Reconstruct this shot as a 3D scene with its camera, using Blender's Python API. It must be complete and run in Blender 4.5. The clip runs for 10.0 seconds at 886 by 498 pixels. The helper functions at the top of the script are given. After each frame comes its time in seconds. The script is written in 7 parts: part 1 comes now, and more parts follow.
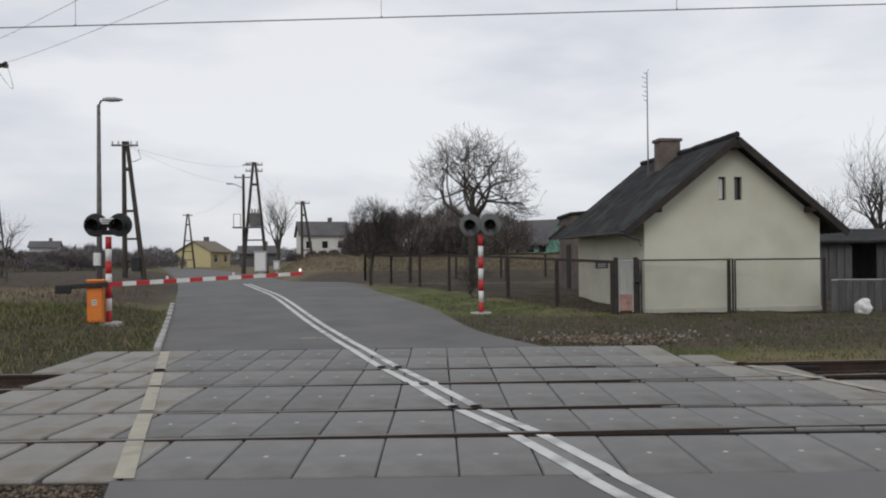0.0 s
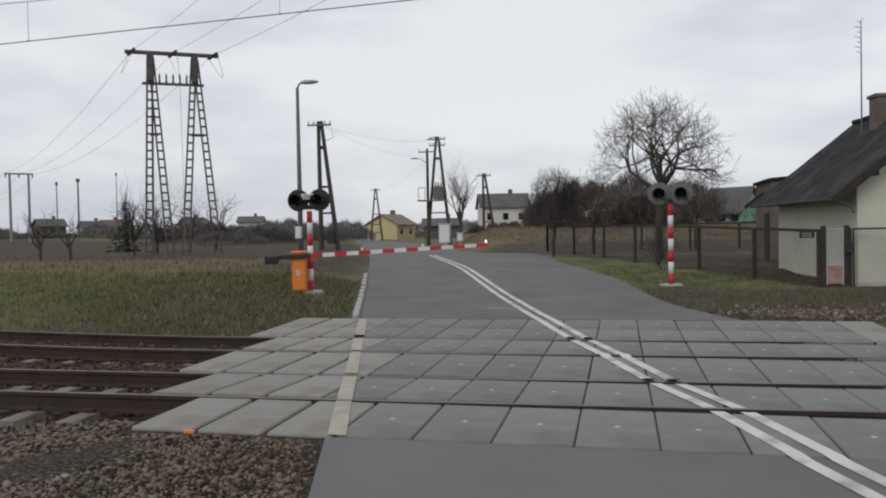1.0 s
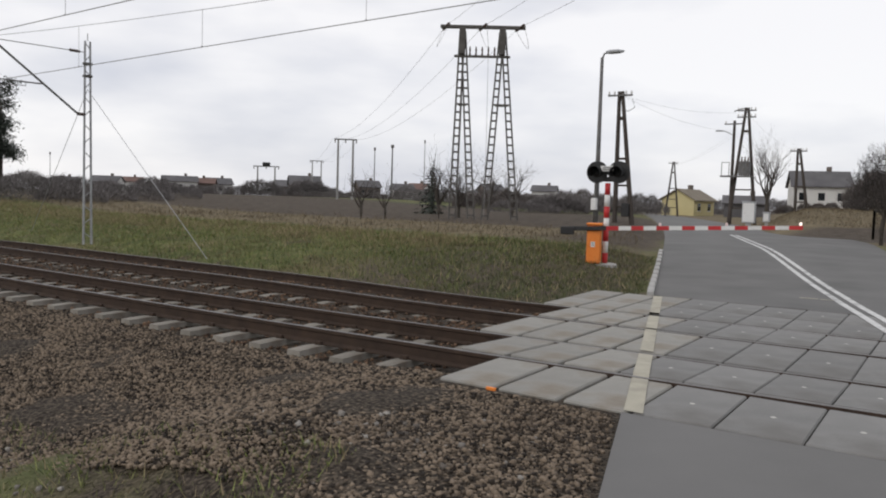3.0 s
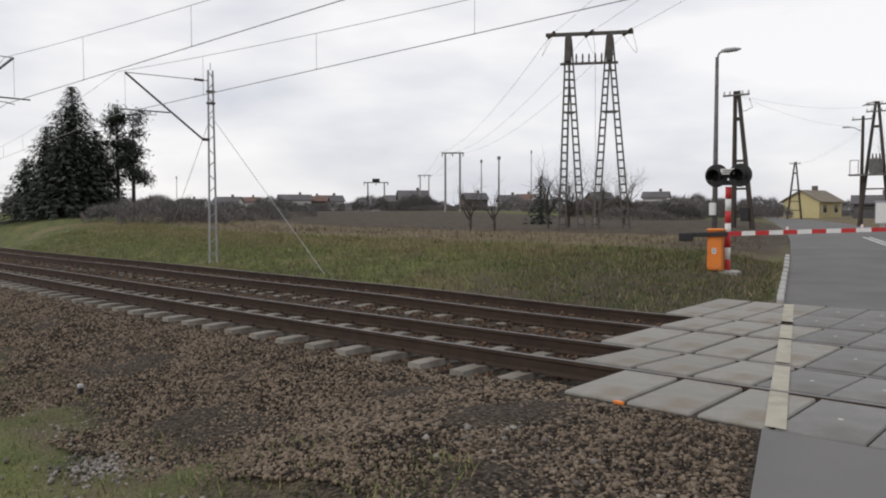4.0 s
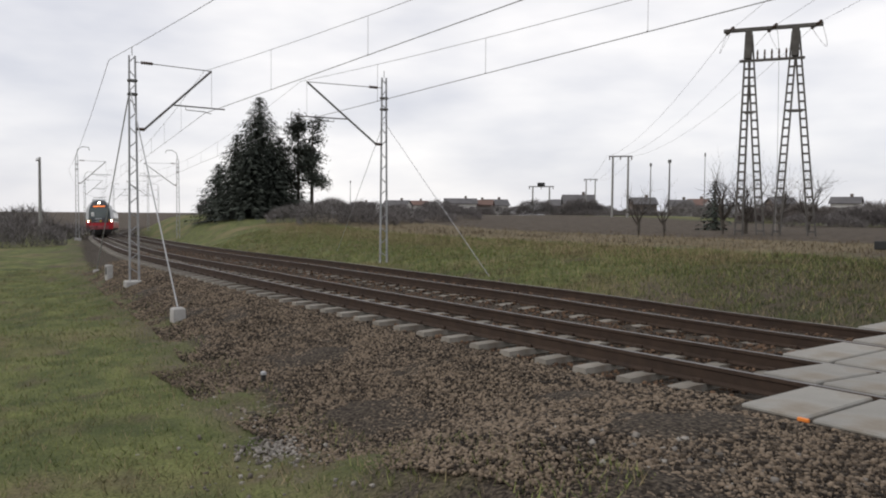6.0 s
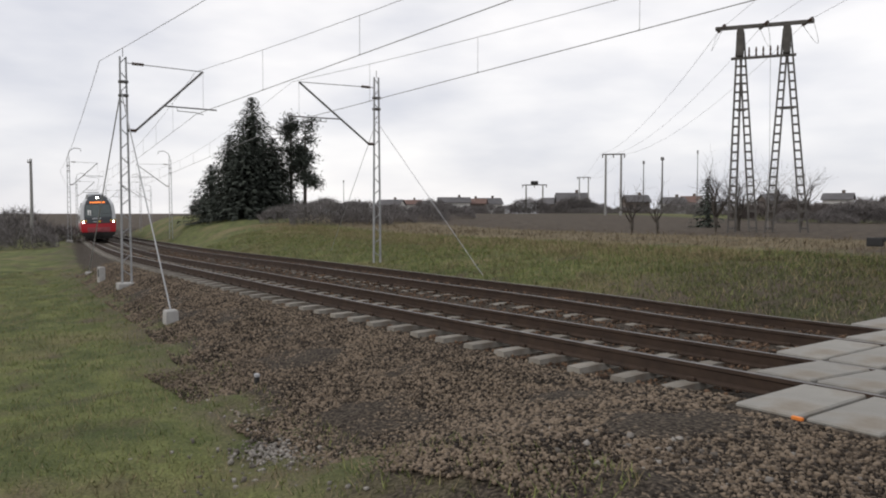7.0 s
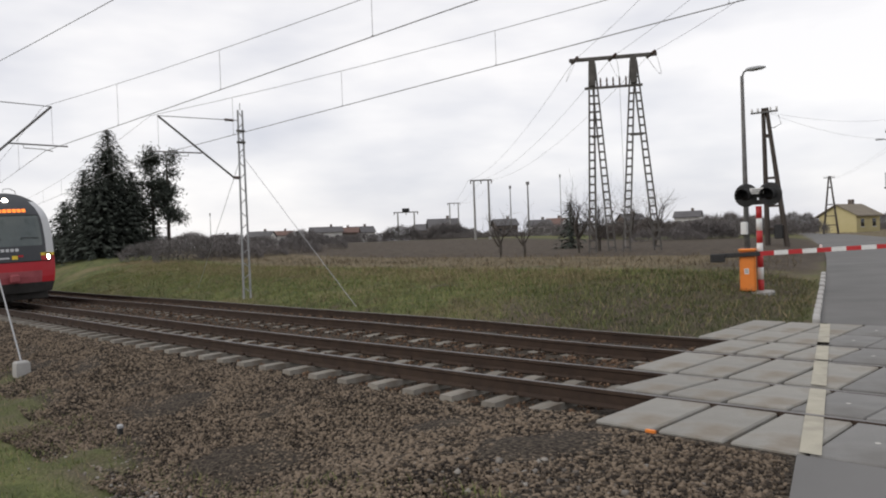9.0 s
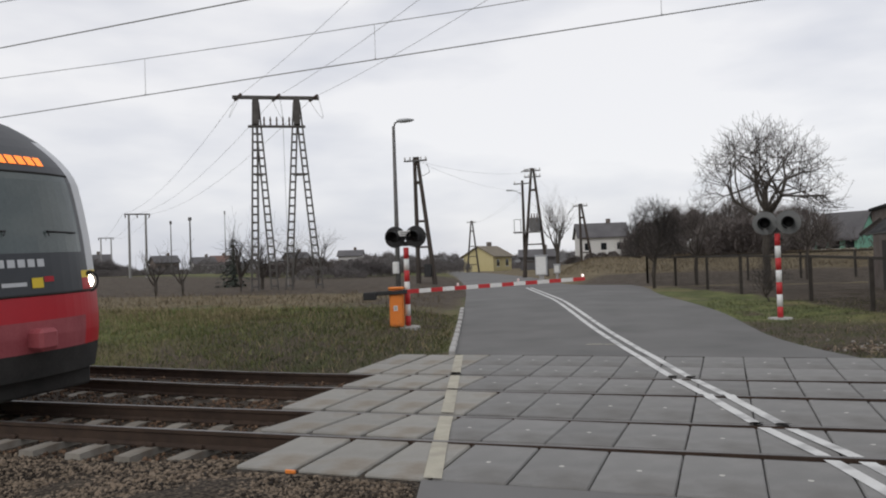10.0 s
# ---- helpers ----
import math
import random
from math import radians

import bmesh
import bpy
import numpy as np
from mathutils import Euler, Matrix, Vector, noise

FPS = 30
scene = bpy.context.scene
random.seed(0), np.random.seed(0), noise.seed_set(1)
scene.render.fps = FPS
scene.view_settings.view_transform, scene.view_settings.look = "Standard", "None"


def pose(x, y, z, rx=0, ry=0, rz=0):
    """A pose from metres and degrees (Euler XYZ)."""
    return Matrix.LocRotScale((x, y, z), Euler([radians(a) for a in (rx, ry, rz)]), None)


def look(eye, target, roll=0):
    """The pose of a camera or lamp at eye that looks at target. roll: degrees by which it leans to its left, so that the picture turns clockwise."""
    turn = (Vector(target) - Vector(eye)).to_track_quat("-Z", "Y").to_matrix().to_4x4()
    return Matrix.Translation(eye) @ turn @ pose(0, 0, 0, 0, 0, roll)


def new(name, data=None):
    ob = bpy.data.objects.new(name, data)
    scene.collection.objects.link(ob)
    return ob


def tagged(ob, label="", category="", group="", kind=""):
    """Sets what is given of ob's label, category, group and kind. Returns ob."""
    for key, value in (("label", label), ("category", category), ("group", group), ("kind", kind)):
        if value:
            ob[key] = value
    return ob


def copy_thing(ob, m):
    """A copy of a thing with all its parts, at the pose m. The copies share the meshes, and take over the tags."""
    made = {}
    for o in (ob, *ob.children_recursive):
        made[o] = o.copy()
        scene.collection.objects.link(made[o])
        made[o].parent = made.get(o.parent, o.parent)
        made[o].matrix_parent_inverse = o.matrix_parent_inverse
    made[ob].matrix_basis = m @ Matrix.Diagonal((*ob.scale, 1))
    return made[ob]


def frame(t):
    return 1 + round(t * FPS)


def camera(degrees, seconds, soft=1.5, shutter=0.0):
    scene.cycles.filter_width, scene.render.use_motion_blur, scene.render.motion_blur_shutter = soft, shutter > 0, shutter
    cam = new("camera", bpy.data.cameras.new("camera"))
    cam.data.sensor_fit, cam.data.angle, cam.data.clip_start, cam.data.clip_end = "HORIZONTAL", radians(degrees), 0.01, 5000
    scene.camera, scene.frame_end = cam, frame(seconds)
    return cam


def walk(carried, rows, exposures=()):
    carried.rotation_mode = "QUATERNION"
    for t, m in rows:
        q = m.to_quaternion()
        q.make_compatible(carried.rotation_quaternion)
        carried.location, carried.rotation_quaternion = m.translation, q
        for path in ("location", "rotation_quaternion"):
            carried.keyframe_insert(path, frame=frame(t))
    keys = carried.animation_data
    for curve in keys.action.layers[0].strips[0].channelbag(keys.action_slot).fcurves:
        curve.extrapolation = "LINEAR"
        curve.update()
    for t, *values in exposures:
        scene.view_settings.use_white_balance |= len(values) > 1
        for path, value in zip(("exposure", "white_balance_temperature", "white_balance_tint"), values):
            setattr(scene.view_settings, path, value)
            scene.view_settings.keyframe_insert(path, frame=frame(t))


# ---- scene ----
cam = camera(59.6, 10.0, soft=2.0)
PATH = [
    (0, (2.119, -6.648, 1.68), (2.134, -4.648, 1.701), -0.6),
    (0.5, (2.07, -6.677, 1.678), (1.915, -4.683, 1.686), -0.4),
    (1, (1.99, -6.665, 1.672), (1.545, -4.716, 1.626), -1.1),
    (1.5, (1.936, -6.718, 1.686), (1.251, -4.841, 1.593), -1.4),
    (2, (1.909, -6.72, 1.685), (1.031, -4.927, 1.563), 0.2),
    (2.5, (1.894, -6.748, 1.692), (0.896, -5.019, 1.56), 0.7),
    (2.7, (1.884, -6.749, 1.692), (0.839, -5.049, 1.56), 1.2),
    (3.8, (1.769, -6.755, 1.676), (0.473, -5.234, 1.577), 0.6),
    (4, (1.735, -6.77, 1.686), (0.398, -5.287, 1.587), -0.1),
    (4.5, (1.663, -6.786, 1.701), (0.191, -5.435, 1.609), 0.4),
    (5, (1.691, -6.798, 1.676), (0.102, -5.585, 1.6), 0.4),
    (5.5, (1.718, -6.794, 1.673), (0.106, -5.613, 1.597), -0.4),
    (5.7, (1.708, -6.79, 1.651), (0.089, -5.619, 1.564), 0.5),
    (6.8, (1.707, -6.792, 1.658), (0.091, -5.618, 1.562), -0.1),
    (7, (1.692, -6.768, 1.669), (0.083, -5.585, 1.577), 0.0),
    (7.5, (1.697, -6.759, 1.673), (0.107, -5.549, 1.594), -1.2),
    (8, (1.709, -6.715, 1.672), (0.155, -5.457, 1.613), -1.6),
    (8.5, (1.764, -6.749, 1.698), (0.268, -5.423, 1.648), -1.5),
    (9, (1.838, -6.801, 1.752), (0.441, -5.371, 1.725), -2.1),
    (9.5, (1.941, -6.846, 1.797), (0.729, -5.255, 1.792), -2.2),
    (10, (2.033, -6.688, 1.771), (1.351, -4.809, 1.812), -1.9),
]
walk(cam, [(t, look(eye, target, roll)) for t, eye, target, roll in PATH],
     [(0.0, -0.14, 6500, 10), (0.5, -0.17, 6500, 10), (1.5, -0.13, 6520, 10), (2.5, 0.06, 6600, 11), (4.0, 0.06, 6700, 11.5), (4.5, 0.09, 6700, 11.5), (5.0, 0.14, 6740, 11.5), (7.0, 0.14, 6740, 11.5), (8.5, 0.14, 6740, 11.5), (9.5, 0.08, 6700, 11.5), (10.0, -0.04, 6600, 11)])

# ---- sky and sun ----
SUN_EL, SUN_AZ = 35.0, 200.0
world = bpy.data.worlds.new("overcast_sky")
scene.world = world
world.use_nodes = True
_n, _l = world.node_tree.nodes, world.node_tree.links
_bg = _n["Background"]
_sky = _n.new("ShaderNodeTexSky")
_sky.sky_type, _sky.sun_disc = "NISHITA", False
_sky.sun_elevation, _sky.sun_rotation = radians(SUN_EL), radians(SUN_AZ)
_tc, _mp = _n.new("ShaderNodeTexCoord"), _n.new("ShaderNodeMapping")
_mp.inputs["Scale"].default_value = (1.0, 1.0, 3.2)
_c1, _c2 = _n.new("ShaderNodeTexNoise"), _n.new("ShaderNodeTexNoise")
_c1.inputs["Scale"].default_value, _c1.inputs["Detail"].default_value = 1.7, 4.0
_c2.inputs["Scale"].default_value, _c2.inputs["Detail"].default_value = 6.0, 4.0
_mixn = _n.new("ShaderNodeMath")
_mixn.operation = "MULTIPLY_ADD"
_mixn.inputs[1].default_value = 0.35
_rmp = _n.new("ShaderNodeValToRGB")
_rmp.color_ramp.elements[0].position, _rmp.color_ramp.elements[0].color = 0.50, (6.0, 6.35, 7.25, 1)
_rmp.color_ramp.elements[1].position, _rmp.color_ramp.elements[1].color = 0.80, (9.5, 9.6, 9.85, 1)
_mixc = _n.new("ShaderNodeMix")
_mixc.data_type = "RGBA"
_mixc.inputs["Factor"].default_value = 0.9
_l.new(_tc.outputs["Generated"], _mp.inputs["Vector"])
_l.new(_mp.outputs["Vector"], _c1.inputs["Vector"])
_l.new(_mp.outputs["Vector"], _c2.inputs["Vector"])
_l.new(_c2.outputs["Fac"], _mixn.inputs[0])
_l.new(_c1.outputs["Fac"], _mixn.inputs[2])
_l.new(_mixn.outputs[0], _rmp.inputs["Fac"])
_l.new(_sky.outputs["Color"], _mixc.inputs["A"])
_l.new(_rmp.outputs["Color"], _mixc.inputs["B"])
_l.new(_mixc.outputs["Result"], _bg.inputs["Color"])
_bg.inputs["Strength"].default_value = 0.1

_sun = bpy.data.lights.new("sun", "SUN")
_sun.energy, _sun.angle, _sun.color = 0.7, radians(25), (1.0, 0.97, 0.93)
_so = new("sun", _sun)
_so.matrix_world = look((0, 0, 50), (math.sin(radians(SUN_AZ)) * -40, math.cos(radians(SUN_AZ)) * -40, 50 - 40 * math.tan(radians(SUN_EL))))


# ---- materials ----
def mat(name, a, b, scale=6.0, rough=0.85, bump=0.25, fine=60.0, metal=0.0, island=0.0, random_ob=0.0, stretch=(1, 1, 1), stain=None, stain_scale=0.6, stain_amount=0.5, spec=0.35, bump_dist=0.01):
    """A surface of two colours mixed by noise at two sizes, with fine relief and stains of a third colour."""
    m = bpy.data.materials.new(name)
    m.use_nodes = True
    n, l = m.node_tree.nodes, m.node_tree.links
    p = n["Principled BSDF"]
    geo, mp = n.new("ShaderNodeNewGeometry"), n.new("ShaderNodeMapping")
    tc = n.new("ShaderNodeTexCoord")
    mp.inputs["Scale"].default_value = stretch
    l.new(tc.outputs["Object"], mp.inputs["Vector"])
    big, small = n.new("ShaderNodeTexNoise"), n.new("ShaderNodeTexNoise")
    for t, sc, de in ((big, scale, 4.0), (small, fine, 3.0)):
        t.inputs["Scale"].default_value, t.inputs["Detail"].default_value = sc, de
        l.new(mp.outputs["Vector"], t.inputs["Vector"])
    add = n.new("ShaderNodeMath")
    add.operation = "MULTIPLY_ADD"
    add.inputs[1].default_value = 0.45
    l.new(small.outputs["Fac"], add.inputs[0])
    l.new(big.outputs["Fac"], add.inputs[2])
    fac = add.outputs[0]
    for amount, src in ((island, geo.outputs["Random Per Island"]), (random_ob, None)):
        if amount:
            if src is None:
                oi = n.new("ShaderNodeObjectInfo")
                src = oi.outputs["Random"]
            mad = n.new("ShaderNodeMath")
            mad.operation = "MULTIPLY_ADD"
            mad.inputs[1].default_value = amount
            l.new(src, mad.inputs[0])
            off = n.new("ShaderNodeMath")
            off.operation = "SUBTRACT"
            off.inputs[1].default_value = amount / 2
            l.new(fac, mad.inputs[2])
            l.new(mad.outputs[0], off.inputs[0])
            fac = off.outputs[0]
    rp = n.new("ShaderNodeMapRange")
    rp.inputs["From Min"].default_value, rp.inputs["From Max"].default_value = 0.45, 1.0
    l.new(fac, rp.inputs["Value"])
    mx = n.new("ShaderNodeMix")
    mx.data_type = "RGBA"
    mx.inputs["A"].default_value, mx.inputs["B"].default_value = (*a, 1), (*b, 1)
    l.new(rp.outputs["Result"], mx.inputs["Factor"])
    col = mx.outputs["Result"]
    if stain:
        st = n.new("ShaderNodeTexNoise")
        st.inputs["Scale"].default_value, st.inputs["Detail"].default_value = stain_scale, 5.0
        l.new(tc.outputs["Object"], st.inputs["Vector"])
        sr = n.new("ShaderNodeMapRange")
        sr.inputs["From Min"].default_value, sr.inputs["From Max"].default_value, sr.inputs["To Max"].default_value = 0.5, 0.68, stain_amount
        l.new(st.outputs["Fac"], sr.inputs["Value"])
        m2 = n.new("ShaderNodeMix")
        m2.data_type = "RGBA"
        m2.inputs["B"].default_value = (*stain, 1)
        l.new(sr.outputs["Result"], m2.inputs["Factor"])
        l.new(col, m2.inputs["A"])
        col = m2.outputs["Result"]
    l.new(col, p.inputs["Base Color"])
    p.inputs["Roughness"].default_value, p.inputs["Metallic"].default_value = rough, metal
    p.inputs["Specular IOR Level"].default_value = spec
    if bump:
        bp = n.new("ShaderNodeBump")
        bp.inputs["Strength"].default_value, bp.inputs["Distance"].default_value = bump, bump_dist
        l.new(add.outputs[0], bp.inputs["Height"])
        l.new(bp.outputs["Normal"], p.inputs["Normal"])
    return m


def glow(name, colour, strength):
    m = bpy.data.materials.new(name)
    m.use_nodes = True
    p = m.node_tree.nodes["Principled BSDF"]
    p.inputs["Base Color"].default_value = (*[c * 0.6 for c in colour], 1)
    p.inputs["Emission Color"].default_value, p.inputs["Emission Strength"].default_value = (*colour, 1), strength
    return m


M_ASPHALT = mat("asphalt", (0.118, 0.117, 0.112), (0.175, 0.172, 0.165), 0.7, 0.9, 0.5, 140, stain=(0.19, 0.185, 0.18), stain_scale=0.25, stain_amount=0.5, spec=0.25, bump_dist=0.004)
M_SLAB = mat("slab_concrete", (0.165, 0.163, 0.156), (0.255, 0.251, 0.24), 1.6, 0.9, 0.35, 90, random_ob=0.25, stain=(0.105, 0.098, 0.088), stain_scale=1.1, stain_amount=0.6, bump_dist=0.006)
M_SLAB_LIGHT = mat("slab_concrete_untrodden", (0.225, 0.218, 0.198), (0.32, 0.31, 0.28), 1.8, 0.92, 0.4, 80, random_ob=0.25, stain=(0.185, 0.150, 0.110), stain_scale=1.5, stain_amount=0.75, bump_dist=0.006)
M_PAINT = mat("road_paint", (0.66, 0.66, 0.64), (0.54, 0.54, 0.52), 4.0, 0.8, 0.2, 70, stain=(0.24, 0.24, 0.235), stain_scale=2.2, stain_amount=0.8)
M_RAIL_SIDE = mat("rusty_steel", (0.030, 0.020, 0.015), (0.060, 0.038, 0.026), 5, 0.9, 0.3, 60)
M_RAIL_TOP = mat("polished_steel", (0.11, 0.10, 0.095), (0.19, 0.18, 0.17), 3, 0.45, 0.05, 50, metal=0.7)
M_SLEEPER = mat("sleeper_concrete", (0.17, 0.155, 0.13), (0.27, 0.25, 0.215), 5, 0.92, 0.3, 60, random_ob=0.4, stain=(0.12, 0.085, 0.06), stain_scale=2.0, stain_amount=0.6)
M_BALLAST = mat("ballast_bed", (0.075, 0.062, 0.050), (0.15, 0.13, 0.11), 3, 0.95, 1.0, 26, stain=(0.085, 0.055, 0.036), stain_scale=0.4, stain_amount=0.6, bump_dist=0.04)
M_STONE = mat("ballast_stone", (0.020, 0.015, 0.011), (0.230, 0.178, 0.128), 2, 0.95, 0.2, 40, island=1.0, stain=(0.072, 0.054, 0.039), stain_scale=0.35, stain_amount=0.5)
M_RUSTSTONE = mat("ballast_stone_rusty", (0.030, 0.018, 0.011), (0.155, 0.096, 0.060), 2, 0.95, 0.2, 40, island=1.0)
M_WHITE = mat("white_enamel", (0.66, 0.66, 0.64), (0.76, 0.76, 0.74), 3, 0.5, 0.05, 40, stain=(0.45, 0.43, 0.40), stain_scale=3, stain_amount=0.4)
M_RED = mat("red_enamel", (0.42, 0.025, 0.03), (0.52, 0.04, 0.04), 3, 0.5, 0.05, 40)
M_ORANGE = mat("orange_enamel", (0.72, 0.20, 0.03), (0.80, 0.25, 0.05), 3, 0.5, 0.05, 40, stain=(0.45, 0.14, 0.04), stain_scale=4, stain_amount=0.4)
M_BLACK = mat("black_paint", (0.018, 0.018, 0.018), (0.035, 0.035, 0.035), 4, 0.6, 0.1, 50)
M_DKGREY = mat("dark_grey_plastic", (0.05, 0.05, 0.052), (0.085, 0.085, 0.088), 5, 0.6, 0.1, 50)
M_GALV = mat("galvanised_steel", (0.27, 0.275, 0.28), (0.40, 0.405, 0.41), 4, 0.6, 0.1, 40, metal=0.3)
M_STEELGREY = mat("weathered_steel", (0.10, 0.10, 0.10), (0.19, 0.187, 0.18), 4, 0.75, 0.15, 40, stain=(0.09, 0.06, 0.045), stain_scale=3, stain_amount=0.5)
M_TOWER = mat("tarred_concrete_ladder", (0.07, 0.065, 0.06), (0.13, 0.122, 0.112), 3, 0.9, 0.2, 30)
M_WIRE = mat("dull_copper_wire", (0.24, 0.24, 0.24), (0.31, 0.308, 0.305), 2, 0.6, 0.0, 20)
M_CONC = mat("rough_concrete", (0.32, 0.315, 0.30), (0.45, 0.44, 0.42), 3, 0.92, 0.4, 40, stain=(0.22, 0.21, 0.19), stain_scale=2, stain_amount=0.5)
M_POLEWOOD = mat("creosoted_wood", (0.045, 0.037, 0.031), (0.085, 0.07, 0.06), 4, 0.9, 0.3, 30, stretch=(4, 4, 0.5))
M_POLECONC = mat("pole_concrete", (0.22, 0.215, 0.205), (0.32, 0.315, 0.30), 3, 0.9, 0.2, 40)
M_BARK = mat("bark", (0.045, 0.038, 0.032), (0.095, 0.083, 0.07), 6, 0.95, 0.5, 40)
M_TWIG = mat("bare_twigs", (0.045, 0.038, 0.033), (0.095, 0.083, 0.073), 1.5, 0.95, 0.0, 20, island=0.4)
M_TWIGDARK = mat("thicket_twigs", (0.030, 0.026, 0.024), (0.075, 0.066, 0.060), 1.5, 0.95, 0.0, 20, island=0.5)
# needle green raised to carry the haze over the distant conifers
M_NEEDLE = mat("hazed_needles", (0.034, 0.042, 0.034), (0.064, 0.075, 0.058), 1.5, 0.9, 0.0, 20, island=0.6)
M_PLASTER = mat("cream_plaster", (0.56, 0.55, 0.44), (0.64, 0.63, 0.52), 1.2, 0.92, 0.25, 60, stain=(0.50, 0.485, 0.39), stain_scale=0.7, stain_amount=0.6, bump_dist=0.004)
M_PLINTH = mat("damp_plaster", (0.44, 0.425, 0.35), (0.55, 0.535, 0.45), 1.6, 0.92, 0.3, 60)
M_ROOF = mat("tarred_roofing", (0.020, 0.020, 0.021), (0.052, 0.052, 0.053), 2.2, 0.95, 0.6, 24, stretch=(1, 1, 1), stain=(0.075, 0.076, 0.072), stain_scale=1.1, stain_amount=0.5, spec=0.15)
M_EAVE = mat("dark_boards", (0.026, 0.022, 0.020), (0.052, 0.044, 0.038), 4, 0.9, 0.3, 40)
M_BRICK = mat("weathered_brick", (0.10, 0.080, 0.068), (0.19, 0.158, 0.138), 3, 0.95, 0.4, 30, stain=(0.17, 0.16, 0.15), stain_scale=1.2, stain_amount=0.6)
M_GLASSDARK = mat("window_glass", (0.012, 0.014, 0.016), (0.025, 0.028, 0.03), 2, 0.08, 0.0, 10, spec=0.6)
M_FENCE = mat("rusty_green_iron", (0.025, 0.022, 0.019), (0.055, 0.047, 0.04), 6, 0.85, 0.2, 60)
M_GREYPAINT = mat("grey_enamel", (0.36, 0.37, 0.38), (0.44, 0.45, 0.46), 3, 0.6, 0.05, 40)
M_DRYGRASS = mat("dry_grass", (0.20, 0.155, 0.085), (0.34, 0.275, 0.165), 0.8, 0.95, 0.0, 20, island=0.5)
M_GRASS = mat("winter_grass", (0.066, 0.086, 0.028), (0.225, 0.250, 0.086), 0.5, 0.95, 0.0, 20, island=0.75, stain=(0.098, 0.080, 0.046), stain_scale=0.5, stain_amount=0.85)
# a darker tone of M_GRASS for the verge and the bank by the road
M_DARKGRASS = mat("dark_winter_grass", (0.030, 0.040, 0.015), (0.092, 0.104, 0.038), 0.5, 0.95, 0.0, 20, island=0.75, stain=(0.065, 0.055, 0.034), stain_scale=0.5, stain_amount=0.85)
M_DRYBROWN = mat("withered_weeds", (0.078, 0.060, 0.038), (0.185, 0.146, 0.092), 0.35, 0.95, 0.0, 20, island=0.6)
# far twigs are lightened: distance haze is put into their colour
M_BRUSH = mat("hazed_far_brush", (0.095, 0.086, 0.083), (0.185, 0.170, 0.165), 0.6, 0.95, 0.0, 20, island=0.5)
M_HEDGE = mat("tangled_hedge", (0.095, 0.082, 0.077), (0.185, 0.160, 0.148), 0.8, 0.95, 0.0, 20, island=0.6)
M_HOOD = mat("deep_black", (0.010, 0.010, 0.010), (0.018, 0.018, 0.018), 4, 0.8, 0.0, 50)
M_BOARDGREY = mat("dull_grey_board", (0.13, 0.135, 0.13), (0.19, 0.195, 0.19), 4, 0.7, 0.1, 50)

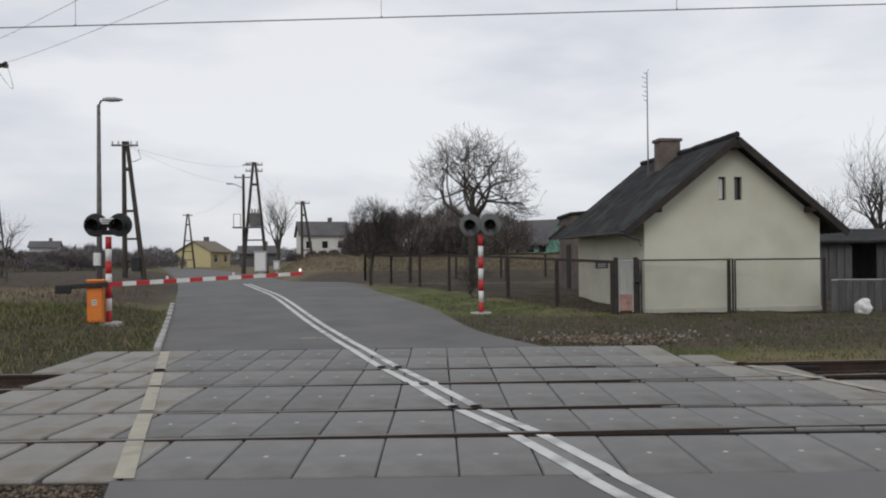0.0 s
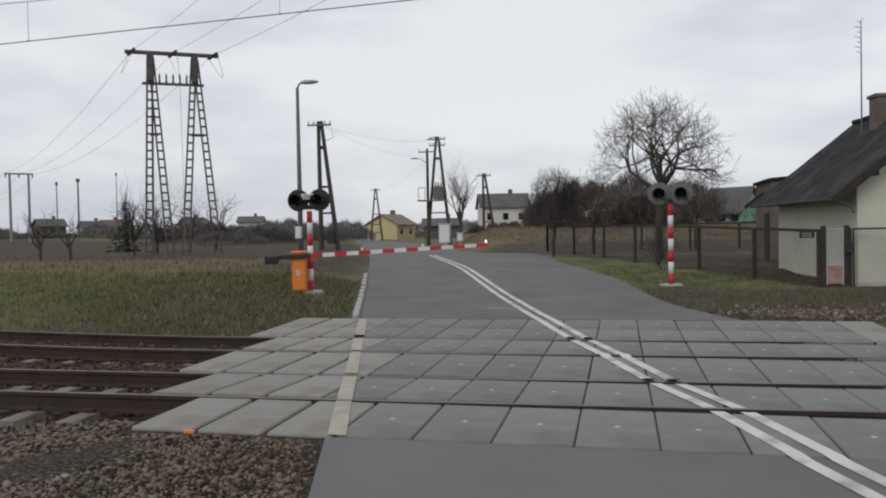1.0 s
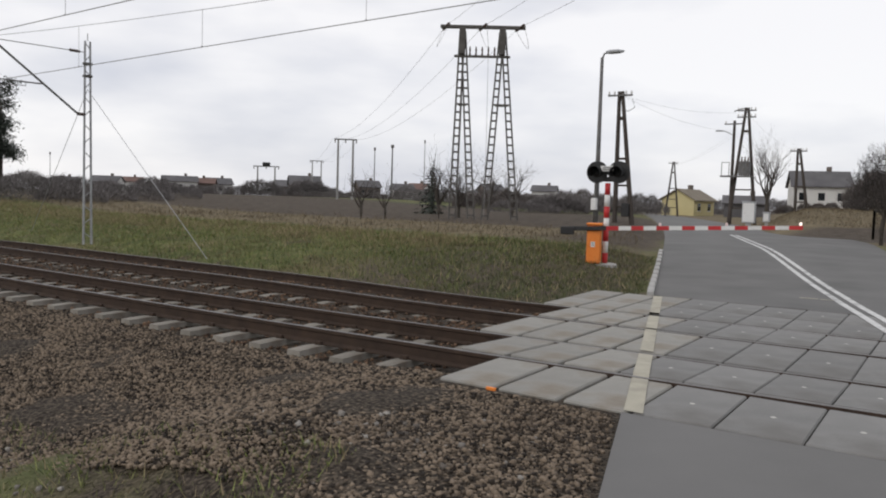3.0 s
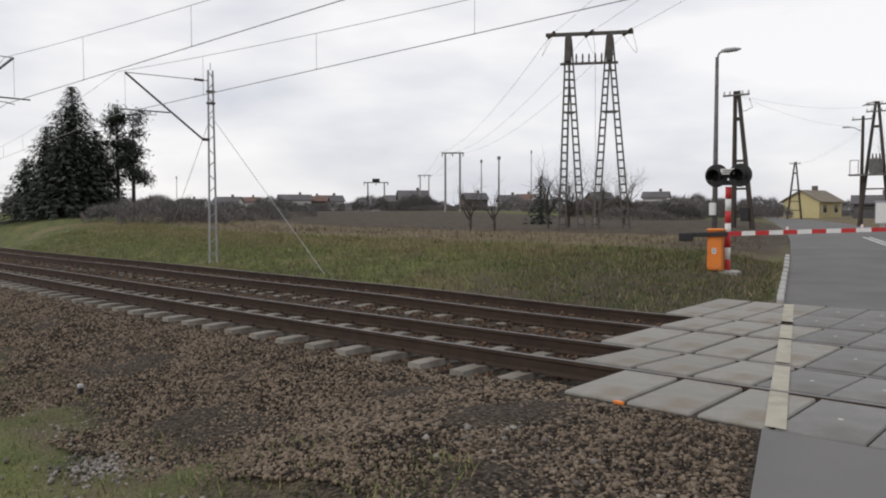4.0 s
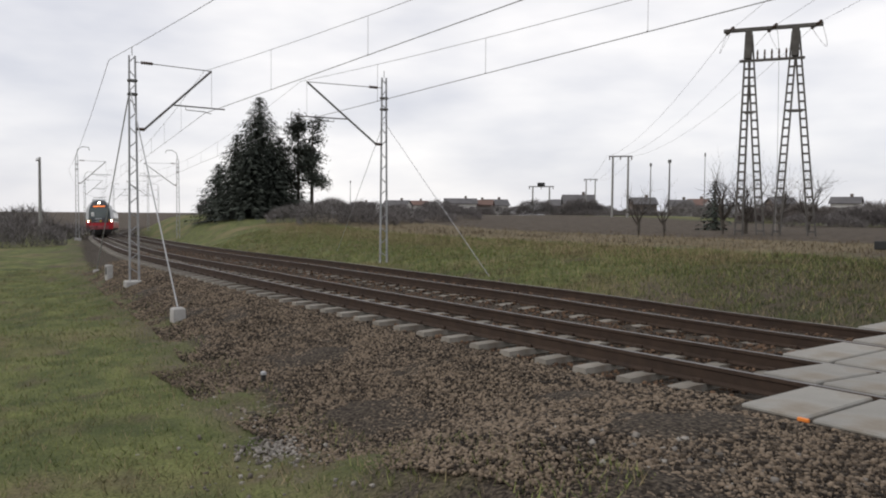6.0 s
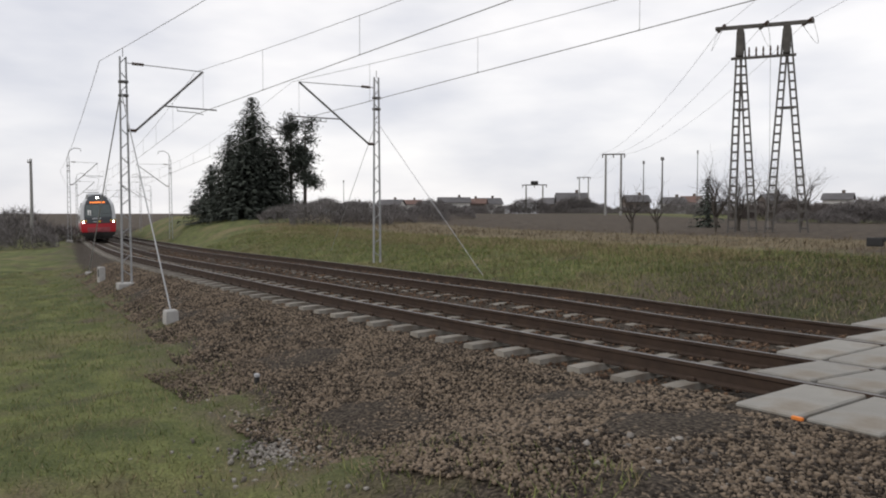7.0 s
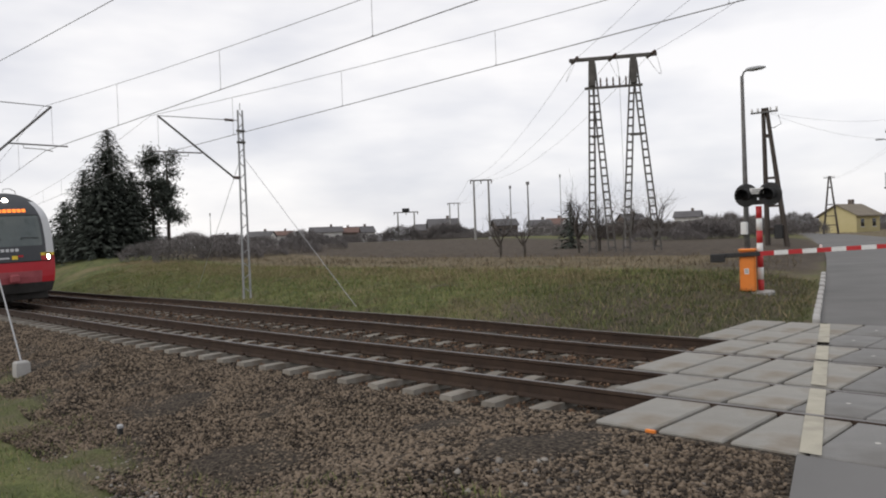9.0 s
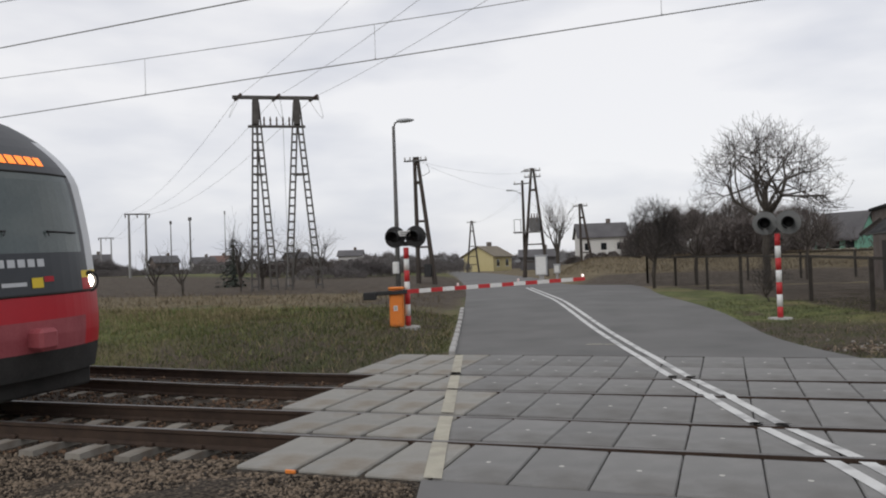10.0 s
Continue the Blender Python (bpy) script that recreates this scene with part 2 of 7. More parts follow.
# ---- mesh helpers ----
class MB:
    """Collects vertices and faces of one mesh."""

    def __init__(self):
        self.v, self.f = [], []

    def add(self, verts, faces):
        k = len(self.v)
        self.v.extend(tuple(p) for p in verts)
        self.f.extend(tuple(i + k for i in q) for q in faces)
        return self

    def box(self, c, size, bevel=0.0, m=None):
        hx, hy, hz = (s / 2 for s in size)
        c = Vector(c)
        if bevel <= 0:
            vs = [Vector((sx * hx, sy * hy, sz * hz)) for sx in (-1, 1) for sy in (-1, 1) for sz in (-1, 1)]
            fs = [(0, 1, 3, 2), (4, 6, 7, 5), (0, 4, 5, 1), (2, 3, 7, 6), (0, 2, 6, 4), (1, 5, 7, 3)]
        else:
            b, vs, ix = bevel, [], {}
            for sx in (-1, 1):
                for sy in (-1, 1):
                    for sz in (-1, 1):
                        for a in range(3):
                            p = [hx - b, hy - b, hz - b]
                            p[a] += b
                            ix[sx, sy, sz, a] = len(vs)
                            vs.append(Vector((sx * p[0], sy * p[1], sz * p[2])))
            fs = []
            ring = ((-1, -1), (1, -1), (1, 1), (-1, 1))
            for a in range(3):
                for s in (-1, 1):
                    q = []
                    for u, w in ring:
                        k = [0, 0, 0]
                        k[a], k[(a + 1) % 3], k[(a + 2) % 3] = s, u, w
                        q.append(ix[k[0], k[1], k[2], a])
                    fs.append(tuple(q) if s > 0 else tuple(reversed(q)))
                for u, w in ring:
                    q = []
                    for s, ax in ((-1, (a + 1) % 3), (1, (a + 1) % 3), (1, (a + 2) % 3), (-1, (a + 2) % 3)):
                        k = [0, 0, 0]
                        k[a], k[(a + 1) % 3], k[(a + 2) % 3] = s, u, w
                        q.append(ix[k[0], k[1], k[2], ax])
                    fs.append(tuple(q) if u * w > 0 else tuple(reversed(q)))
            for sx in (-1, 1):
                for sy in (-1, 1):
                    for sz in (-1, 1):
                        q = tuple(ix[sx, sy, sz, a] for a in range(3))
                        fs.append(q if sx * sy * sz > 0 else tuple(reversed(q)))
        if m is not None:
            vs = [m @ p for p in vs]
        return self.add([c + p for p in vs], fs)

    def tube(self, p, q, r, r2=None, n=6, cap=True):
        p, q = Vector(p), Vector(q)
        r2 = r if r2 is None else r2
        d = (q - p).normalized()
        a = d.orthogonal().normalized()
        b = d.cross(a)
        vs = []
        for o, rr in ((p, r), (q, r2)):
            vs += [o + (a * math.cos(2 * math.pi * i / n) + b * math.sin(2 * math.pi * i / n)) * rr for i in range(n)]
        fs = [(i, (i + 1) % n, n + (i + 1) % n, n + i) for i in range(n)]
        if cap:
            fs += [tuple(reversed(range(n))), tuple(range(n, 2 * n))]
        return self.add(vs, fs)

    def path(self, pts, r, n=5):
        """A round bar along points."""
        pts = [Vector(p) for p in pts]
        vs, fs = [], []
        for i, p in enumerate(pts):
            d = (pts[min(i + 1, len(pts) - 1)] - pts[max(i - 1, 0)]).normalized()
            a = d.cross(Vector((0.01, 0.02, 1))).normalized()
            b = d.cross(a)
            rr = r[i] if isinstance(r, (list, tuple)) else r
            vs += [p + (a * math.cos(2 * math.pi * k / n) + b * math.sin(2 * math.pi * k / n)) * rr for k in range(n)]
        for i in range(len(pts) - 1):
            fs += [(i * n + k, i * n + (k + 1) % n, (i + 1) * n + (k + 1) % n, (i + 1) * n + k) for k in range(n)]
        fs += [tuple(reversed(range(n))), tuple(range((len(pts) - 1) * n, len(pts) * n))]
        return self.add(vs, fs)

    def beam(self, p, q, w, h, bevel=0.0):
        """A bar of rectangular section from p to q, h in the upright direction."""
        p, q = Vector(p), Vector(q)
        d = q - p
        x = d.normalized()
        y = Vector((0, 0, 1)).cross(x)
        y = y.normalized() if y.length > 1e-4 else Vector((0, 1, 0))
        z = x.cross(y)
        m = Matrix((x, y, z)).transposed()
        return self.box((p + q) / 2, (d.length, w, h), bevel, m)

    def sweep(self, rings, closed=True, caps=True):
        """A skin over rings of equal length."""
        n = len(rings[0])
        vs = [p for r in rings for p in r]
        fs = []
        for i in range(len(rings) - 1):
            for k in range(n if closed else n - 1):
                fs.append((i * n + k, i * n + (k + 1) % n, (i + 1) * n + (k + 1) % n, (i + 1) * n + k))
        if caps and closed:
            fs += [tuple(reversed(range(n))), tuple(range((len(rings) - 1) * n, len(rings) * n))]
        return self.add(vs, fs)

    def lathe(self, prof, c=(0, 0, 0), n=16, m=None):
        rings = []
        for r, z in prof:
            ring = [Vector((r * math.cos(2 * math.pi * k / n), r * math.sin(2 * math.pi * k / n), z)) for k in range(n)]
            rings.append([Vector(c) + (m @ p if m is not None else p) for p in ring])
        return self.sweep(rings)

    def mesh(self, name, smooth=False):
        me = bpy.data.meshes.new(name)
        me.from_pydata(self.v, [], self.f)
        if smooth:
            me.polygons.foreach_set("use_smooth", [True] * len(me.polygons))
        me.update()
        return me


def part(name, mb, material, parent=None, label="", smooth=False):
    ob = new(name, mb.mesh(name, smooth) if isinstance(mb, MB) else mb)
    if material and not ob.data.materials:
        ob.data.materials.append(material)
    if parent:
        ob.parent = parent
    if label:
        tagged(ob, label)
    return ob


def thing(name, label, category, at=(0, 0, 0), turn=0.0, group=""):
    ob = new(name)
    ob.matrix_basis = pose(*at, 0, 0, turn)
    return tagged(ob, label, category, group)


def np_mesh(name, verts, faces, material):
    me = bpy.data.meshes.new(name)
    nv, nf, k = len(verts), len(faces), faces.shape[1]
    me.vertices.add(nv)
    me.vertices.foreach_set("co", np.asarray(verts, np.float32).ravel())
    me.loops.add(nf * k)
    me.loops.foreach_set("vertex_index", np.asarray(faces, np.int32).ravel())
    me.polygons.add(nf)
    me.polygons.foreach_set("loop_start", np.arange(0, nf * k, k, dtype=np.int32))
    me.update(calc_edges=True)
    me.validate()
    me.materials.append(material)
    return me


# ---- the plan: two curved tracks, a road across them ----
X0, Y0, R0 = -7.5, 1.2, 290.0   # the near track's curve: nearest point and radius
GAP = 3.22                      # between the tracks' centre lines
PITCH = 0.65                    # width of the crossing's slabs


# the near track's centre line, walked in small steps: a curve that eases off beyond the masts
_S = np.arange(-420.0, 200.0, 0.5)
_K = np.interp(_S, [-100, -70, -45, -22, 14, 40], [1 / 434, 1 / 2267, 0.0, 1 / 177, 1 / R0, 0.0])
_A = np.concatenate([[0], np.cumsum((_K[1:] + _K[:-1]) * 0.25)])
_A -= np.interp(0.0, _S, _A)
_CX = np.concatenate([[0], np.cumsum(np.cos((_A[1:] + _A[:-1]) / 2) * 0.5)])
_CY = np.concatenate([[0], np.cumsum(np.sin((_A[1:] + _A[:-1]) / 2) * 0.5)])
_CX += X0 - np.interp(0.0, _S, _CX)
_CY += Y0 - np.interp(0.0, _S, _CY)


def track_turn(s):
    return float(np.interp(s, _S, _A))


def dip(s):
    """How far the line has fallen at s, on a gentle grade away from the crossing."""
    u = np.clip(-np.asarray(s, float) - 12.0, 0.0, 130.0)
    return -0.016 * u * u / (u + 6.0)


def on_track(s, d=0.0, z=0.0):
    """A point s metres along the near track (from X0), d metres to its inner side."""
    a = track_turn(s)
    return Vector((float(np.interp(s, _S, _CX)) - d * math.sin(a), float(np.interp(s, _S, _CY)) + d * math.cos(a), z + float(dip(s))))


def far_lift(s):
    """The far track lies a little higher once it has left the deck."""
    return 0.075 * float(sm(s, 3.0, -3.0))


def rail_z(d):
    return 0.022 - 0.038 * (d + 0.75) if d < 1.5 else -0.022 - 0.012 * (d - GAP + 0.75)


def sm(x, a, b):
    t = np.clip((x - a) / (b - a), 0, 1)
    return t * t * (3 - 2 * t)


def road_bend(y):
    return 0.0007 * np.maximum(np.asarray(y, float) - 15, 0) ** 2


def road_left(y):
    return -0.62 - 0.312 * y - road_bend(y)


def road_right(y):
    return 6.25 - 0.312 * y - road_bend(y) + 0.4 * sm(y, 12, 5) + 0.7 * sm(y, 9, 17) + 1.9 * sm(y, 20, 36) - 2.4 * sm(y, 43, 55)


def road_z(y):
    return 0.36 * sm(y, 9.0, 22.0) - 0.05 * sm(y, -2.0, -12.0)


def track_d(x, y):
    return (y - np.interp(x, _CX, _CY)) * np.cos(np.interp(x, _CX, _A))


def ground_z(x, y):
    x, y = np.asarray(x, float), np.asarray(y, float)
    d = track_d(x, y)
    shoulder = np.interp(x, [-60, -28, -15, -8, -4], [-2.3, -2.6, -3.2, -4.1, -4.4])
    dl = np.where(d < -1.75, -1.75 + (d + 1.75) * 2.85 / (-shoulder - 1.55), d)
    left = np.interp(dl, [-400, -40, -9, -4.6, -1.75, -1.3, 1.0, 1.4, GAP - 1.2, GAP - 0.72, GAP - 0.6, GAP + 0.6, GAP + 0.72, 4.7, 5.4, 6.0, 8.0, 10.5, 14, 30, 60, 400],
                     [-1.2, -1.1, -0.95, -0.80, -0.27, -0.245, -0.24, -0.20, -0.20, -0.23, -0.165, -0.185, -0.28, -0.28, -0.50, -0.45, -0.05, 0.25, 0.42, 0.65, 0.7, 0.7])
    left = left + sm(x, -28, -48) * sm(dl, -2.2, -5.0) * 0.75
    left = left + sm(x, -35, -80) * sm(d, 5.5, 12) * 0.9 + dip(x - X0) * sm(d, 9, 5)
    left = left + 0.07 * sm(x, -5, -11) * sm(d, 1.6, 2.2) * sm(d, 5.3, 4.6)
    right = np.interp(d, [-400, -40, -5, -1.75, -1.3, 4.7, 5.2, 6.4, 9, 14, 22, 60, 400], [-0.9, -0.8, -0.5, -0.27, -0.245, -0.28, -0.30, -0.10, -0.02, 0.10, 0.30, 0.4, 0.6])
    side = sm(x - road_left(y), 2.0, 5.0)
    z = left * (1 - side) + right * side
    # gravel heaped against the deck
    heap = sm(x, -5.5, -2.2) * sm(d, -6.5, -4.0) * sm(d, -1.3, -1.7) * (1 - side)
    z = z * (1 - heap) + (-0.03) * heap
    # the road's bed and verges
    out = np.maximum(road_left(y) - x, x - road_right(y))
    near_track = sm(d, -2.6, -1.9) * sm(d, 6.6, 6.1)
    w = np.where(d < 0, sm(out, 3.6, 0.15), sm(out, 2.6, 0.2)) * (1 - near_track)
    z = z * (1 - w) + (road_z(y) - 0.035) * w
    # the gardens climb gently beyond the fence
    bear = np.degrees(np.arctan2(1.9 - x, y + 6.7))
    z = z + 1.5 * sm(y, 33, 66) * sm(bear, 12.5, 8.5) * sm(bear, -40, -25)
    far = sm(np.hypot(x, y), 120, 600)
    return z * (1 - far) + 0.6 * far


def uneven(x, y):
    return 0.035 * (np.sin(x * 1.9 + 0.7 * np.sin(y * 1.3)) * np.sin(y * 2.3 + 1.1 * np.sin(x * 0.9))) + 0.02 * np.sin(x * 5.1 + y * 3.3) * np.sin(y * 4.7 - x * 1.7)


def gz(x, y):
    return float(ground_z(x, y))


def axis(lo, hi, step, far, grow=1.13):
    a = list(np.arange(lo, hi + 1e-6, step))
    s = step
    while a[-1] < far:
        s *= grow
        a.append(a[-1] + s)
    s = step
    while a[0] > -far:
        s *= grow
        a.insert(0, a[0] - s)
    return np.array(a)


# ---- ground ----
def soil_material():
    m = bpy.data.materials.new("ground_soil")
    m.use_nodes = True
    n, l = m.node_tree.nodes, m.node_tree.links
    p = n["Principled BSDF"]
    p.inputs["Roughness"].default_value, p.inputs["Specular IOR Level"].default_value = 0.95, 0.2
    tc = n.new("ShaderNodeTexCoord")
    at = n.new("ShaderNodeAttribute")
    at.attribute_name = "soil"
    sep = n.new("ShaderNodeSeparateColor")
    l.new(at.outputs["Color"], sep.inputs["Color"])

    def noise_of(scale, detail=5.0):
        t = n.new("ShaderNodeTexNoise")
        t.inputs["Scale"].default_value, t.inputs["Detail"].default_value = scale, detail
        l.new(tc.outputs["Object"], t.inputs["Vector"])
        return t.outputs["Fac"]

    def blend(fac, a, b):
        x = n.new("ShaderNodeMix")
        x.data_type = "RGBA"
        l.new(fac, x.inputs["Factor"])
        for key, v in (("A", a), ("B", b)):
            if isinstance(v, tuple):
                x.inputs[key].default_value = (*v, 1)
            else:
                l.new(v, x.inputs[key])
        return x.outputs["Result"]

    def ramp(src, lo, hi):
        r = n.new("ShaderNodeMapRange")
        r.inputs["From Min"].default_value, r.inputs["From Max"].default_value = lo, hi
        l.new(src, r.inputs["Value"])
        return r.outputs["Result"]

    def edge(weight, nz):
        a = n.new("ShaderNodeMath")
        a.operation = "ADD"
        l.new(weight, a.inputs[0])
        l.new(nz, a.inputs[1])
        return ramp(a.outputs[0], 0.82, 1.18)

    big, mid, fine = noise_of(0.22), noise_of(1.6), noise_of(28.0, 3.0)
    grass = blend(ramp(mid, 0.35, 0.68), (0.072, 0.088, 0.032), (0.165, 0.178, 0.064))
    grass = blend(ramp(noise_of(0.9), 0.56, 0.70), grass, (0.105, 0.084, 0.056))
    grass = blend(ramp(big, 0.50, 0.68), grass, (0.200, 0.165, 0.088))
    dry = blend(ramp(mid, 0.35, 0.65), (0.125, 0.100, 0.061), (0.21, 0.170, 0.104))
    plough = blend(ramp(mid, 0.35, 0.65), (0.062, 0.049, 0.037), (0.110, 0.088, 0.066))
    stone = blend(ramp(fine, 0.38, 0.64), (0.024, 0.018, 0.013), (0.090, 0.073, 0.055))
    col = blend(edge(sep.outputs["Green"], mid), grass, dry)
    col = blend(edge(sep.outputs["Blue"], mid), col, plough)
    col = blend(edge(sep.outputs["Red"], mid), col, stone)
    dark = blend(ramp(fine, 0.3, 0.7), (0.55, 0.55, 0.55), (1.25, 1.25, 1.25))
    mul = n.new("ShaderNodeMix")
    mul.data_type, mul.blend_type = "RGBA", "MULTIPLY"
    mul.inputs["Factor"].default_value = 1.0
    l.new(col, mul.inputs["A"])
    l.new(dark, mul.inputs["B"])
    l.new(mul.outputs["Result"], p.inputs["Base Color"])
    bp = n.new("ShaderNodeBump")
    bp.inputs["Strength"].default_value, bp.inputs["Distance"].default_value = 0.8, 0.04
    l.new(fine, bp.inputs["Height"])
    l.new(bp.outputs["Normal"], p.inputs["Normal"])
    return m


def soil_at(x, y):
    """How much of ballast, dry grass and ploughed earth lies at a place."""
    d = track_d(x, y)
    out = np.maximum(road_left(y) - x, x - road_right(y))
    edge = np.interp(x, [-60, -28, -15, -8, -4, 3], [-2.3, -2.6, -3.2, -4.1, -4.4, -4.4])
    bal = sm(d, edge - 0.3, edge + 0.3) * sm(d, 5.6, 5.1)
    bal = np.maximum(bal, 0.9 * sm(d, -6.2, -4.2) * sm(d, 0, -1) * sm(x, -5.0, -3.0) * sm(x, 3, 1))
    bal = np.maximum(bal, 0.75 * sm(np.hypot((x - 5.3) / 1.9, (y - 9.3) / 1.5), 1.2, 0.6))
    leftside = sm(x - road_left(y), 1.0, -1.0)
    dry = leftside * sm(d, 13.5, 19) * sm(d, 70, 55) * 0.9 + (1 - leftside) * sm(y, 27, 34) * 0.85
    dry = np.maximum(dry, 0.45 * leftside * sm(x, -20, -6) * sm(d, 8, 12))
    pl = leftside * (sm(d, 22, 27) * sm(d, 74, 64) * 0.95 + 0.75 * sm(x, -14, -9) * sm(d, 14, 18) * sm(d, 40, 32)) + 0.9 * sm(np.hypot(x, y), 140, 170)
    pl = np.maximum(pl, 0.62 * leftside * sm(x, -17, -9) * sm(d, 5.2, 6.0) * sm(d, 22, 14))
    pl = np.maximum(pl, 0.46 * sm(d, edge - 1.7, edge - 0.5) * sm(d, 0, -1) * sm(x, 2, -2))
    pl = np.maximum(pl, (1 - leftside) * sm(y, 33, 35) * sm(y, 47, 43) * sm(x, -8, -4) * 0.95)
    garden = (1 - leftside) * sm(x - (12.6 - 0.41 * y), -0.4, 0.4) * sm(y, 13, 15) * sm(y, 34, 32)
    pl = np.maximum(pl, 0.80 * garden)
    pl = np.maximum(pl, 0.66 * (1 - leftside) * sm(y, 7, 8.5) * sm(y, 16, 13))
    return np.stack([bal, np.clip(dry, 0, 1), np.clip(pl, 0, 1), np.ones_like(bal)], -1)


def build_ground():
    xs, ys = axis(-32, 16, 0.3, 3000), axis(-11, 26, 0.3, 3000)
    gx, gy = np.meshgrid(xs, ys)
    z = ground_z(gx, gy)
    d = track_d(gx, gy)
    out = np.maximum(road_left(gy) - gx, gx - road_right(gy))
    z = z + uneven(gx, gy) * sm(out, 0.6, 1.8) * (1 - sm(d, -2.5, -1.8) * sm(d, 5.6, 5.0))
    nx, ny = len(xs), len(ys)
    i = np.arange(ny - 1)[:, None] * nx + np.arange(nx - 1)[None]
    faces = np.stack([i, i + 1, i + nx + 1, i + nx], -1).reshape(-1, 4)
    me = np_mesh("ground", np.stack([gx, gy, z], -1).reshape(-1, 3), faces, soil_material())
    me.polygons.foreach_set("use_smooth", [True] * len(me.polygons))
    layer = me.color_attributes.new("soil", "FLOAT_COLOR", "POINT")
    layer.data.foreach_set("color", soil_at(gx, gy).astype(np.float32).ravel())
    tagged(new("ground", me), "winter grass, dry fields and stony trackside earth", "ground", kind="structure")


build_ground()


# ---- road ----
def strip(name, left, right, ys, lift, material, label, category="road", cols=6):
    mb = MB()
    rings = []
    for y in ys:
        a, b = float(left(y)), float(right(y))
        rings.append([Vector((a + (b - a) * k / cols, y, float(road_z(y)) + lift + 0.03 * float(sm(abs(y - 3.5), 4.3, 7.0)) * math.sin(math.pi * k / cols))) for k in range(cols + 1)])
    mb.sweep(rings, closed=False)
    ob = part(name, mb, material, None, "", True)
    return tagged(ob, label, category, kind="structure")


SLAB_NEAR, SLAB_FAR = -0.67, 7.72
strip("road_far", road_left, lambda y: road_right(y), [SLAB_FAR + 0.01] + list(np.linspace(8.2, 30, 30)) + list(np.linspace(33, 200, 30)), 0.0, M_ASPHALT, "worn grey asphalt road beyond the tracks", "road")
strip("road_near", lambda y: road_left(y) + 0.0, lambda y: 9.3 - 0.312 * y, list(np.linspace(-60, -12, 12)) + list(np.linspace(-11, SLAB_NEAR, 14)), -0.012, M_ASPHALT, "worn grey asphalt road before the tracks", "road")


# ---- level crossing of concrete slabs ----
# rows: inner distance from, to (metres past the near track), first and last joint, heights of both edges
ROWS = [(-2.02, -0.855, -3.5, 14.5, 0.0, 0.014), (-0.64, 0.64, -4.5, 13.5, 0.014, -0.03), (0.855, GAP - 0.855, -5.5, 12.5, -0.034, -0.024),
        (GAP - 0.64, GAP + 0.64, -5.5, 11.5, -0.024, -0.036), (GAP + 0.855, 5.15, -6.5, 10.5, -0.038, -0.025), (5.19, 6.36, -6.5, 9.5, -0.025, 0.0)]
YC = 1.36   # the near track's centre line at the crossing


def slab_row_y(d):
    return YC + d


def build_crossing():
    crossing = thing("level_crossing", "concrete slab deck of the crossing between and beside the rails", "crossing")
    tagged(crossing, kind="structure")
    for d0, d1, k0, k1, z0, z1 in ROWS:
        w = PITCH - 0.013
        mb = MB()
        dep = d1 - d0
        mb.box((0, 0, 0), (w, dep, 0.16), 0.012)
        me = mb.mesh("slab")
        plug = MB().lathe([(0.0, -0.02), (0.024, -0.02), (0.024, 0.0), (0.0, 0.001)], n=8).mesh("lifting_plug")
        plug.materials.append(M_PLUG)
        me.materials.append(M_SLAB)
        lite = MB().box((0, 0, 0), (PITCH - 0.058, dep, 0.16), 0.016).mesh("slab")
        lite.materials.append(M_SLAB_LIGHT)
        k = k0
        while k < k1:
            x = (k + 0.5) * PITCH
            yc = slab_row_y((d0 + d1) / 2)
            trodden = x > float(road_left(yc)) + 0.25 and x < float(road_right(yc)) + 0.9
            ob = new("slab", me if trodden else lite)
            ob.parent = crossing
            tilt = math.degrees(math.atan2(z1 - z0, d1 - d0))
            ob.matrix_basis = pose(x + random.uniform(-0.004, 0.004), yc, (z0 + z1) / 2 - 0.08 + random.uniform(-0.005, 0.003), tilt, random.uniform(-0.25, 0.25), random.uniform(-0.15, 0.15))
            if trodden and random.random() < 0.93:
                pl = new("lifting_plug", plug)
                pl.parent = ob
                pl.matrix_basis = pose(0, 0, 0.0815)
            k += 1
    # black strips added beside the rails, within the deck, painting the grooves' shade
    for d_mid in (0.0, GAP):
        for side in (-0.75, 0.75):
            for o in (-0.06, 0.065):
                d = d_mid + side
                y = YC + d + o
                part("groove_shade", MB().box((2.7, y, rail_z(d) - 0.062), (10.6, 0.045, 0.06)), M_HOOD, crossing, "black strip painting the groove's shade along the rail")
    part("reflector", MB().box((-1.66, YC - 2.035, -0.03), (0.10, 0.03, 0.05), 0.006), M_ORANGE, crossing, "orange mark on the slab edge")
    return crossing


M_PLUG = mat("pale_mortar", (0.42, 0.41, 0.37), (0.55, 0.54, 0.50), 20, 0.9, 0.1, 80)
build_crossing()


# ---- railway tracks ----
RAIL_PROFILE = [(-0.037, 0.0), (0.037, 0.0), (0.037, -0.038), (0.016, -0.052), (0.015, -0.150), (0.066, -0.176), (0.066, -0.192), (-0.066, -0.192), (-0.066, -0.176), (-0.015, -0.150), (-0.016, -0.052), (-0.037, -0.038)]


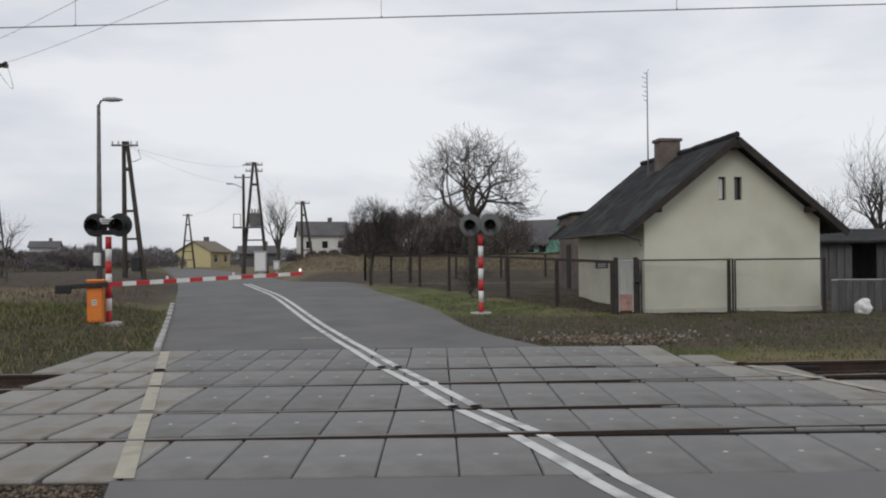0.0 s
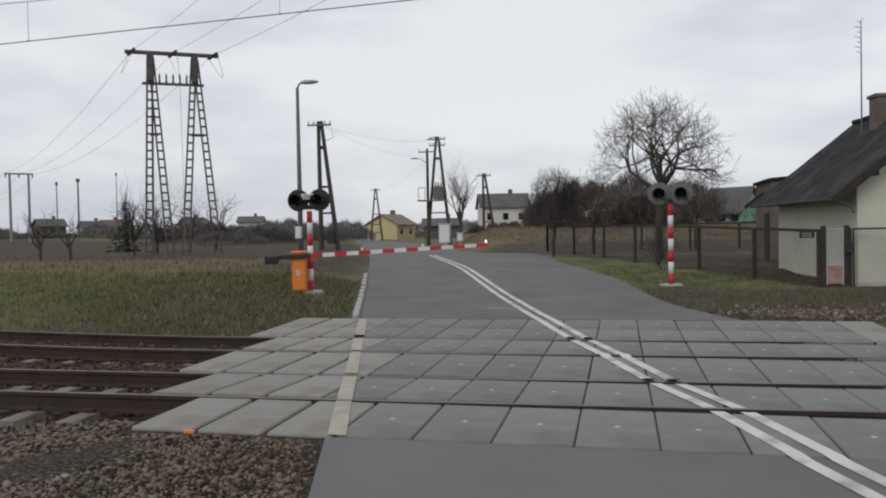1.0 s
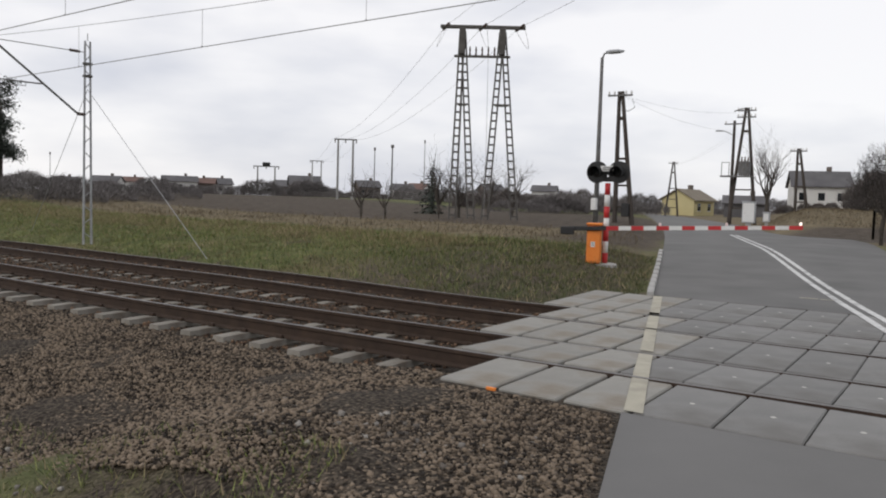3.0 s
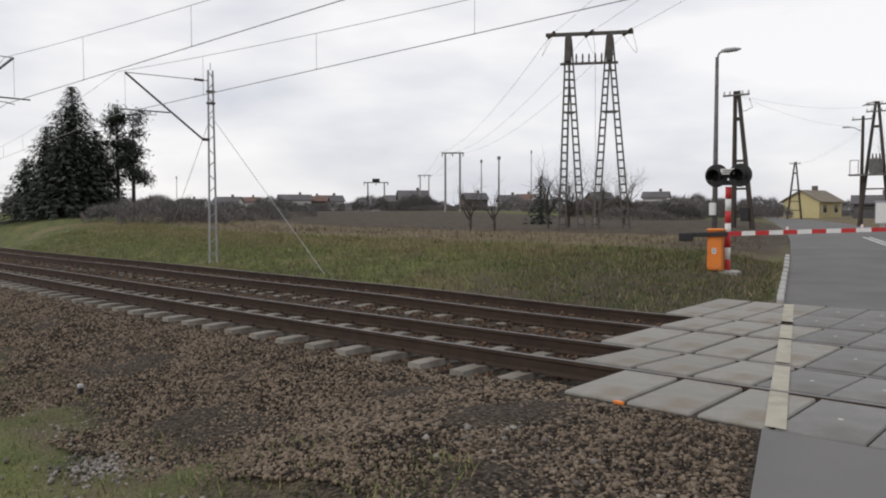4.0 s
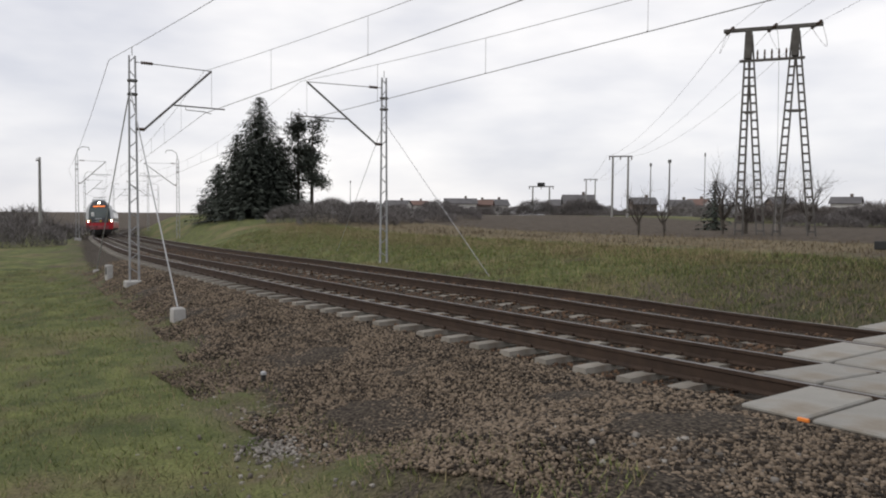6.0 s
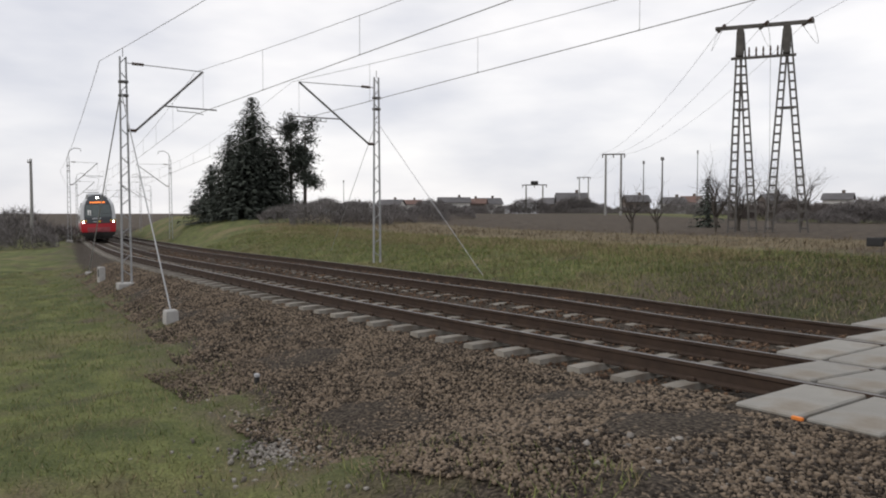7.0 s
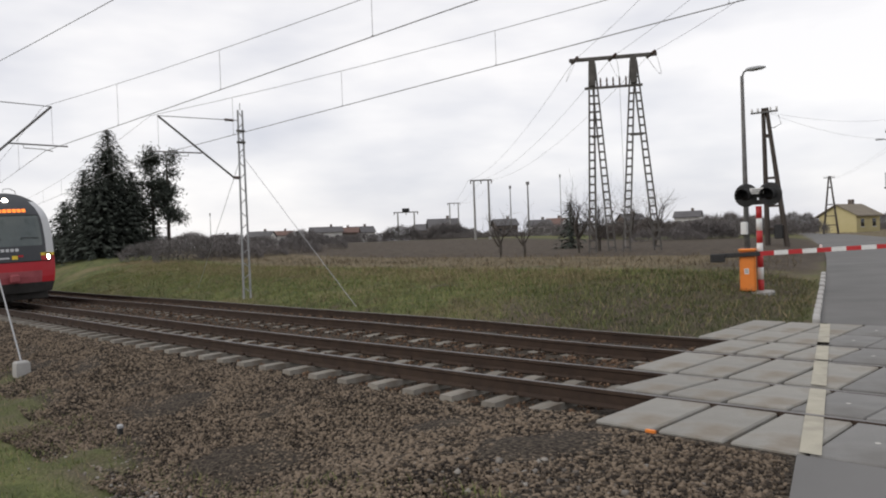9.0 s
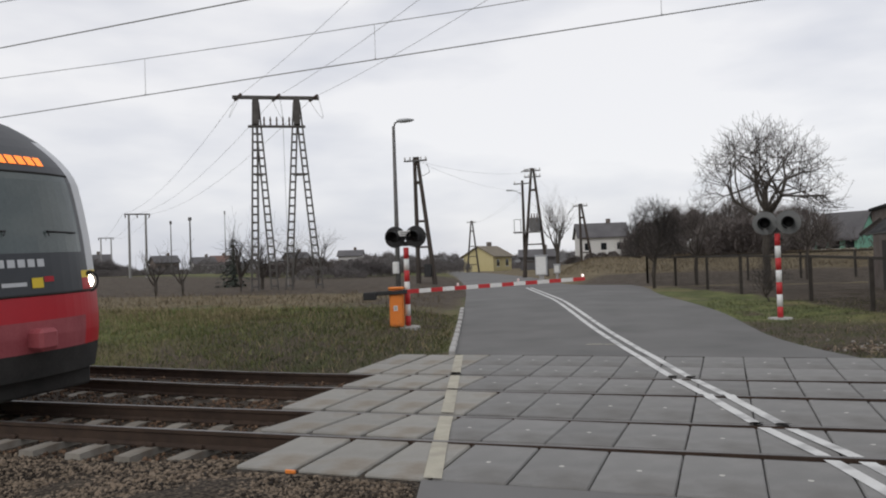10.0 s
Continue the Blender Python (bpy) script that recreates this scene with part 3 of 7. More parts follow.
def build_track(name, d_mid, label, s0=-300, s1=90):
    track = tagged(thing(name, label, "railway track"), kind="structure")
    for side in (-0.75, 0.75):
        d = d_mid + side
        z = rail_z(d)
        ss = list(np.arange(s0, -30, 6.0)) + list(np.arange(-30, 30, 1.5)) + [30, 45, s1]
        web, top = MB(), MB()
        rings = []
        for s in ss:
            lift = z + (far_lift(s) if d_mid > 1 else 0.0)
            rings.append([on_track(s, d - u, lift + v) for u, v in RAIL_PROFILE])
        web.sweep(rings)
        rail = part("rail", web, M_RAIL_SIDE, track)
        top.sweep([[on_track(s, d - u, z + (far_lift(s) if d_mid > 1 else 0.0) + 0.0015 + v) for u, v in ((-0.030, 0.0), (0.030, 0.0))] for s in ss], closed=False)
        part("running_surface", top, M_RAIL_TOP, rail, "bright worn head of the rail")
    # sleepers, one by one near the crossing and joined far off
    prof = [(-1.27, 0.0), (-0.95, 0.02), (-0.5, 0.02), (-0.25, -0.02), (0.25, -0.02), (0.5, 0.02), (0.95, 0.02), (1.27, 0.0)]
    mb = MB()
    rings = [[Vector((-0.13, y, -0.2)), Vector((-0.10, y, z)), Vector((0.10, y, z)), Vector((0.13, y, -0.2))] for y, z in prof]
    mb.sweep(rings)
    clip = MB()
    for y in (-0.75, 0.75):
        for o in (-0.085, 0.085):
            clip.box((0, y + o, 0.045), (0.11, 0.05, 0.05), 0.01)
    one, clips, far = mb.mesh("sleeper"), clip.mesh("rail_clips"), MB()
    one.materials.append(M_SLEEPER)
    clips.materials.append(M_RAIL_SIDE)
    zt = rail_z(d_mid) - 0.214
    tilt = math.degrees(math.atan2(rail_z(d_mid + 0.7) - rail_z(d_mid - 0.7), 1.4))
    n = 0
    for k in range(-235, 60):
        s = k * 0.67
        p = on_track(s, d_mid, zt + (far_lift(s) if d_mid > 1 else 0.0))
        m = pose(*p, 0, 0, math.degrees(track_turn(s))) @ pose(0, 0, 0, tilt, 0, random.uniform(-0.6, 0.6))
        if -3.4 < p.x < 8.6:
            continue
        if s > -62:
            ob = new("sleeper", one)
            ob.parent, ob.matrix_basis = track, m
            c = new("rail_clips", clips)
            c.parent = ob
        else:
            far.add([m @ v for v in (Vector(q) for q in mb.v)], mb.f)
        n += 1
    tagged(part("far_sleepers", far, M_SLEEPER, track), kind="stuff")
    return track


build_track("railway_track_near", 0.0, "near track with rusty rails on concrete sleepers in stone ballast")
build_track("railway_track_far", GAP, "far track with rusty rails on concrete sleepers in stone ballast")


M_EDGE = mat("yellowed_paint", (0.46, 0.43, 0.34), (0.34, 0.32, 0.26), 4.0, 0.85, 0.2, 70, stain=(0.26, 0.24, 0.20), stain_scale=2.2, stain_amount=0.8)


# ---- road markings, laid on the deck and the asphalt ----
def deck_z(x, y):
    d = y - YC
    for d0, d1, k0, k1, z0, z1 in ROWS:
        if d0 - 0.07 <= d <= d1 + 0.07:
            return z0 + (z1 - z0) * min(max((d - d0) / (d1 - d0), 0), 1) + 0.004
    a, b = (float(road_left(y)), float(road_right(y))) if d > 0 else (float(road_left(y)), 9.3 - 0.312 * y)
    crown = 0.03 * float(sm(abs(y - 3.5), 4.3, 7.0)) * math.sin(math.pi * min(max((x - a) / (b - a), 0), 1))
    return float(road_z(y)) + crown + (0.004 if d > 0 else -0.008)


def stripe(name, x_of, y0, y1, width, label, breaks=()):
    mb = MB()
    ys = list(np.arange(y0, y1, 0.12))
    for a, b in zip(ys[:-1], ys[1:]):
        if any(p < (a + b) / 2 < q for p, q in breaks):
            continue
        pts = [(x_of(a) - width / 2, a), (x_of(a) + width / 2, a), (x_of(b) + width / 2, b), (x_of(b) - width / 2, b)]
        mb.add([(x, y, deck_z(x, y) + 0.003) for x, y in pts], [(0, 1, 2, 3)])
    return tagged(part(name, mb, M_EDGE if name == "edge_line" else M_PAINT), label, "road marking", kind="structure")


def centre_line(y):
    return 3.13 - 0.325 * y


GAPS = [(YC - 0.80, YC - 0.66), (YC + 0.66, YC + 0.80), (YC + GAP - 0.80, YC + GAP - 0.66), (YC + GAP + 0.66, YC + GAP + 0.80)]
stripe("centre_line", lambda y: centre_line(y) - 0.13, -40, 34, 0.13, "worn white centre line", GAPS)
stripe("centre_line", lambda y: centre_line(y) + 0.13, -40, 34, 0.13, "worn white centre line", GAPS)
stripe("edge_line", lambda y: road_left(y) + 0.10, SLAB_NEAR, SLAB_FAR, 0.165, "faded yellowish edge line across the slabs", GAPS)
stripe("edge_line", lambda y: 8.5 - 0.312 * y, -0.8, SLAB_FAR - 2, 0.16, "faded yellowish edge line across the slabs", GAPS)


def cross_mark():
    """A short worn dash across the road beyond the deck."""
    mb = MB()
    for x0, x1 in ((-0.72, -0.40), (-0.36, -0.12)):
        pts = [(x0, 9.38), (x1, 9.42), (x1, 9.52), (x0, 9.47)]
        mb.add([(x, y, deck_z(x, y) + 0.003) for x, y in pts], [(0, 1, 2, 3)])
    tagged(part("cross_dash", mb, M_EDGE), "short worn pale dash across the road", "road marking", kind="structure")


cross_mark()


# ---- overhead line ----
def lattice_mast(name, base, height, label, turn, foot=0.4):
    """A mast of two steel channels tied by battens, on a concrete footing."""
    t = thing(name, label, "catenary mast", base, turn, "catenary masts")
    for s in (-1, 1):
        mb = MB()
        mb.tube((0, s * 0.135, 0), (0, s * 0.085, height), 0.040, 0.034, 4)
        part("channel", mb, M_GALV, t)
    n = int(height / 0.42)
    for i in range(n):
        z = (i + 0.5) / n * height
        w = 0.135 - 0.05 * z / height
        z2 = z + 0.20
        w2 = 0.135 - 0.05 * min(z2 / height, 1)
        k = 1 if i % 2 else -1
        mb = MB()
        mb.beam((-0.035, -w * k, z), (-0.035, w2 * k, z2), 0.010, 0.03)
        part("batten", mb, M_GALV, t)
    if foot > 0.2:
        part("footing", MB().box((0, 0, -foot / 2), (0.50, 0.56, foot), 0.03), M_CONC, t, "pale concrete footing")
    for z in (height * 0.89, height * 0.83):
        part("clamp", MB().box((0, 0, z), (0.16, 0.28, 0.08), 0.015), M_STEELGREY, t)
    part("spike", MB().tube((0, 0, height), (0, 0, height + 0.25), 0.012), M_STEELGREY, t)
    return t


def cantilever(mast, side, reach, zc, zm, height):
    """The bracket that carries the wires, in the mast's own space: side is +1 or -1 along its y."""
    y = side
    mb = MB()
    mb.path([(0, y * 0.08, zc - 0.65), (0, y * 0.35, zc - 0.62), (0, y * reach, zm)], 0.035, 7)
    br = part("bracket_tube", mb, M_STEELGREY, mast)
    part("tie_rod", MB().tube((0, y * 0.08, zm + 0.05), (0, y * reach, zm), 0.014), M_STEELGREY, mast)
    part("insulator", MB().lathe([(0.02, 0)] + [(0.055 if k % 2 else 0.03, 0.035 * k) for k in range(10)] + [(0.02, 0.36)], (0, y * 0.25, zm + 0.045), 10, Matrix.Rotation(radians(-90 * y), 3, "X")), M_BROWNCER, mast, "brown ceramic insulator")
    part("insulator", MB().lathe([(0.02, 0)] + [(0.06 if k % 2 else 0.035, 0.024 * k) for k in range(10)] + [(0.02, 0.25)], (0, y * 0.11, zc - 0.64), 10, Matrix.Rotation(radians(-90 * y), 3, "X")), M_BROWNCER, mast, "brown ceramic insulator")
    part("registration_tube", MB().tube((0, y * (reach * 0.50), zc + 0.17), (0, y * (reach + 0.42), zc + 0.15), 0.024), M_STEELGREY, mast)
    part("steady_arm", MB().path([(0, y * (reach * 0.66), zc + 0.16), (0, y * (reach * 0.66), zc + 0.05), (0, y * (reach * 0.9), zc + 0.03), (0, y * reach, zc - 0.02)], 0.013), M_STEELGREY, mast)
    part("hanger", MB().tube((0, y * reach, zm), (0, y * reach, zc + 0.16), 0.006), M_WIRE, mast)


M_BROWNCER = mat("brown_ceramic", (0.05, 0.028, 0.02), (0.08, 0.045, 0.03), 8, 0.3, 0.0, 40)
CONTACT = {"near": {-66.0: 4.85, -15.3: 4.82, 33.0: 6.45, -113.0: 4.9, -160.0: 4.9, 82.0: 6.1},
           "far": {-66.0: 4.85, -15.3: 4.80, 33.0: 6.22, -113.0: 4.9, -160.0: 4.9, 82.0: 5.9}}


def masts():
    for s in (-160.0, -113.0, -66.0, -15.3, 33.0, 82.0):
        turn = math.degrees(track_turn(s))
        for d, side, nm in ((-2.35, 1, "near"), (GAP + 2.98, -1, "far")):
            p = on_track(s, d)
            zb = {(-15.3, "near"): -0.44, (-15.3, "far"): -0.12}.get((s, nm), gz(p.x, p.y) + 0.25)
            p.z = zb
            h = (6.38 if nm == "near" else 6.55) - zb if s > -50 and s < 0 else 6.7 - zb if s < 0 else 8.0 - zb
            m = lattice_mast("catenary_mast", p, h, "galvanised lattice catenary mast standing beside the railway track", turn, 0.45 if nm == "near" else 0.12)
            cantilever(m, side, 2.38 if nm == "near" else 2.95, CONTACT[nm][s] - zb, CONTACT[nm][s] + 1.33 - zb, h)
            if s < -50:
                part("lamp_arm", MB().path([(0, 0, h), (0, side * 0.1, h + 0.5), (0, side * 0.5, h + 0.75), (0, side * 1.0, h + 0.7), (0, side * 1.05, h + 0.45)], 0.03), M_STEELGREY, m)


def wire_span(mb, p, q, sag, r, n=14):
    p, q = Vector(p), Vector(q)
    mb.path([p.lerp(q, i / n) - Vector((0, 0, 4 * sag * (i / n) * (1 - i / n))) for i in range(n + 1)], r, 4)


def catenaries():
    ss = [-160.0, -113.0, -66.0, -15.3, 33.0, 82.0]
    for d_mid, name in ((0.0, "near"), (GAP, "far")):
        t = thing("catenary_wires", "contact wire and messenger with droppers over the %s track" % name, "overhead wires")
        con, mes, drop = MB(), MB(), MB()
        for i, (a, b) in enumerate(zip(ss[:-1], ss[1:])):
            st = 0.2 if i % 2 else -0.2
            pa, pb = on_track(a, d_mid - st, CONTACT[name][a]), on_track(b, d_mid + st, CONTACT[name][b])
            con.path([pa, pb], 0.010, 4)
            part("contact_wire", con, M_WIRE, t)
            con = MB()
            ma, mb_ = pa + Vector((0, 0, 1.33)), pb + Vector((0, 0, 1.33))
            wire_span(mes, ma, mb_, 0.75, 0.007)
            part("messenger_wire", mes, M_WIRE, t)
            mes = MB()
            for k in range(1, 10):
                u = k / 10
                p = ma.lerp(mb_, u) - Vector((0, 0, 4 * 0.75 * u * (1 - u)))
                drop = MB().path([p, pa.lerp(pb, u) + Vector((0, 0, 0.03)), pa.lerp(pb, u)], [0.005, 0.005, 0.03], 4)
                part("dropper", drop, M_WIRE, t)
    t = thing("feeder_wire", "single feeder wire strung along the mast tops", "overhead wires")
    mb = MB()
    for a, b in zip(ss[:-1], ss[1:]):
        wire_span(mb, on_track(a, -3.0, 6.2 if a < 0 else 7.4), on_track(b, -3.0, 6.2 if b < 0 else 7.4), 0.4, 0.009)
    part("wire", mb, M_WIRE, t)


def guy_stay(label, top, foot, block=True):
    t = thing("guy_stay", label, "guy wire", foot, 0, "guy stays")
    o = Vector(foot)
    part("rod", MB().tube(Vector(top) - o, (0, 0, 0.18 if block else 0.0), 0.018 if block else 0.009), M_GALV, t)
    if block:
        mb = MB()
        mb.sweep([[Vector((sx * w, sy * w, z)) for sx, sy in ((-1, -1), (1, -1), (1, 1), (-1, 1))] for z, w in ((-0.5, 0.15), (0.16, 0.125), (0.19, 0.10))])
        part("anchor_block", mb, M_CONC, t, "pale concrete anchor block")


masts()
catenaries()
_pN, _pF = on_track(-15.3, -2.42, 5.4), on_track(-15.3, GAP + 2.98, 5.0)
guy_stay("steel stay from the mast to a concrete block in the grass", _pN, (-15.05, -1.70, -0.58))
guy_stay("steel stay from the mast to a concrete block further along", _pN, (-31.5, 0.1, -0.85))
guy_stay("thin steel stay from the mast into the bank", _pF, (-15.3, 7.14, -0.10), False)
guy_stay("thin steel stay from the mast into the bank", _pF, (-29.0, 9.6, 0.0), False)


# ---- power line on ladder-legged portals ----
def ladder_leg(mb, foot, top, w0, w1, along, n):
    """Two stiles with rungs between them, from foot to top."""
    foot, top, along = Vector(foot), Vector(top), Vector(along).normalized()
    for s in (-1, 1):
        mb.beam(foot + along * s * w0, top + along * s * w1, 0.10, 0.08)
    for i in range(1, n):
        u = i / n
        p, w = foot.lerp(top, u), w0 + (w1 - w0) * u
        mb.beam(p - along * w, p + along * w, 0.08, 0.10)


def power_portal():
    base = Vector((-21.6, 31.4, 0.0))
    t = thing("power_line_portal", "dark concrete ladder-legged portal carrying three power wires", "pylon", base, 0)
    arm = Vector((0.85, 0.53, 0)).normalized()
    for c, feet in ((-1.15, ((-1.28, -0.68, 0.70), (-0.35, -0.07, 0.72))), (1.13, ((0.29, 0.33, 0.72), (1.78, 1.25, 0.72)))):
        top = arm * c + Vector((0, 0, 11.55))
        for f in feet:
            f = Vector(f)
            mb = MB()
            ladder_leg(mb, f - Vector((0, 0, 0.3)), top - Vector((0, 0, 0.25)) + (f - arm * c).normalized() * 0.06, 0.19, 0.12, arm, 24)
            part("ladder_leg", mb, M_TOWER, t)
        mb = MB().box(top - Vector((0, 0, 0.75)), (0.36, 0.30, 1.5), 0.03, Matrix.Rotation(math.atan2(arm.y, arm.x), 3, "Z"))
        part("leg_head", mb, M_TOWER, t)
        mb = MB()
        fa, fb = Vector(feet[0]).lerp(top, 0.60), Vector(feet[1]).lerp(top, 0.60)
        mb.beam(fa, fb, 0.16, 0.14)
        part("leg_tie", mb, M_TOWER, t)
    part("crossarm", MB().beam(arm * -2.42 + Vector((0, 0, 11.60)), arm * 2.42 + Vector((0, 0, 11.60)), 0.16, 0.20, 0.02), M_TOWER, t)
    part("switch_beam", MB().beam(arm * -1.6 + Vector((0, 0, 9.95)), arm * 1.6 + Vector((0, 0, 9.95)), 0.12, 0.14, 0.02), M_TOWER, t)
    for k in range(5):
        mb = MB().lathe([(0.0, 0), (0.05, 0), (0.06, 0.1), (0.035, 0.2), (0.06, 0.3), (0.03, 0.5), (0, 0.52)], arm * (-0.7 + 0.35 * k) + Vector((0, 0, 10.0)), 8)
        part("post_insulator", mb, M_BROWNCER, t)
    for u in (-2.1, 0.0, 2.1):
        for sd in (-1, 1):
            o = arm * u + Vector((0, 0, 11.6))
            dirn = Vector((0.72, -0.69, 0)) * sd
            mb = MB()
            for k in range(4):
                mb.tube(o + dirn * (0.2 + 0.14 * k), o + dirn * (0.28 + 0.14 * k), 0.09, n=10)
            part("strain_insulator", mb, M_BROWNCER, t)
        lp = MB()
        lp.path([o2 for o2 in (arm * u + Vector((0, 0, 11.6)) + Vector((0.72, -0.69, 0)) * (-0.75 + 1.5 * i / 10) - Vector((0, 0, 1.15 * math.sin(math.pi * i / 10))) + arm * 0.5 * (1 if u > 0 else -1 if u < 0 else 0.6) * math.sin(math.pi * i / 10) for i in range(11))], 0.012, 4)
        part("jumper_loop", lp, M_WIRE, t)
    part("earth_cable", MB().path([arm * 0.35 + Vector((0, 0, 9.9)), arm * 0.4 + Vector((0, 0, 5.0)), arm * 0.38 + Vector((0, 0, 0.8))], 0.012, 4), M_WIRE, t)
    w = thing("power_wires", "three bare power wires sagging between the portals", "overhead wires")
    mb = MB()
    for u in (-2.1, 0.0, 2.1):
        a = base + arm * u + Vector((0.55, -0.52, 11.6))
        wire_span(mb, a, Vector((28.0 + u * 0.9, -18.0 + u * 0.7, 12.2)), 1.5, 0.010, 24)
        wire_span(mb, base + arm * u + Vector((-0.55, 0.52, 11.6)), Vector((-67.5 + u * 0.62, 72.0 + u * 0.55, 9.5)), 1.3, 0.012, 24)
        wire_span(mb, Vector((-67.5 + u * 0.62, 72.0 + u * 0.55, 9.5)), Vector((-120 + u * 0.62, 122.0 + u * 0.5, 9.8)), 1.2, 0.014, 12)
    part("wire", mb, M_WIRE, w)


def far_portal(at, h, span, label):
    t = thing("far_portal", label, "pylon", at, 43, "far portals")
    for s in (-1, 1):
        part("leg", MB().tube((s * span * 0.33, 0, -0.3), (s * span * 0.33, 0, h), 0.17, 0.12, 8), M_POLECONC, t)
    part("crossarm", MB().box((0, 0, h - 0.05), (span, 0.16, 0.18), 0.02), M_STEELGREY, t)
    for s in (-1, 0, 1):
        part("insulator", MB().lathe([(0, -0.55), (0.07, -0.5), (0.07, -0.15), (0, -0.1)], (s * span * 0.47, 0, h), 8), M_BROWNCER, t)
    if span > 4:
        part("transformer", MB().box((0, 0, h + 0.35), (1.3, 0.8, 0.6), 0.06), M_BLACK, t, "dark transformer box on the crossarm")


power_portal()
far_portal((-67.5, 72.0, 0.7), 8.8, 3.0, "slim concrete two-legged portal across the field")
far_portal((-120.0, 122.0, 0.7), 9.1, 3.0, "slim concrete two-legged portal in the distance")
far_portal((-100.5, 88.7, 0.6), 6.2, 4.5, "low dark two-legged portal with a transformer in the distance")


# ---- wooden and concrete poles along the road ----
def a_pole(at, h, spread, turn, label, arms=1, transformer=False, lean=0.0):
    t = thing("wooden_pole", label, "utility pole", at, turn, "wooden poles")
    for s in (-1, 1):
        foot = (s + lean) * spread / 2
        part("leg", MB().tube((foot, 0, -0.3), (s * 0.09, 0, h), 0.16, 0.11, 9), M_POLEWOOD, t)
    part("spacer", MB().box((lean * spread / 4, 0, h * 0.5), (spread * 0.55, 0.12, 0.14), 0.02), M_POLEWOOD, t)
    for z in (h * 0.14, h * 0.3):
        part("brace", MB().box((lean * spread / 2 * (1 - z / h), 0, z), (spread * (1 - z / h), 0.10, 0.12), 0.02), M_POLEWOOD, t)
    part("bolt_block", MB().box((0, 0, h * 0.8), (0.35, 0.2, 0.2), 0.02), M_POLEWOOD, t)
    for k in range(arms):
        z = h - 0.25 - 0.55 * k
        part("crossarm", MB().box((0, -0.14, z), (1.5, 0.09, 0.10), 0.01), M_STEELGREY, t)
        for x in (-0.68, -0.35, 0.35, 0.68):
            part("insulator", MB().lathe([(0.0, 0), (0.05, 0.02), (0.065, 0.08), (0.05, 0.2), (0, 0.22)], (x, -0.14, z + 0.05), 8), M_WHITE, t)
    if transformer:
        part("transformer_tank", MB().lathe([(0, 0), (0.48, 0.02), (0.5, 0.1), (0.5, 1.1), (0.42, 1.2), (0, 1.22)], (0.1, -0.5, h * 0.42), 18), M_STEELGREY, t, "grey transformer tank")
        part("platform", MB().box((-0.5, -0.5, h * 0.42 - 0.08), (2.6, 0.9, 0.12), 0.02), M_STEELGREY, t)
        fr = MB()
        for x in (-1.75, -1.15):
            fr.box((x, -0.5, h * 0.42 + 0.55), (0.05, 0.05, 1.1))
        fr.box((-1.45, -0.5, h * 0.42 + 1.1), (0.65, 0.05, 0.05))
        part("switch_frame", fr, M_STEELGREY, t)
        part("lamp_arm", MB().path([(0, 0, h), (-0.5, -0.1, h - 0.1), (-1.0, -0.2, h - 0.3)], 0.05), M_STEELGREY, t)
        for k in range(3):
            part("bushing", MB().lathe([(0, 0), (0.06, 0), (0.08, 0.12), (0.04, 0.24), (0.07, 0.3), (0, 0.42)], (-0.15 + 0.25 * k, -0.5, h * 0.42 + 1.2), 8), M_BROWNCER, t)
    return t


def one_pole(at, h, label, lamp=0, material=None):
    t = thing("utility_pole", label, "utility pole", at, 0, "single poles")
    part("shaft", MB().tube((0, 0, -0.3), (0, 0, h), 0.16, 0.11, 10), material or M_POLEWOOD, t)
    part("crossarm", MB().box((0, -0.13, h - 0.3), (1.6, 0.09, 0.1), 0.01), M_STEELGREY, t)
    for x in (-0.7, 0.7):
        part("insulator", MB().lathe([(0.0, 0), (0.05, 0.02), (0.065, 0.08), (0.05, 0.2), (0, 0.22)], (x, -0.13, h - 0.25), 8), M_WHITE, t)
    if lamp:
        part("lamp_arm", MB().path([(0, 0, h - 1.3), (-0.6, -0.2, h - 0.95), (-0.9, -0.3, h - 0.9)], 0.03), M_STEELGREY, t)
        part("lamp_head", MB().box((-1.15, -0.38, h - 0.88), (0.6, 0.22, 0.12), 0.04, Matrix.Rotation(0.35, 3, "Z")), M_GREYPAINT, t)
    return t


_p = a_pole((-15.95, 38.4, 0.5), 8.1, 1.1, 6, "dark creosoted A-shaped wooden pole beside the road", 1, False, 0.9)
part("meter_box", MB().box((0.62, -0.2, 0.95), (0.45, 0.3, 0.8), 0.03), M_BLACK, _p, "dark meter box strapped to the foot")
part("cable_loop", MB().path([(0.75, -0.1, 7.6), (0.9, -0.1, 7.1), (0.5, -0.1, 6.9), (0.1, -0.1, 7.0)], 0.02), M_BLACK, _p)
a_pole((-14.1, 62.3, 0.4), 9.9, 2.2, 5, "dark A-shaped wooden pole carrying a transformer", 2, True)
one_pole((-15.2, 62.8, 0.4), 8.9, "wooden pole with a street lamp on an arm", 1)
a_pole((-11.7, 73.0, 0.4), 7.2, 1.3, 0, "A-shaped wooden pole in the dry field", 1, False, 0.9)
a_pole((-36.0, 112.0, 0.5), 8.2, 2.0, 0, "A-shaped wooden pole far along the road", 1)
one_pole((-77.0, 4.8, -0.6), 7.2, "pale concrete pole on the grass beyond the track", 0, M_POLECONC)


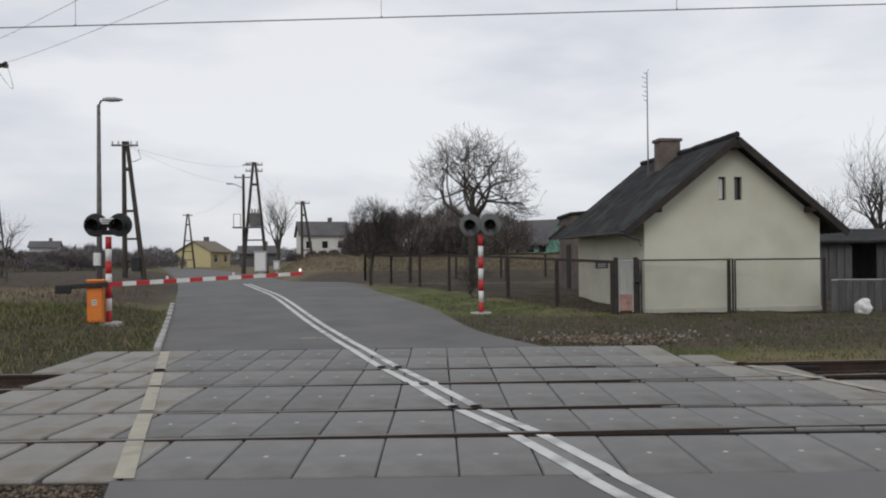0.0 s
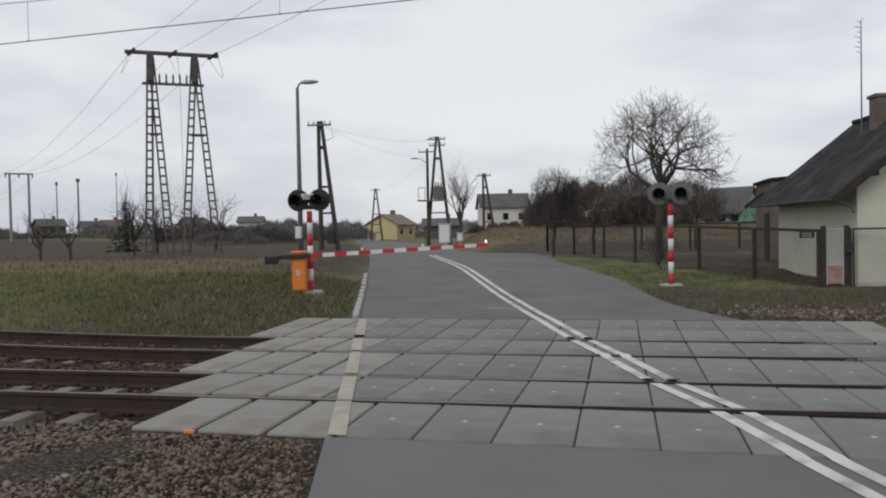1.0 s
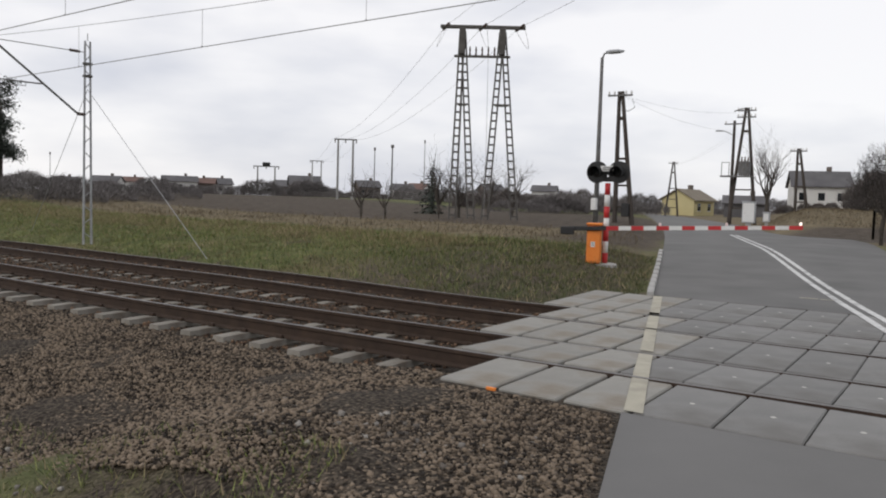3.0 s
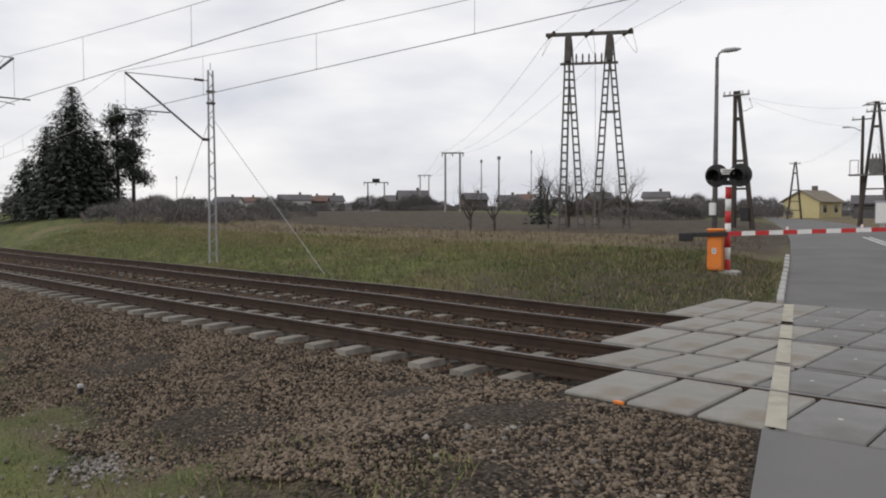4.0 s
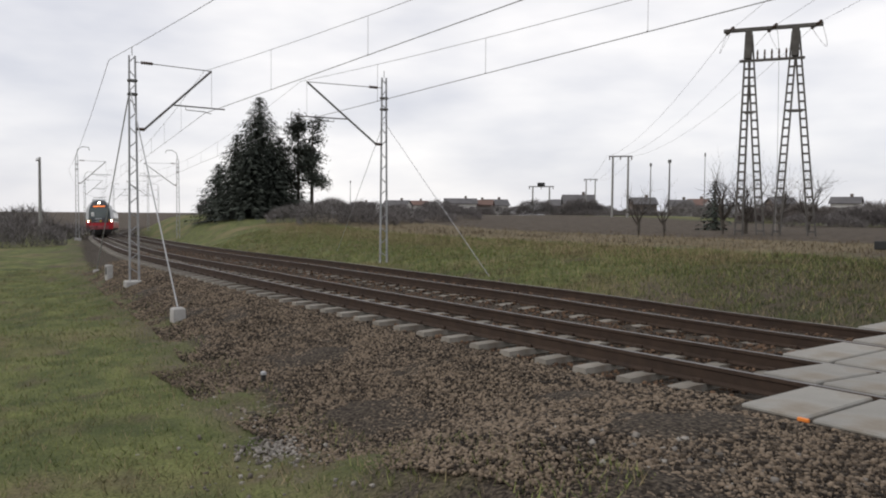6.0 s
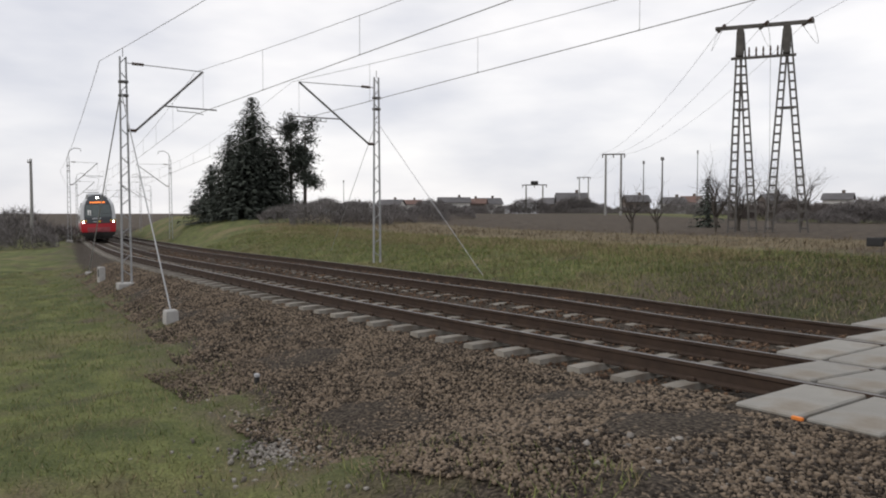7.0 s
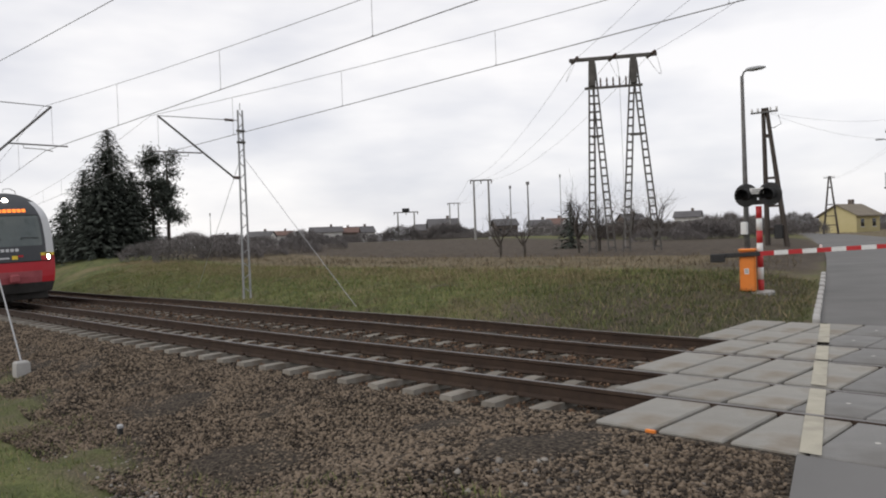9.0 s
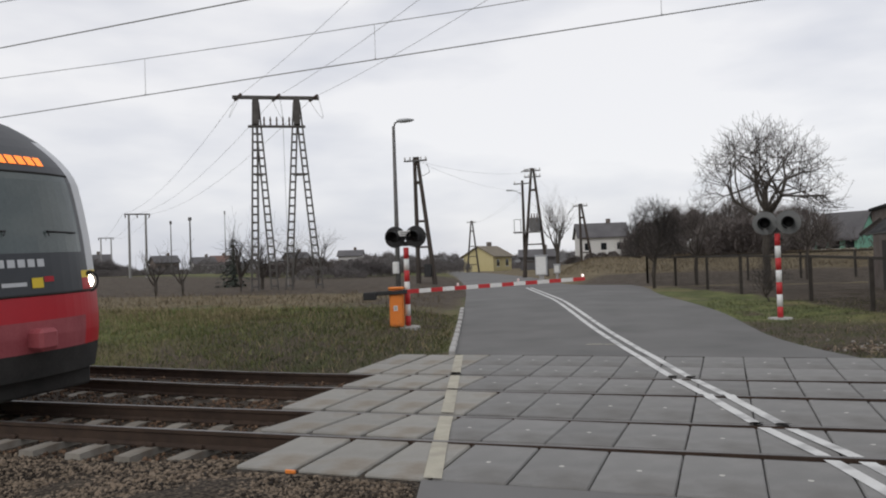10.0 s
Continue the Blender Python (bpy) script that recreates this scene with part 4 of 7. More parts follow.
def service_wires():
    t = thing("service_wires", "thin overhead wires strung between the roadside poles", "overhead wires")
    for a, b in (((-15.95, 38.4, 8.4), (-14.1, 62.3, 10.0)), ((-15.95, 38.4, 8.4), (-15.2, 62.8, 8.4)), ((-14.1, 62.3, 9.9), (-11.7, 73.0, 7.3)), ((-15.2, 62.8, 8.3), (-36.0, 112.0, 8.3)), ((-15.2, 62.8, 8.0), (-36.0, 112.0, 8.2))):
        mb = MB()
        wire_span(mb, a, b, 0.5, 0.006, 10)
        part("wire", mb, M_WIRE, t)


service_wires()


def street_lamp():
    t = thing("street_lamp", "tall grey steel street lamp leaning over the road", "street lamp", (-9.0, 18.9, gz(-9.0, 18.9)))
    h = 6.35
    part("pole", MB().tube((0, 0, -0.2), (0, 0, h), 0.10, 0.055, 12), M_STEELGREY, t, smooth=True)
    part("arm", MB().path([(0, 0, h - 0.05), (0.08, -0.02, h + 0.12), (0.3, -0.05, h + 0.16)], 0.032), M_STEELGREY, t)
    mb = MB()
    mb.sweep([[Vector((x, -0.08 + y * w, h + 0.15 + z * k)) for y, z in ((-1, 0), (-0.8, 0.8), (0.8, 0.8), (1, 0), (0.7, -0.7), (-0.7, -0.7))] for x, w, k in ((0.18, 0.06, 0.05), (0.35, 0.13, 0.08), (0.65, 0.14, 0.07), (0.82, 0.05, 0.03))])
    part("lamp_head", mb, M_GREYPAINT, t, smooth=True)
    part("base_cabinet", MB().box((0.0, -0.18, 1.25), (0.20, 0.16, 0.42), 0.02), M_WHITE, t, "white fuse box")


street_lamp()


# ---- crossing gear ----
def signal(name, at, turn, height, label, white_sign=False, pale=False):
    """A post banded red and white with two hooded warning lamps on round boards."""
    t = thing(name, label, "crossing signal", at, turn, "crossing signals")
    bands, top = 7, height - 0.28
    for i in range(bands):
        z0, z1 = top * i / bands, top * (i + 1) / bands
        part("post_band", MB().tube((0, 0, z0), (0, 0, z1), 0.07, n=16), M_RED if i % 2 == 0 else M_WHITE, t, "red band of the post" if i % 2 == 0 else "white band of the post", True)
    part("footing", MB().lathe([(0.0, -0.3), (0.32, -0.3), (0.32, 0.0), (0.28, 0.03), (0, 0.035)], n=16), M_CONC, t)
    part("lamp_bracket", MB().box((0, 0, height - 0.18), (0.62, 0.08, 0.12), 0.015), M_BLACK, t)
    face = Matrix.Rotation(math.radians(90), 3, "X")
    for s in (-1, 1):
        board = part("lamp_board", MB().lathe([(0.0, 0.0), (0.27, 0.0), (0.285, 0.012), (0.27, 0.03), (0, 0.03)], (s * 0.28, -0.02, height), 28, face), M_BOARDGREY if pale else M_BLACK, t, "round dull grey warning-lamp board" if pale else "round dark warning-lamp board")
        if pale:
            part("board_rim", MB().sweep([[Vector((s * 0.28 + r * math.cos(a), y, height + r * math.sin(a))) for r, y in ((0.30, -0.06), (0.30, 0.02), (0.235, 0.02), (0.255, -0.06))] for a in [2 * math.pi * k / 28 for k in range(29)]], caps=False), M_BOARDGREY, board, "dull grey rim")
        hood = MB()
        rings = []
        for y in (-0.05, -0.36):
            ring = []
            for k in range(15):
                a = math.radians(-75 + 330 * k / 14) if pale else math.radians(-35 + 250 * k / 14)
                r = 0.155 if y > -0.2 else 0.165
                ring.append(Vector((s * 0.28 + r * math.cos(a), y, height + r * math.sin(a) - (0.02 if y < -0.2 else 0))))
            rings.append(ring + [Vector((p.x * 1.0 + (s * 0.28 - p.x) * 0.06, p.y, p.z + (height - p.z) * 0.06)) for p in reversed(ring)])
        hood.sweep(rings)
        part("lamp_hood", hood, M_HOOD, board, "black hood over the lamp")
        part("lens", MB().lathe([(0, 0.0), (0.125, 0.0), (0.09, 0.035), (0, 0.05)], (s * 0.28, -0.06, height), 20, face), M_HOOD, board, "unlit dark lens", True)
    if white_sign:
        part("plate", MB().box((0.0, -0.12, height + 0.09), (0.33, 0.02, 0.14), 0.004), M_WHITE, t, "small white plate with dark bars")
        for k in range(2):
            part("plate_bar", MB().box((0.0, -0.134, height + 0.065 + 0.05 * k), (0.22, 0.006, 0.018)), M_BLACK, t)
    return t


_bx, _by = -6.0, 11.8
_bz = gz(_bx, _by)
signal("crossing_signal", (_bx + 0.20, _by + 0.25, _bz), 6, 2.36, "red and white banded signal post with two black-hooded lamps", True)
signal("crossing_signal", (3.33, 14.9, gz(3.33, 14.9)), -6, 2.46, "red and white banded signal post with two grey-rimmed lamps", False, True)


def barrier():
    t = thing("level_crossing_barrier", "lowered red and white barrier boom on an orange drive cabinet", "barrier", (_bx, _by, _bz), 19)
    cab = part("cabinet", MB().box((0, 0, 0.52), (0.36, 0.40, 0.98), 0.035), M_ORANGE, t, "orange enamelled drive cabinet")
    part("cabinet_lid", MB().box((0, 0, 1.03), (0.40, 0.44, 0.06), 0.02), M_ORANGE, cab)
    part("cabinet_door", MB().box((0.0, -0.206, 0.50), (0.29, 0.012, 0.80), 0.005), M_ORANGE, cab)
    part("door_label", MB().box((-0.02, -0.216, 0.52), (0.10, 0.006, 0.13)), M_WHITE, cab, "white label with dark bars")
    for k in range(2):
        part("label_bar", MB().box((-0.02, -0.221, 0.50 + 0.05 * k), (0.07, 0.004, 0.018)), M_BLACK, cab)
    part("base_plate", MB().box((0, 0, -0.03), (0.46, 0.5, 0.08), 0.015), M_CONC, t)
    slope = math.radians(2.3)
    ax = Vector((math.cos(slope), 0, math.sin(slope)))
    o = Vector((0.05, -0.24, 0.93))
    n, L = 15, 4.80
    part("pivot_arm", MB().beam(o - ax * 0.75, o + ax * 0.25, 0.07, 0.11, 0.012), M_BLACK, t, "black pivot arm")
    part("counterweight", MB().box(o - ax * 0.72 + Vector((0, 0, -0.05)), (0.34, 0.16, 0.20), 0.02), M_BLACK, t, "black counterweight")
    for i in range(n):
        a, b = 0.25 + (L - 0.25) * i / n, 0.25 + (L - 0.25) * (i + 1) / n
        part("boom_segment", MB().beam(o + ax * a, o + ax * b, 0.05, 0.105 - 0.0012 * i, 0.0), M_RED if i % 2 == 0 else M_WHITE, t, "red stretch of the boom" if i % 2 == 0 else "white stretch of the boom")
    for k, u in enumerate((1.55, 3.1, L - 0.05)):
        lamp = part("boom_lamp", MB().lathe([(0, 0), (0.03, 0), (0.03, 0.05), (0.02, 0.07), (0, 0.075)], o + ax * u + Vector((0, 0, 0.055)), 10), M_LAMPRED if k < 2 else M_LAMPWHITE, t, "small warning lamp on the boom")
    return t


M_LAMPRED = glow("boom_lamp_pale", (0.8, 0.62, 0.60), 0.25)
M_LAMPWHITE = glow("boom_lamp_tip", (1.0, 0.85, 0.8), 1.2)
barrier()


def cabinets():
    for x, y, w, h, lab in ((-10.0, 46.5, 0.80, 1.35, "light grey electrical cabinet on a concrete foot"), (-9.0, 47.0, 0.4, 0.6, "small white electrical box on a post")):
        z = gz(x, y)
        t = thing("electrical_cabinet", lab, "cabinet", (x, y, z + 0.5))
        part("housing", MB().box((0, 0, h / 2), (w, 0.35, h), 0.02), M_GREYPAINT, t)
        part("lid", MB().box((0, 0, h + 0.03), (w + 0.06, 0.42, 0.05), 0.01), M_GREYPAINT, t)
        part("door", MB().box((0, -0.18, h / 2), (w - 0.08, 0.02, h - 0.12), 0.006), M_WHITE, t)
        part("foot", MB().box((0, 0, -0.3), (w * 0.4, 0.22, 0.62), 0.01), M_CONC, t)


cabinets()


# ---- kerb ----
def kerb():
    t = tagged(thing("kerb", "pale concrete kerb stones along the road's edge", "kerb"), kind="structure")
    y = 7.75
    while y < 17.5:
        x = float(road_left(y + 0.45)) - 0.07
        z = float(road_z(y + 0.45))
        mb = MB().box((0, 0, 0), (0.13, 0.94, 0.25), 0.018)
        ob = part("kerb_stone", mb, M_CONC, t)
        ob.matrix_basis = pose(x, y + 0.48, z - 0.06 + random.uniform(-0.01, 0.01), 0, random.uniform(-2, 2), math.degrees(math.atan(0.335)) + random.uniform(-0.6, 0.6))
        y += 0.93


kerb()


# ---- crossing keeper's house ----
HX0, HX1, HY0, HY1, HZ = 7.85, 13.05, 14.9, 20.9, 0.02
RIDGE_X, RIDGE_Z, PITCH_TAN = 10.38, 4.95, 0.796


def roof_under(x):
    return RIDGE_Z - 0.16 - PITCH_TAN * abs(x - RIDGE_X)


def gable_wall(mb, y0, y1, holes):
    """A gable wall built in upright strips, with openings that go through."""
    xs = sorted({HX0, HX1, RIDGE_X, *[h[0] for h in holes], *[h[1] for h in holes]})
    for a, b in zip(xs[:-1], xs[1:]):
        spans = [(HZ - 0.4, None)]
        for h in holes:
            if h[0] <= a and b <= h[1]:
                spans = [(HZ - 0.4, h[2]), (h[3], None)]
        for z0, z1 in spans:
            za, zb = (roof_under(a), roof_under(b)) if z1 is None else (z1, z1)
            mb.add([(a, y0, z0), (b, y0, z0), (b, y0, zb), (a, y0, za), (a, y1, z0), (b, y1, z0), (b, y1, zb), (a, y1, za)],
                   [(0, 1, 2, 3), (5, 4, 7, 6), (0, 4, 5, 1), (3, 2, 6, 7), (0, 3, 7, 4), (1, 5, 6, 2)])


def keeper_house():
    t = thing("keeper_house", "small cream-plastered house with a steep dark roof beside the tracks", "house")
    pivot = Vector((RIDGE_X, HY0 - 0.42, 0.0))
    t.matrix_basis = Matrix.Translation(pivot) @ pose(0, 0, 0, 0, 0, 7.0) @ Matrix.Translation(-pivot)
    wins = [(10.03, 10.25, 3.19, 3.84), (10.50, 10.73, 3.19, 3.84)]
    mb = MB()
    gable_wall(mb, HY0, HY0 + 0.35, wins)
    part("front_wall", mb, M_PLASTER, t, "cream plaster gable wall")
    mb = MB()
    gable_wall(mb, HY1 - 0.35, HY1, [])
    part("back_wall", mb, M_PLASTER, t)
    for x in (HX0, HX1 - 0.35):
        part("side_wall", MB().box((x + 0.175, (HY0 + HY1) / 2, (HZ - 0.4 + 2.80) / 2), (0.344, HY1 - HY0 - 0.704, 2.80 - HZ + 0.4)), M_PLASTER, t)
    part("plinth", MB().box(((HX0 + HX1) / 2, (HY0 + HY1) / 2, HZ - 0.02), (HX1 - HX0 + 0.05, HY1 - HY0 + 0.05, 0.42), 0.01), M_PLINTH, t, "damp-stained plinth")
    for i, (a, b, z0, z1) in enumerate(wins):
        w = part("window", MB().box(((a + b) / 2, HY0 + 0.14, (z0 + z1) / 2), (b - a - 0.05, 0.015, z1 - z0 - 0.05)), M_GLASSDARK if i else M_WHITE, t, "narrow attic window with dark glass" if i else "narrow attic window boarded white")
        fr = MB()
        for x in (a + 0.02, b - 0.02):
            fr.box((x, HY0 + 0.12, (z0 + z1) / 2), (0.04, 0.06, z1 - z0))
        for z in (z0 + 0.02, z1 - 0.02):
            fr.box(((a + b) / 2, HY0 + 0.12, z), (b - a - 0.08, 0.06, 0.04))
        part("window_frame", fr, M_EAVE, w, "dark wooden frame")
    # roof: two slopes of tarred sheets with a slightly sagging ridge
    y0, y1 = HY0 - 0.42, HY1 + 0.35
    for s in (-1, 1):
        n, m = 74, 12
        top, low = [], []
        for j in range(m + 1):
            u = j / m * 3.27
            ra, rb = [], []
            for i in range(n + 1):
                y = y0 + (y1 - y0) * i / n
                sag = -0.05 * math.sin(math.pi * i / n) + 0.018 * noise.noise(Vector((u * 1.3, y * 1.1, s * 7)))
                wave = 0.010 * math.sin(y * 24)
                x, z = RIDGE_X + s * u, RIDGE_Z - PITCH_TAN * u + sag + wave
                ra.append(Vector((x, y, z)))
                rb.append(Vector((x, y, z - 0.075)))
            top.append(ra)
            low.append(rb)
        mb = MB()
        mb.sweep(top, closed=False)
        mb.sweep(low, closed=False)
        for e in (0, n):
            mb.sweep([[top[j][e], low[j][e]] for j in range(m + 1)], closed=False)
        mb.sweep([[a, b] for a, b in zip(top[-1], low[-1])], closed=False)
        slope = part("roof_slope", mb, M_ROOF, t, "dark tarred roofing, streaked grey")
        bb = MB().beam((RIDGE_X + s * 0.02, y0 - 0.02, RIDGE_Z - 0.13), (RIDGE_X + s * 3.26, y0 - 0.02, RIDGE_Z - 0.13 - PITCH_TAN * 3.24), 0.035, 0.19)
        part("bargeboard", bb, M_EAVE, slope, "dark weathered bargeboard")
        for v in (0.05, 2.25):
            part("purlin_end", MB().box((RIDGE_X + s * v, y0 + 0.2, RIDGE_Z - 0.24 - PITCH_TAN * v), (0.14, 0.42, 0.16), 0.01), M_EAVE, t)
        for k in range(11):
            y = HY0 + 0.4 + k * 0.72
            part("rafter_end", MB().beam((RIDGE_X + s * 2.5, y, RIDGE_Z - 0.15 - PITCH_TAN * 2.5), (RIDGE_X + s * 3.15, y, RIDGE_Z - 0.15 - PITCH_TAN * 3.15), 0.09, 0.12), M_EAVE, t)
        g = MB()
        g.sweep([[Vector((RIDGE_X + s * 3.32 + 0.06 * math.cos(a), y, 2.31 + 0.06 * math.sin(a))) for a in [math.pi + math.pi * k / 6 for k in range(7)]] for y in (y0, y1)], closed=False)
        part("gutter", g, M_STEELGREY, t)
    cap = MB()
    cap.path([(RIDGE_X, y0 + (y1 - y0) * i / 14, RIDGE_Z + 0.03 - 0.05 * math.sin(math.pi * i / 14) + random.uniform(-0.015, 0.015)) for i in range(15)], 0.09, 8)
    part("ridge_cap", cap, M_ROOF, t)
    part("downpipe", MB().path([(7.2, HY0 + 0.05, 2.28), (7.72, HY0 + 0.02, 2.1), (7.75, HY0 - 0.06, 1.95)], 0.045, 8), M_STEELGREY, t)
    ch = part("chimney", MB().box((10.08, 18.4, 4.54), (0.68, 0.52, 1.6), 0.02), M_BRICK, t, "weathered brick chimney")
    part("chimney_cap", MB().box((10.08, 18.4, 5.37), (0.78, 0.62, 0.1), 0.015), M_BRICK, ch)
    part("flue", MB().box((10.08, 18.4, 5.425), (0.4, 0.25, 0.03)), M_BLACK, ch)


keeper_house()


def antenna():
    t = thing("antenna_mast", "thin aerial mast with stubby cross elements behind the roof", "antenna", (9.15, 18.95, 3.9))
    part("mast", MB().tube((0, 0, -0.4), (0, 0, 3.85), 0.028, 0.014, 8), M_STEELGREY, t)
    for k in range(7):
        z = 2.9 + k * 0.15
        part("element", MB().tube((-0.02, 0, z), (-0.16 if k % 2 else -0.10, 0.05, z + 0.05), 0.010, n=5), M_STEELGREY, t)
    part("stub", MB().tube((0, 0, 3.8), (0.05, 0, 3.95), 0.008, n=5), M_STEELGREY, t)


antenna()


def annex():
    t = thing("brick_outbuilding", "old brick outbuilding with patched grey render behind the house", "outbuilding")
    part("wall", MB().box((9.2, 26.3, 1.72), (3.2, 3.4, 3.44), 0.01), M_BRICK, t)
    part("roof", MB().box((9.2, 26.3, 3.50), (3.4, 3.6, 0.12), 0.02, Matrix.Rotation(radians(-4), 3, "Y")), M_ROOF, t)
    part("door", MB().box((7.58, 25.5, 1.2), (0.04, 0.9, 1.9), 0.01), M_EAVE, t, "dark plank door")
    t = thing("wooden_shed", "low grey plank shed with a sagging felt roof", "shed")
    for k in range(22):
        x = 15.2 + k * 0.27
        if 4 <= k <= 6:
            continue
        part("plank", MB().box((x, 19.4, 1.05 + random.uniform(-0.02, 0.02)), (0.25, 0.03, 2.0), 0.006), M_SHED, t)
    part("back_wall", MB().box((18.0, 22.4, 1.05), (5.9, 0.05, 2.1)), M_SHED, t)
    part("end_wall", MB().box((15.08, 20.9, 1.05), (0.05, 3.0, 2.1)), M_SHED, t)
    part("roof", MB().box((18.1, 20.9, 2.30), (6.4, 3.7, 0.09), 0.02, Matrix.Rotation(radians(8), 3, "X")), M_ROOF, t, "sagging felt roof")
    t = thing("board_fence", "low grey board fence along the yard", "fence")
    for k in range(40):
        part("board", MB().box((12.9 + k * 0.2, 14.3 + 0.002 * k, 0.52 + random.uniform(-0.015, 0.015)), (0.185, 0.025, 0.86), 0.006), M_SHED, t)
    for z in (0.25, 0.93):
        part("rail", MB().box((16.9, 14.34, z), (8.1, 0.05, 0.07), 0.008), M_GREYPAINT if z > 0.5 else M_SHED, t)
    t = thing("plastic_sack", "crumpled white plastic sack lying by the fence", "sack", (13.5, 13.95, gz(13.5, 13.95)))
    bm = bmesh.new()
    bmesh.ops.create_icosphere(bm, subdivisions=3, radius=0.24)
    for v in bm.verts:
        k = 1 + 0.35 * noise.noise(v.co * 7) + 0.15 * noise.noise(v.co * 19)
        v.co = Vector((v.co.x * 0.9 * k, v.co.y * 0.7 * k, max(v.co.z * 1.0 * k + 0.17, 0)))
    me = bpy.data.meshes.new("sack")
    bm.to_mesh(me)
    bm.free()
    part("sack", me, M_WHITE, t)


M_SHED = mat("grey_planks", (0.062, 0.060, 0.058), (0.115, 0.113, 0.11), 4, 0.92, 0.3, 40, random_ob=0.4, stretch=(3, 3, 0.5))
annex()


# ---- fences ----
def link_mesh(mb, a, b, h, z0, z1, cell=0.085, r=0.0016):
    """Crossing slanted wires between two posts."""
    a, b = Vector(a), Vector(b)
    L = (b - a).length
    n = int(L / cell)
    za, zb = z0, z1
    for k in range(-int(h / cell), n + 1):
        for sgn in (1, -1):
            u0, u1 = k * cell, k * cell + h
            lo, hi = (0.0, h)
            if u0 < 0:
                lo, u0 = -u0, 0.0
            if u1 > L:
                hi, u1 = h - (u1 - L), L
            if hi - lo < 0.02:
                continue
            if sgn < 0:
                lo, hi = h - lo, h - hi
            p = a.lerp(b, u0 / L)
            q = a.lerp(b, u1 / L)
            mb.tube((p.x, p.y, za + (zb - za) * u0 / L + lo), (q.x, q.y, za + (zb - za) * u1 / L + hi), r, n=3, cap=False)


def mesh_fence(pts, h, label, post_r=0.06):
    t = thing("mesh_fence", label, "fence", group="fences")
    for i, (x, y) in enumerate(pts):
        z = gz(x, y)
        part("post", MB().box((x, y, z + h / 2 - 0.1), (post_r * 2, post_r * 2, h + 0.24), 0.01), M_FENCE, t)
        if i:
            px, py = pts[i - 1]
            zp = gz(px, py)
            part("top_rail", MB().beam((px, py, zp + h - 0.02), (x, y, z + h - 0.02), 0.05, 0.08), M_FENCE, t)
            mb = MB()
            link_mesh(mb, (px, py, 0), (x, y, 0), h - 0.08, zp + 0.03, z + 0.03)
            part("wire_mesh", mb, M_FENCE, t, "thin chain-link mesh")


mesh_fence([(-2.0, 37.5), (-0.3, 33.9), (1.3, 29.3), (2.6, 24.9), (4.6, 20.6), (5.8, 17.2), (6.9, 14.45)], 1.45, "dark wooden-post mesh fence around the garden")
mesh_fence([(-2.0 + 2.6 * k, 37.5 + 0.2 * k) for k in range(6)], 1.40, "dark post-and-rail mesh fence at the garden's back")


def framed_panel(x0, x1, y, h, label):
    t = thing("fence_panel", label, "fence", group="framed fence panels")
    z = gz((x0 + x1) / 2, y) + 0.01
    fr = part("tube_frame", MB().tube((x0, y, z), (x0, y, z + h), 0.024, n=8).tube((x1, y, z), (x1, y, z + h), 0.024, n=8).tube((x0, y, z + h), (x1, y, z + h), 0.022, n=8).tube((x0, y, z), (x1, y, z), 0.022, n=8), M_FENCE, t)
    mb = MB()
    link_mesh(mb, (x0, y, 0), (x1, y, 0), h, z, z, 0.06, 0.0013)
    part("wire_mesh", mb, M_GALV, t, "thin chain-link mesh")
    for x in (x0 - 0.06, x1 + 0.06):
        part("post", MB().tube((x, y + 0.02, z - 0.3), (x, y + 0.02, z + h + 0.03), 0.03, n=8), M_FENCE, t)


framed_panel(7.66, 10.02, 14.35, 1.46, "tube-framed chain-link fence panel before the house wall")
framed_panel(10.22, 12.62, 14.35, 1.46, "tube-framed chain-link fence panel before the house wall")


def gate():
    z = gz(7.2, 14.4) + 0.06
    t = thing("garden_gate", "narrow iron gate with pale bars and a rusty lower sheet", "gate", (0, 0, 0))
    for x in (6.98, 7.52):
        part("gate_post", MB().box((x, 14.4, z + 0.72), (0.11, 0.11, 1.55), 0.012), M_FENCE, t)
    part("gate_frame", MB().tube((7.06, 14.4, z), (7.06, 14.4, z + 1.4), 0.02).tube((7.44, 14.4, z), (7.44, 14.4, z + 1.4), 0.02).tube((7.06, 14.4, z + 1.4), (7.44, 14.4, z + 1.4), 0.02).tube((7.06, 14.4, z + 0.5), (7.44, 14.4, z + 0.5), 0.02), M_GREYPAINT, t)
    for k in range(5):
        part("bar", MB().tube((7.11 + 0.07 * k, 14.4, z + 0.5), (7.11 + 0.07 * k, 14.4, z + 1.4), 0.011), M_GREYPAINT, t)
    part("sheet", MB().box((7.25, 14.4, z + 0.27), (0.38, 0.01, 0.46)), M_RUSTPINK, t, "flaking pinkish sheet")
    part("letter_box", MB().box((7.53, 14.31, z + 0.95), (0.16, 0.12, 0.3), 0.015), M_BLACK, t)
    s = thing("name_board", "small dark board with pale bars on the fence", "sign", (6.62, 14.5, z + 1.28), 8)
    part("board", MB().box((0, 0, 0), (0.36, 0.02, 0.17), 0.004), M_BLACK, s)
    for k in range(2):
        part("board_bar", MB().box((0, -0.0125, 0.03 - 0.06 * k), (0.24, 0.004, 0.02)), M_GREYPAINT, s)


M_RUSTPINK = mat("flaking_paint", (0.30, 0.17, 0.14), (0.42, 0.27, 0.23), 4, 0.9, 0.2, 40, stain=(0.18, 0.08, 0.05), stain_scale=5, stain_amount=0.7)
gate()


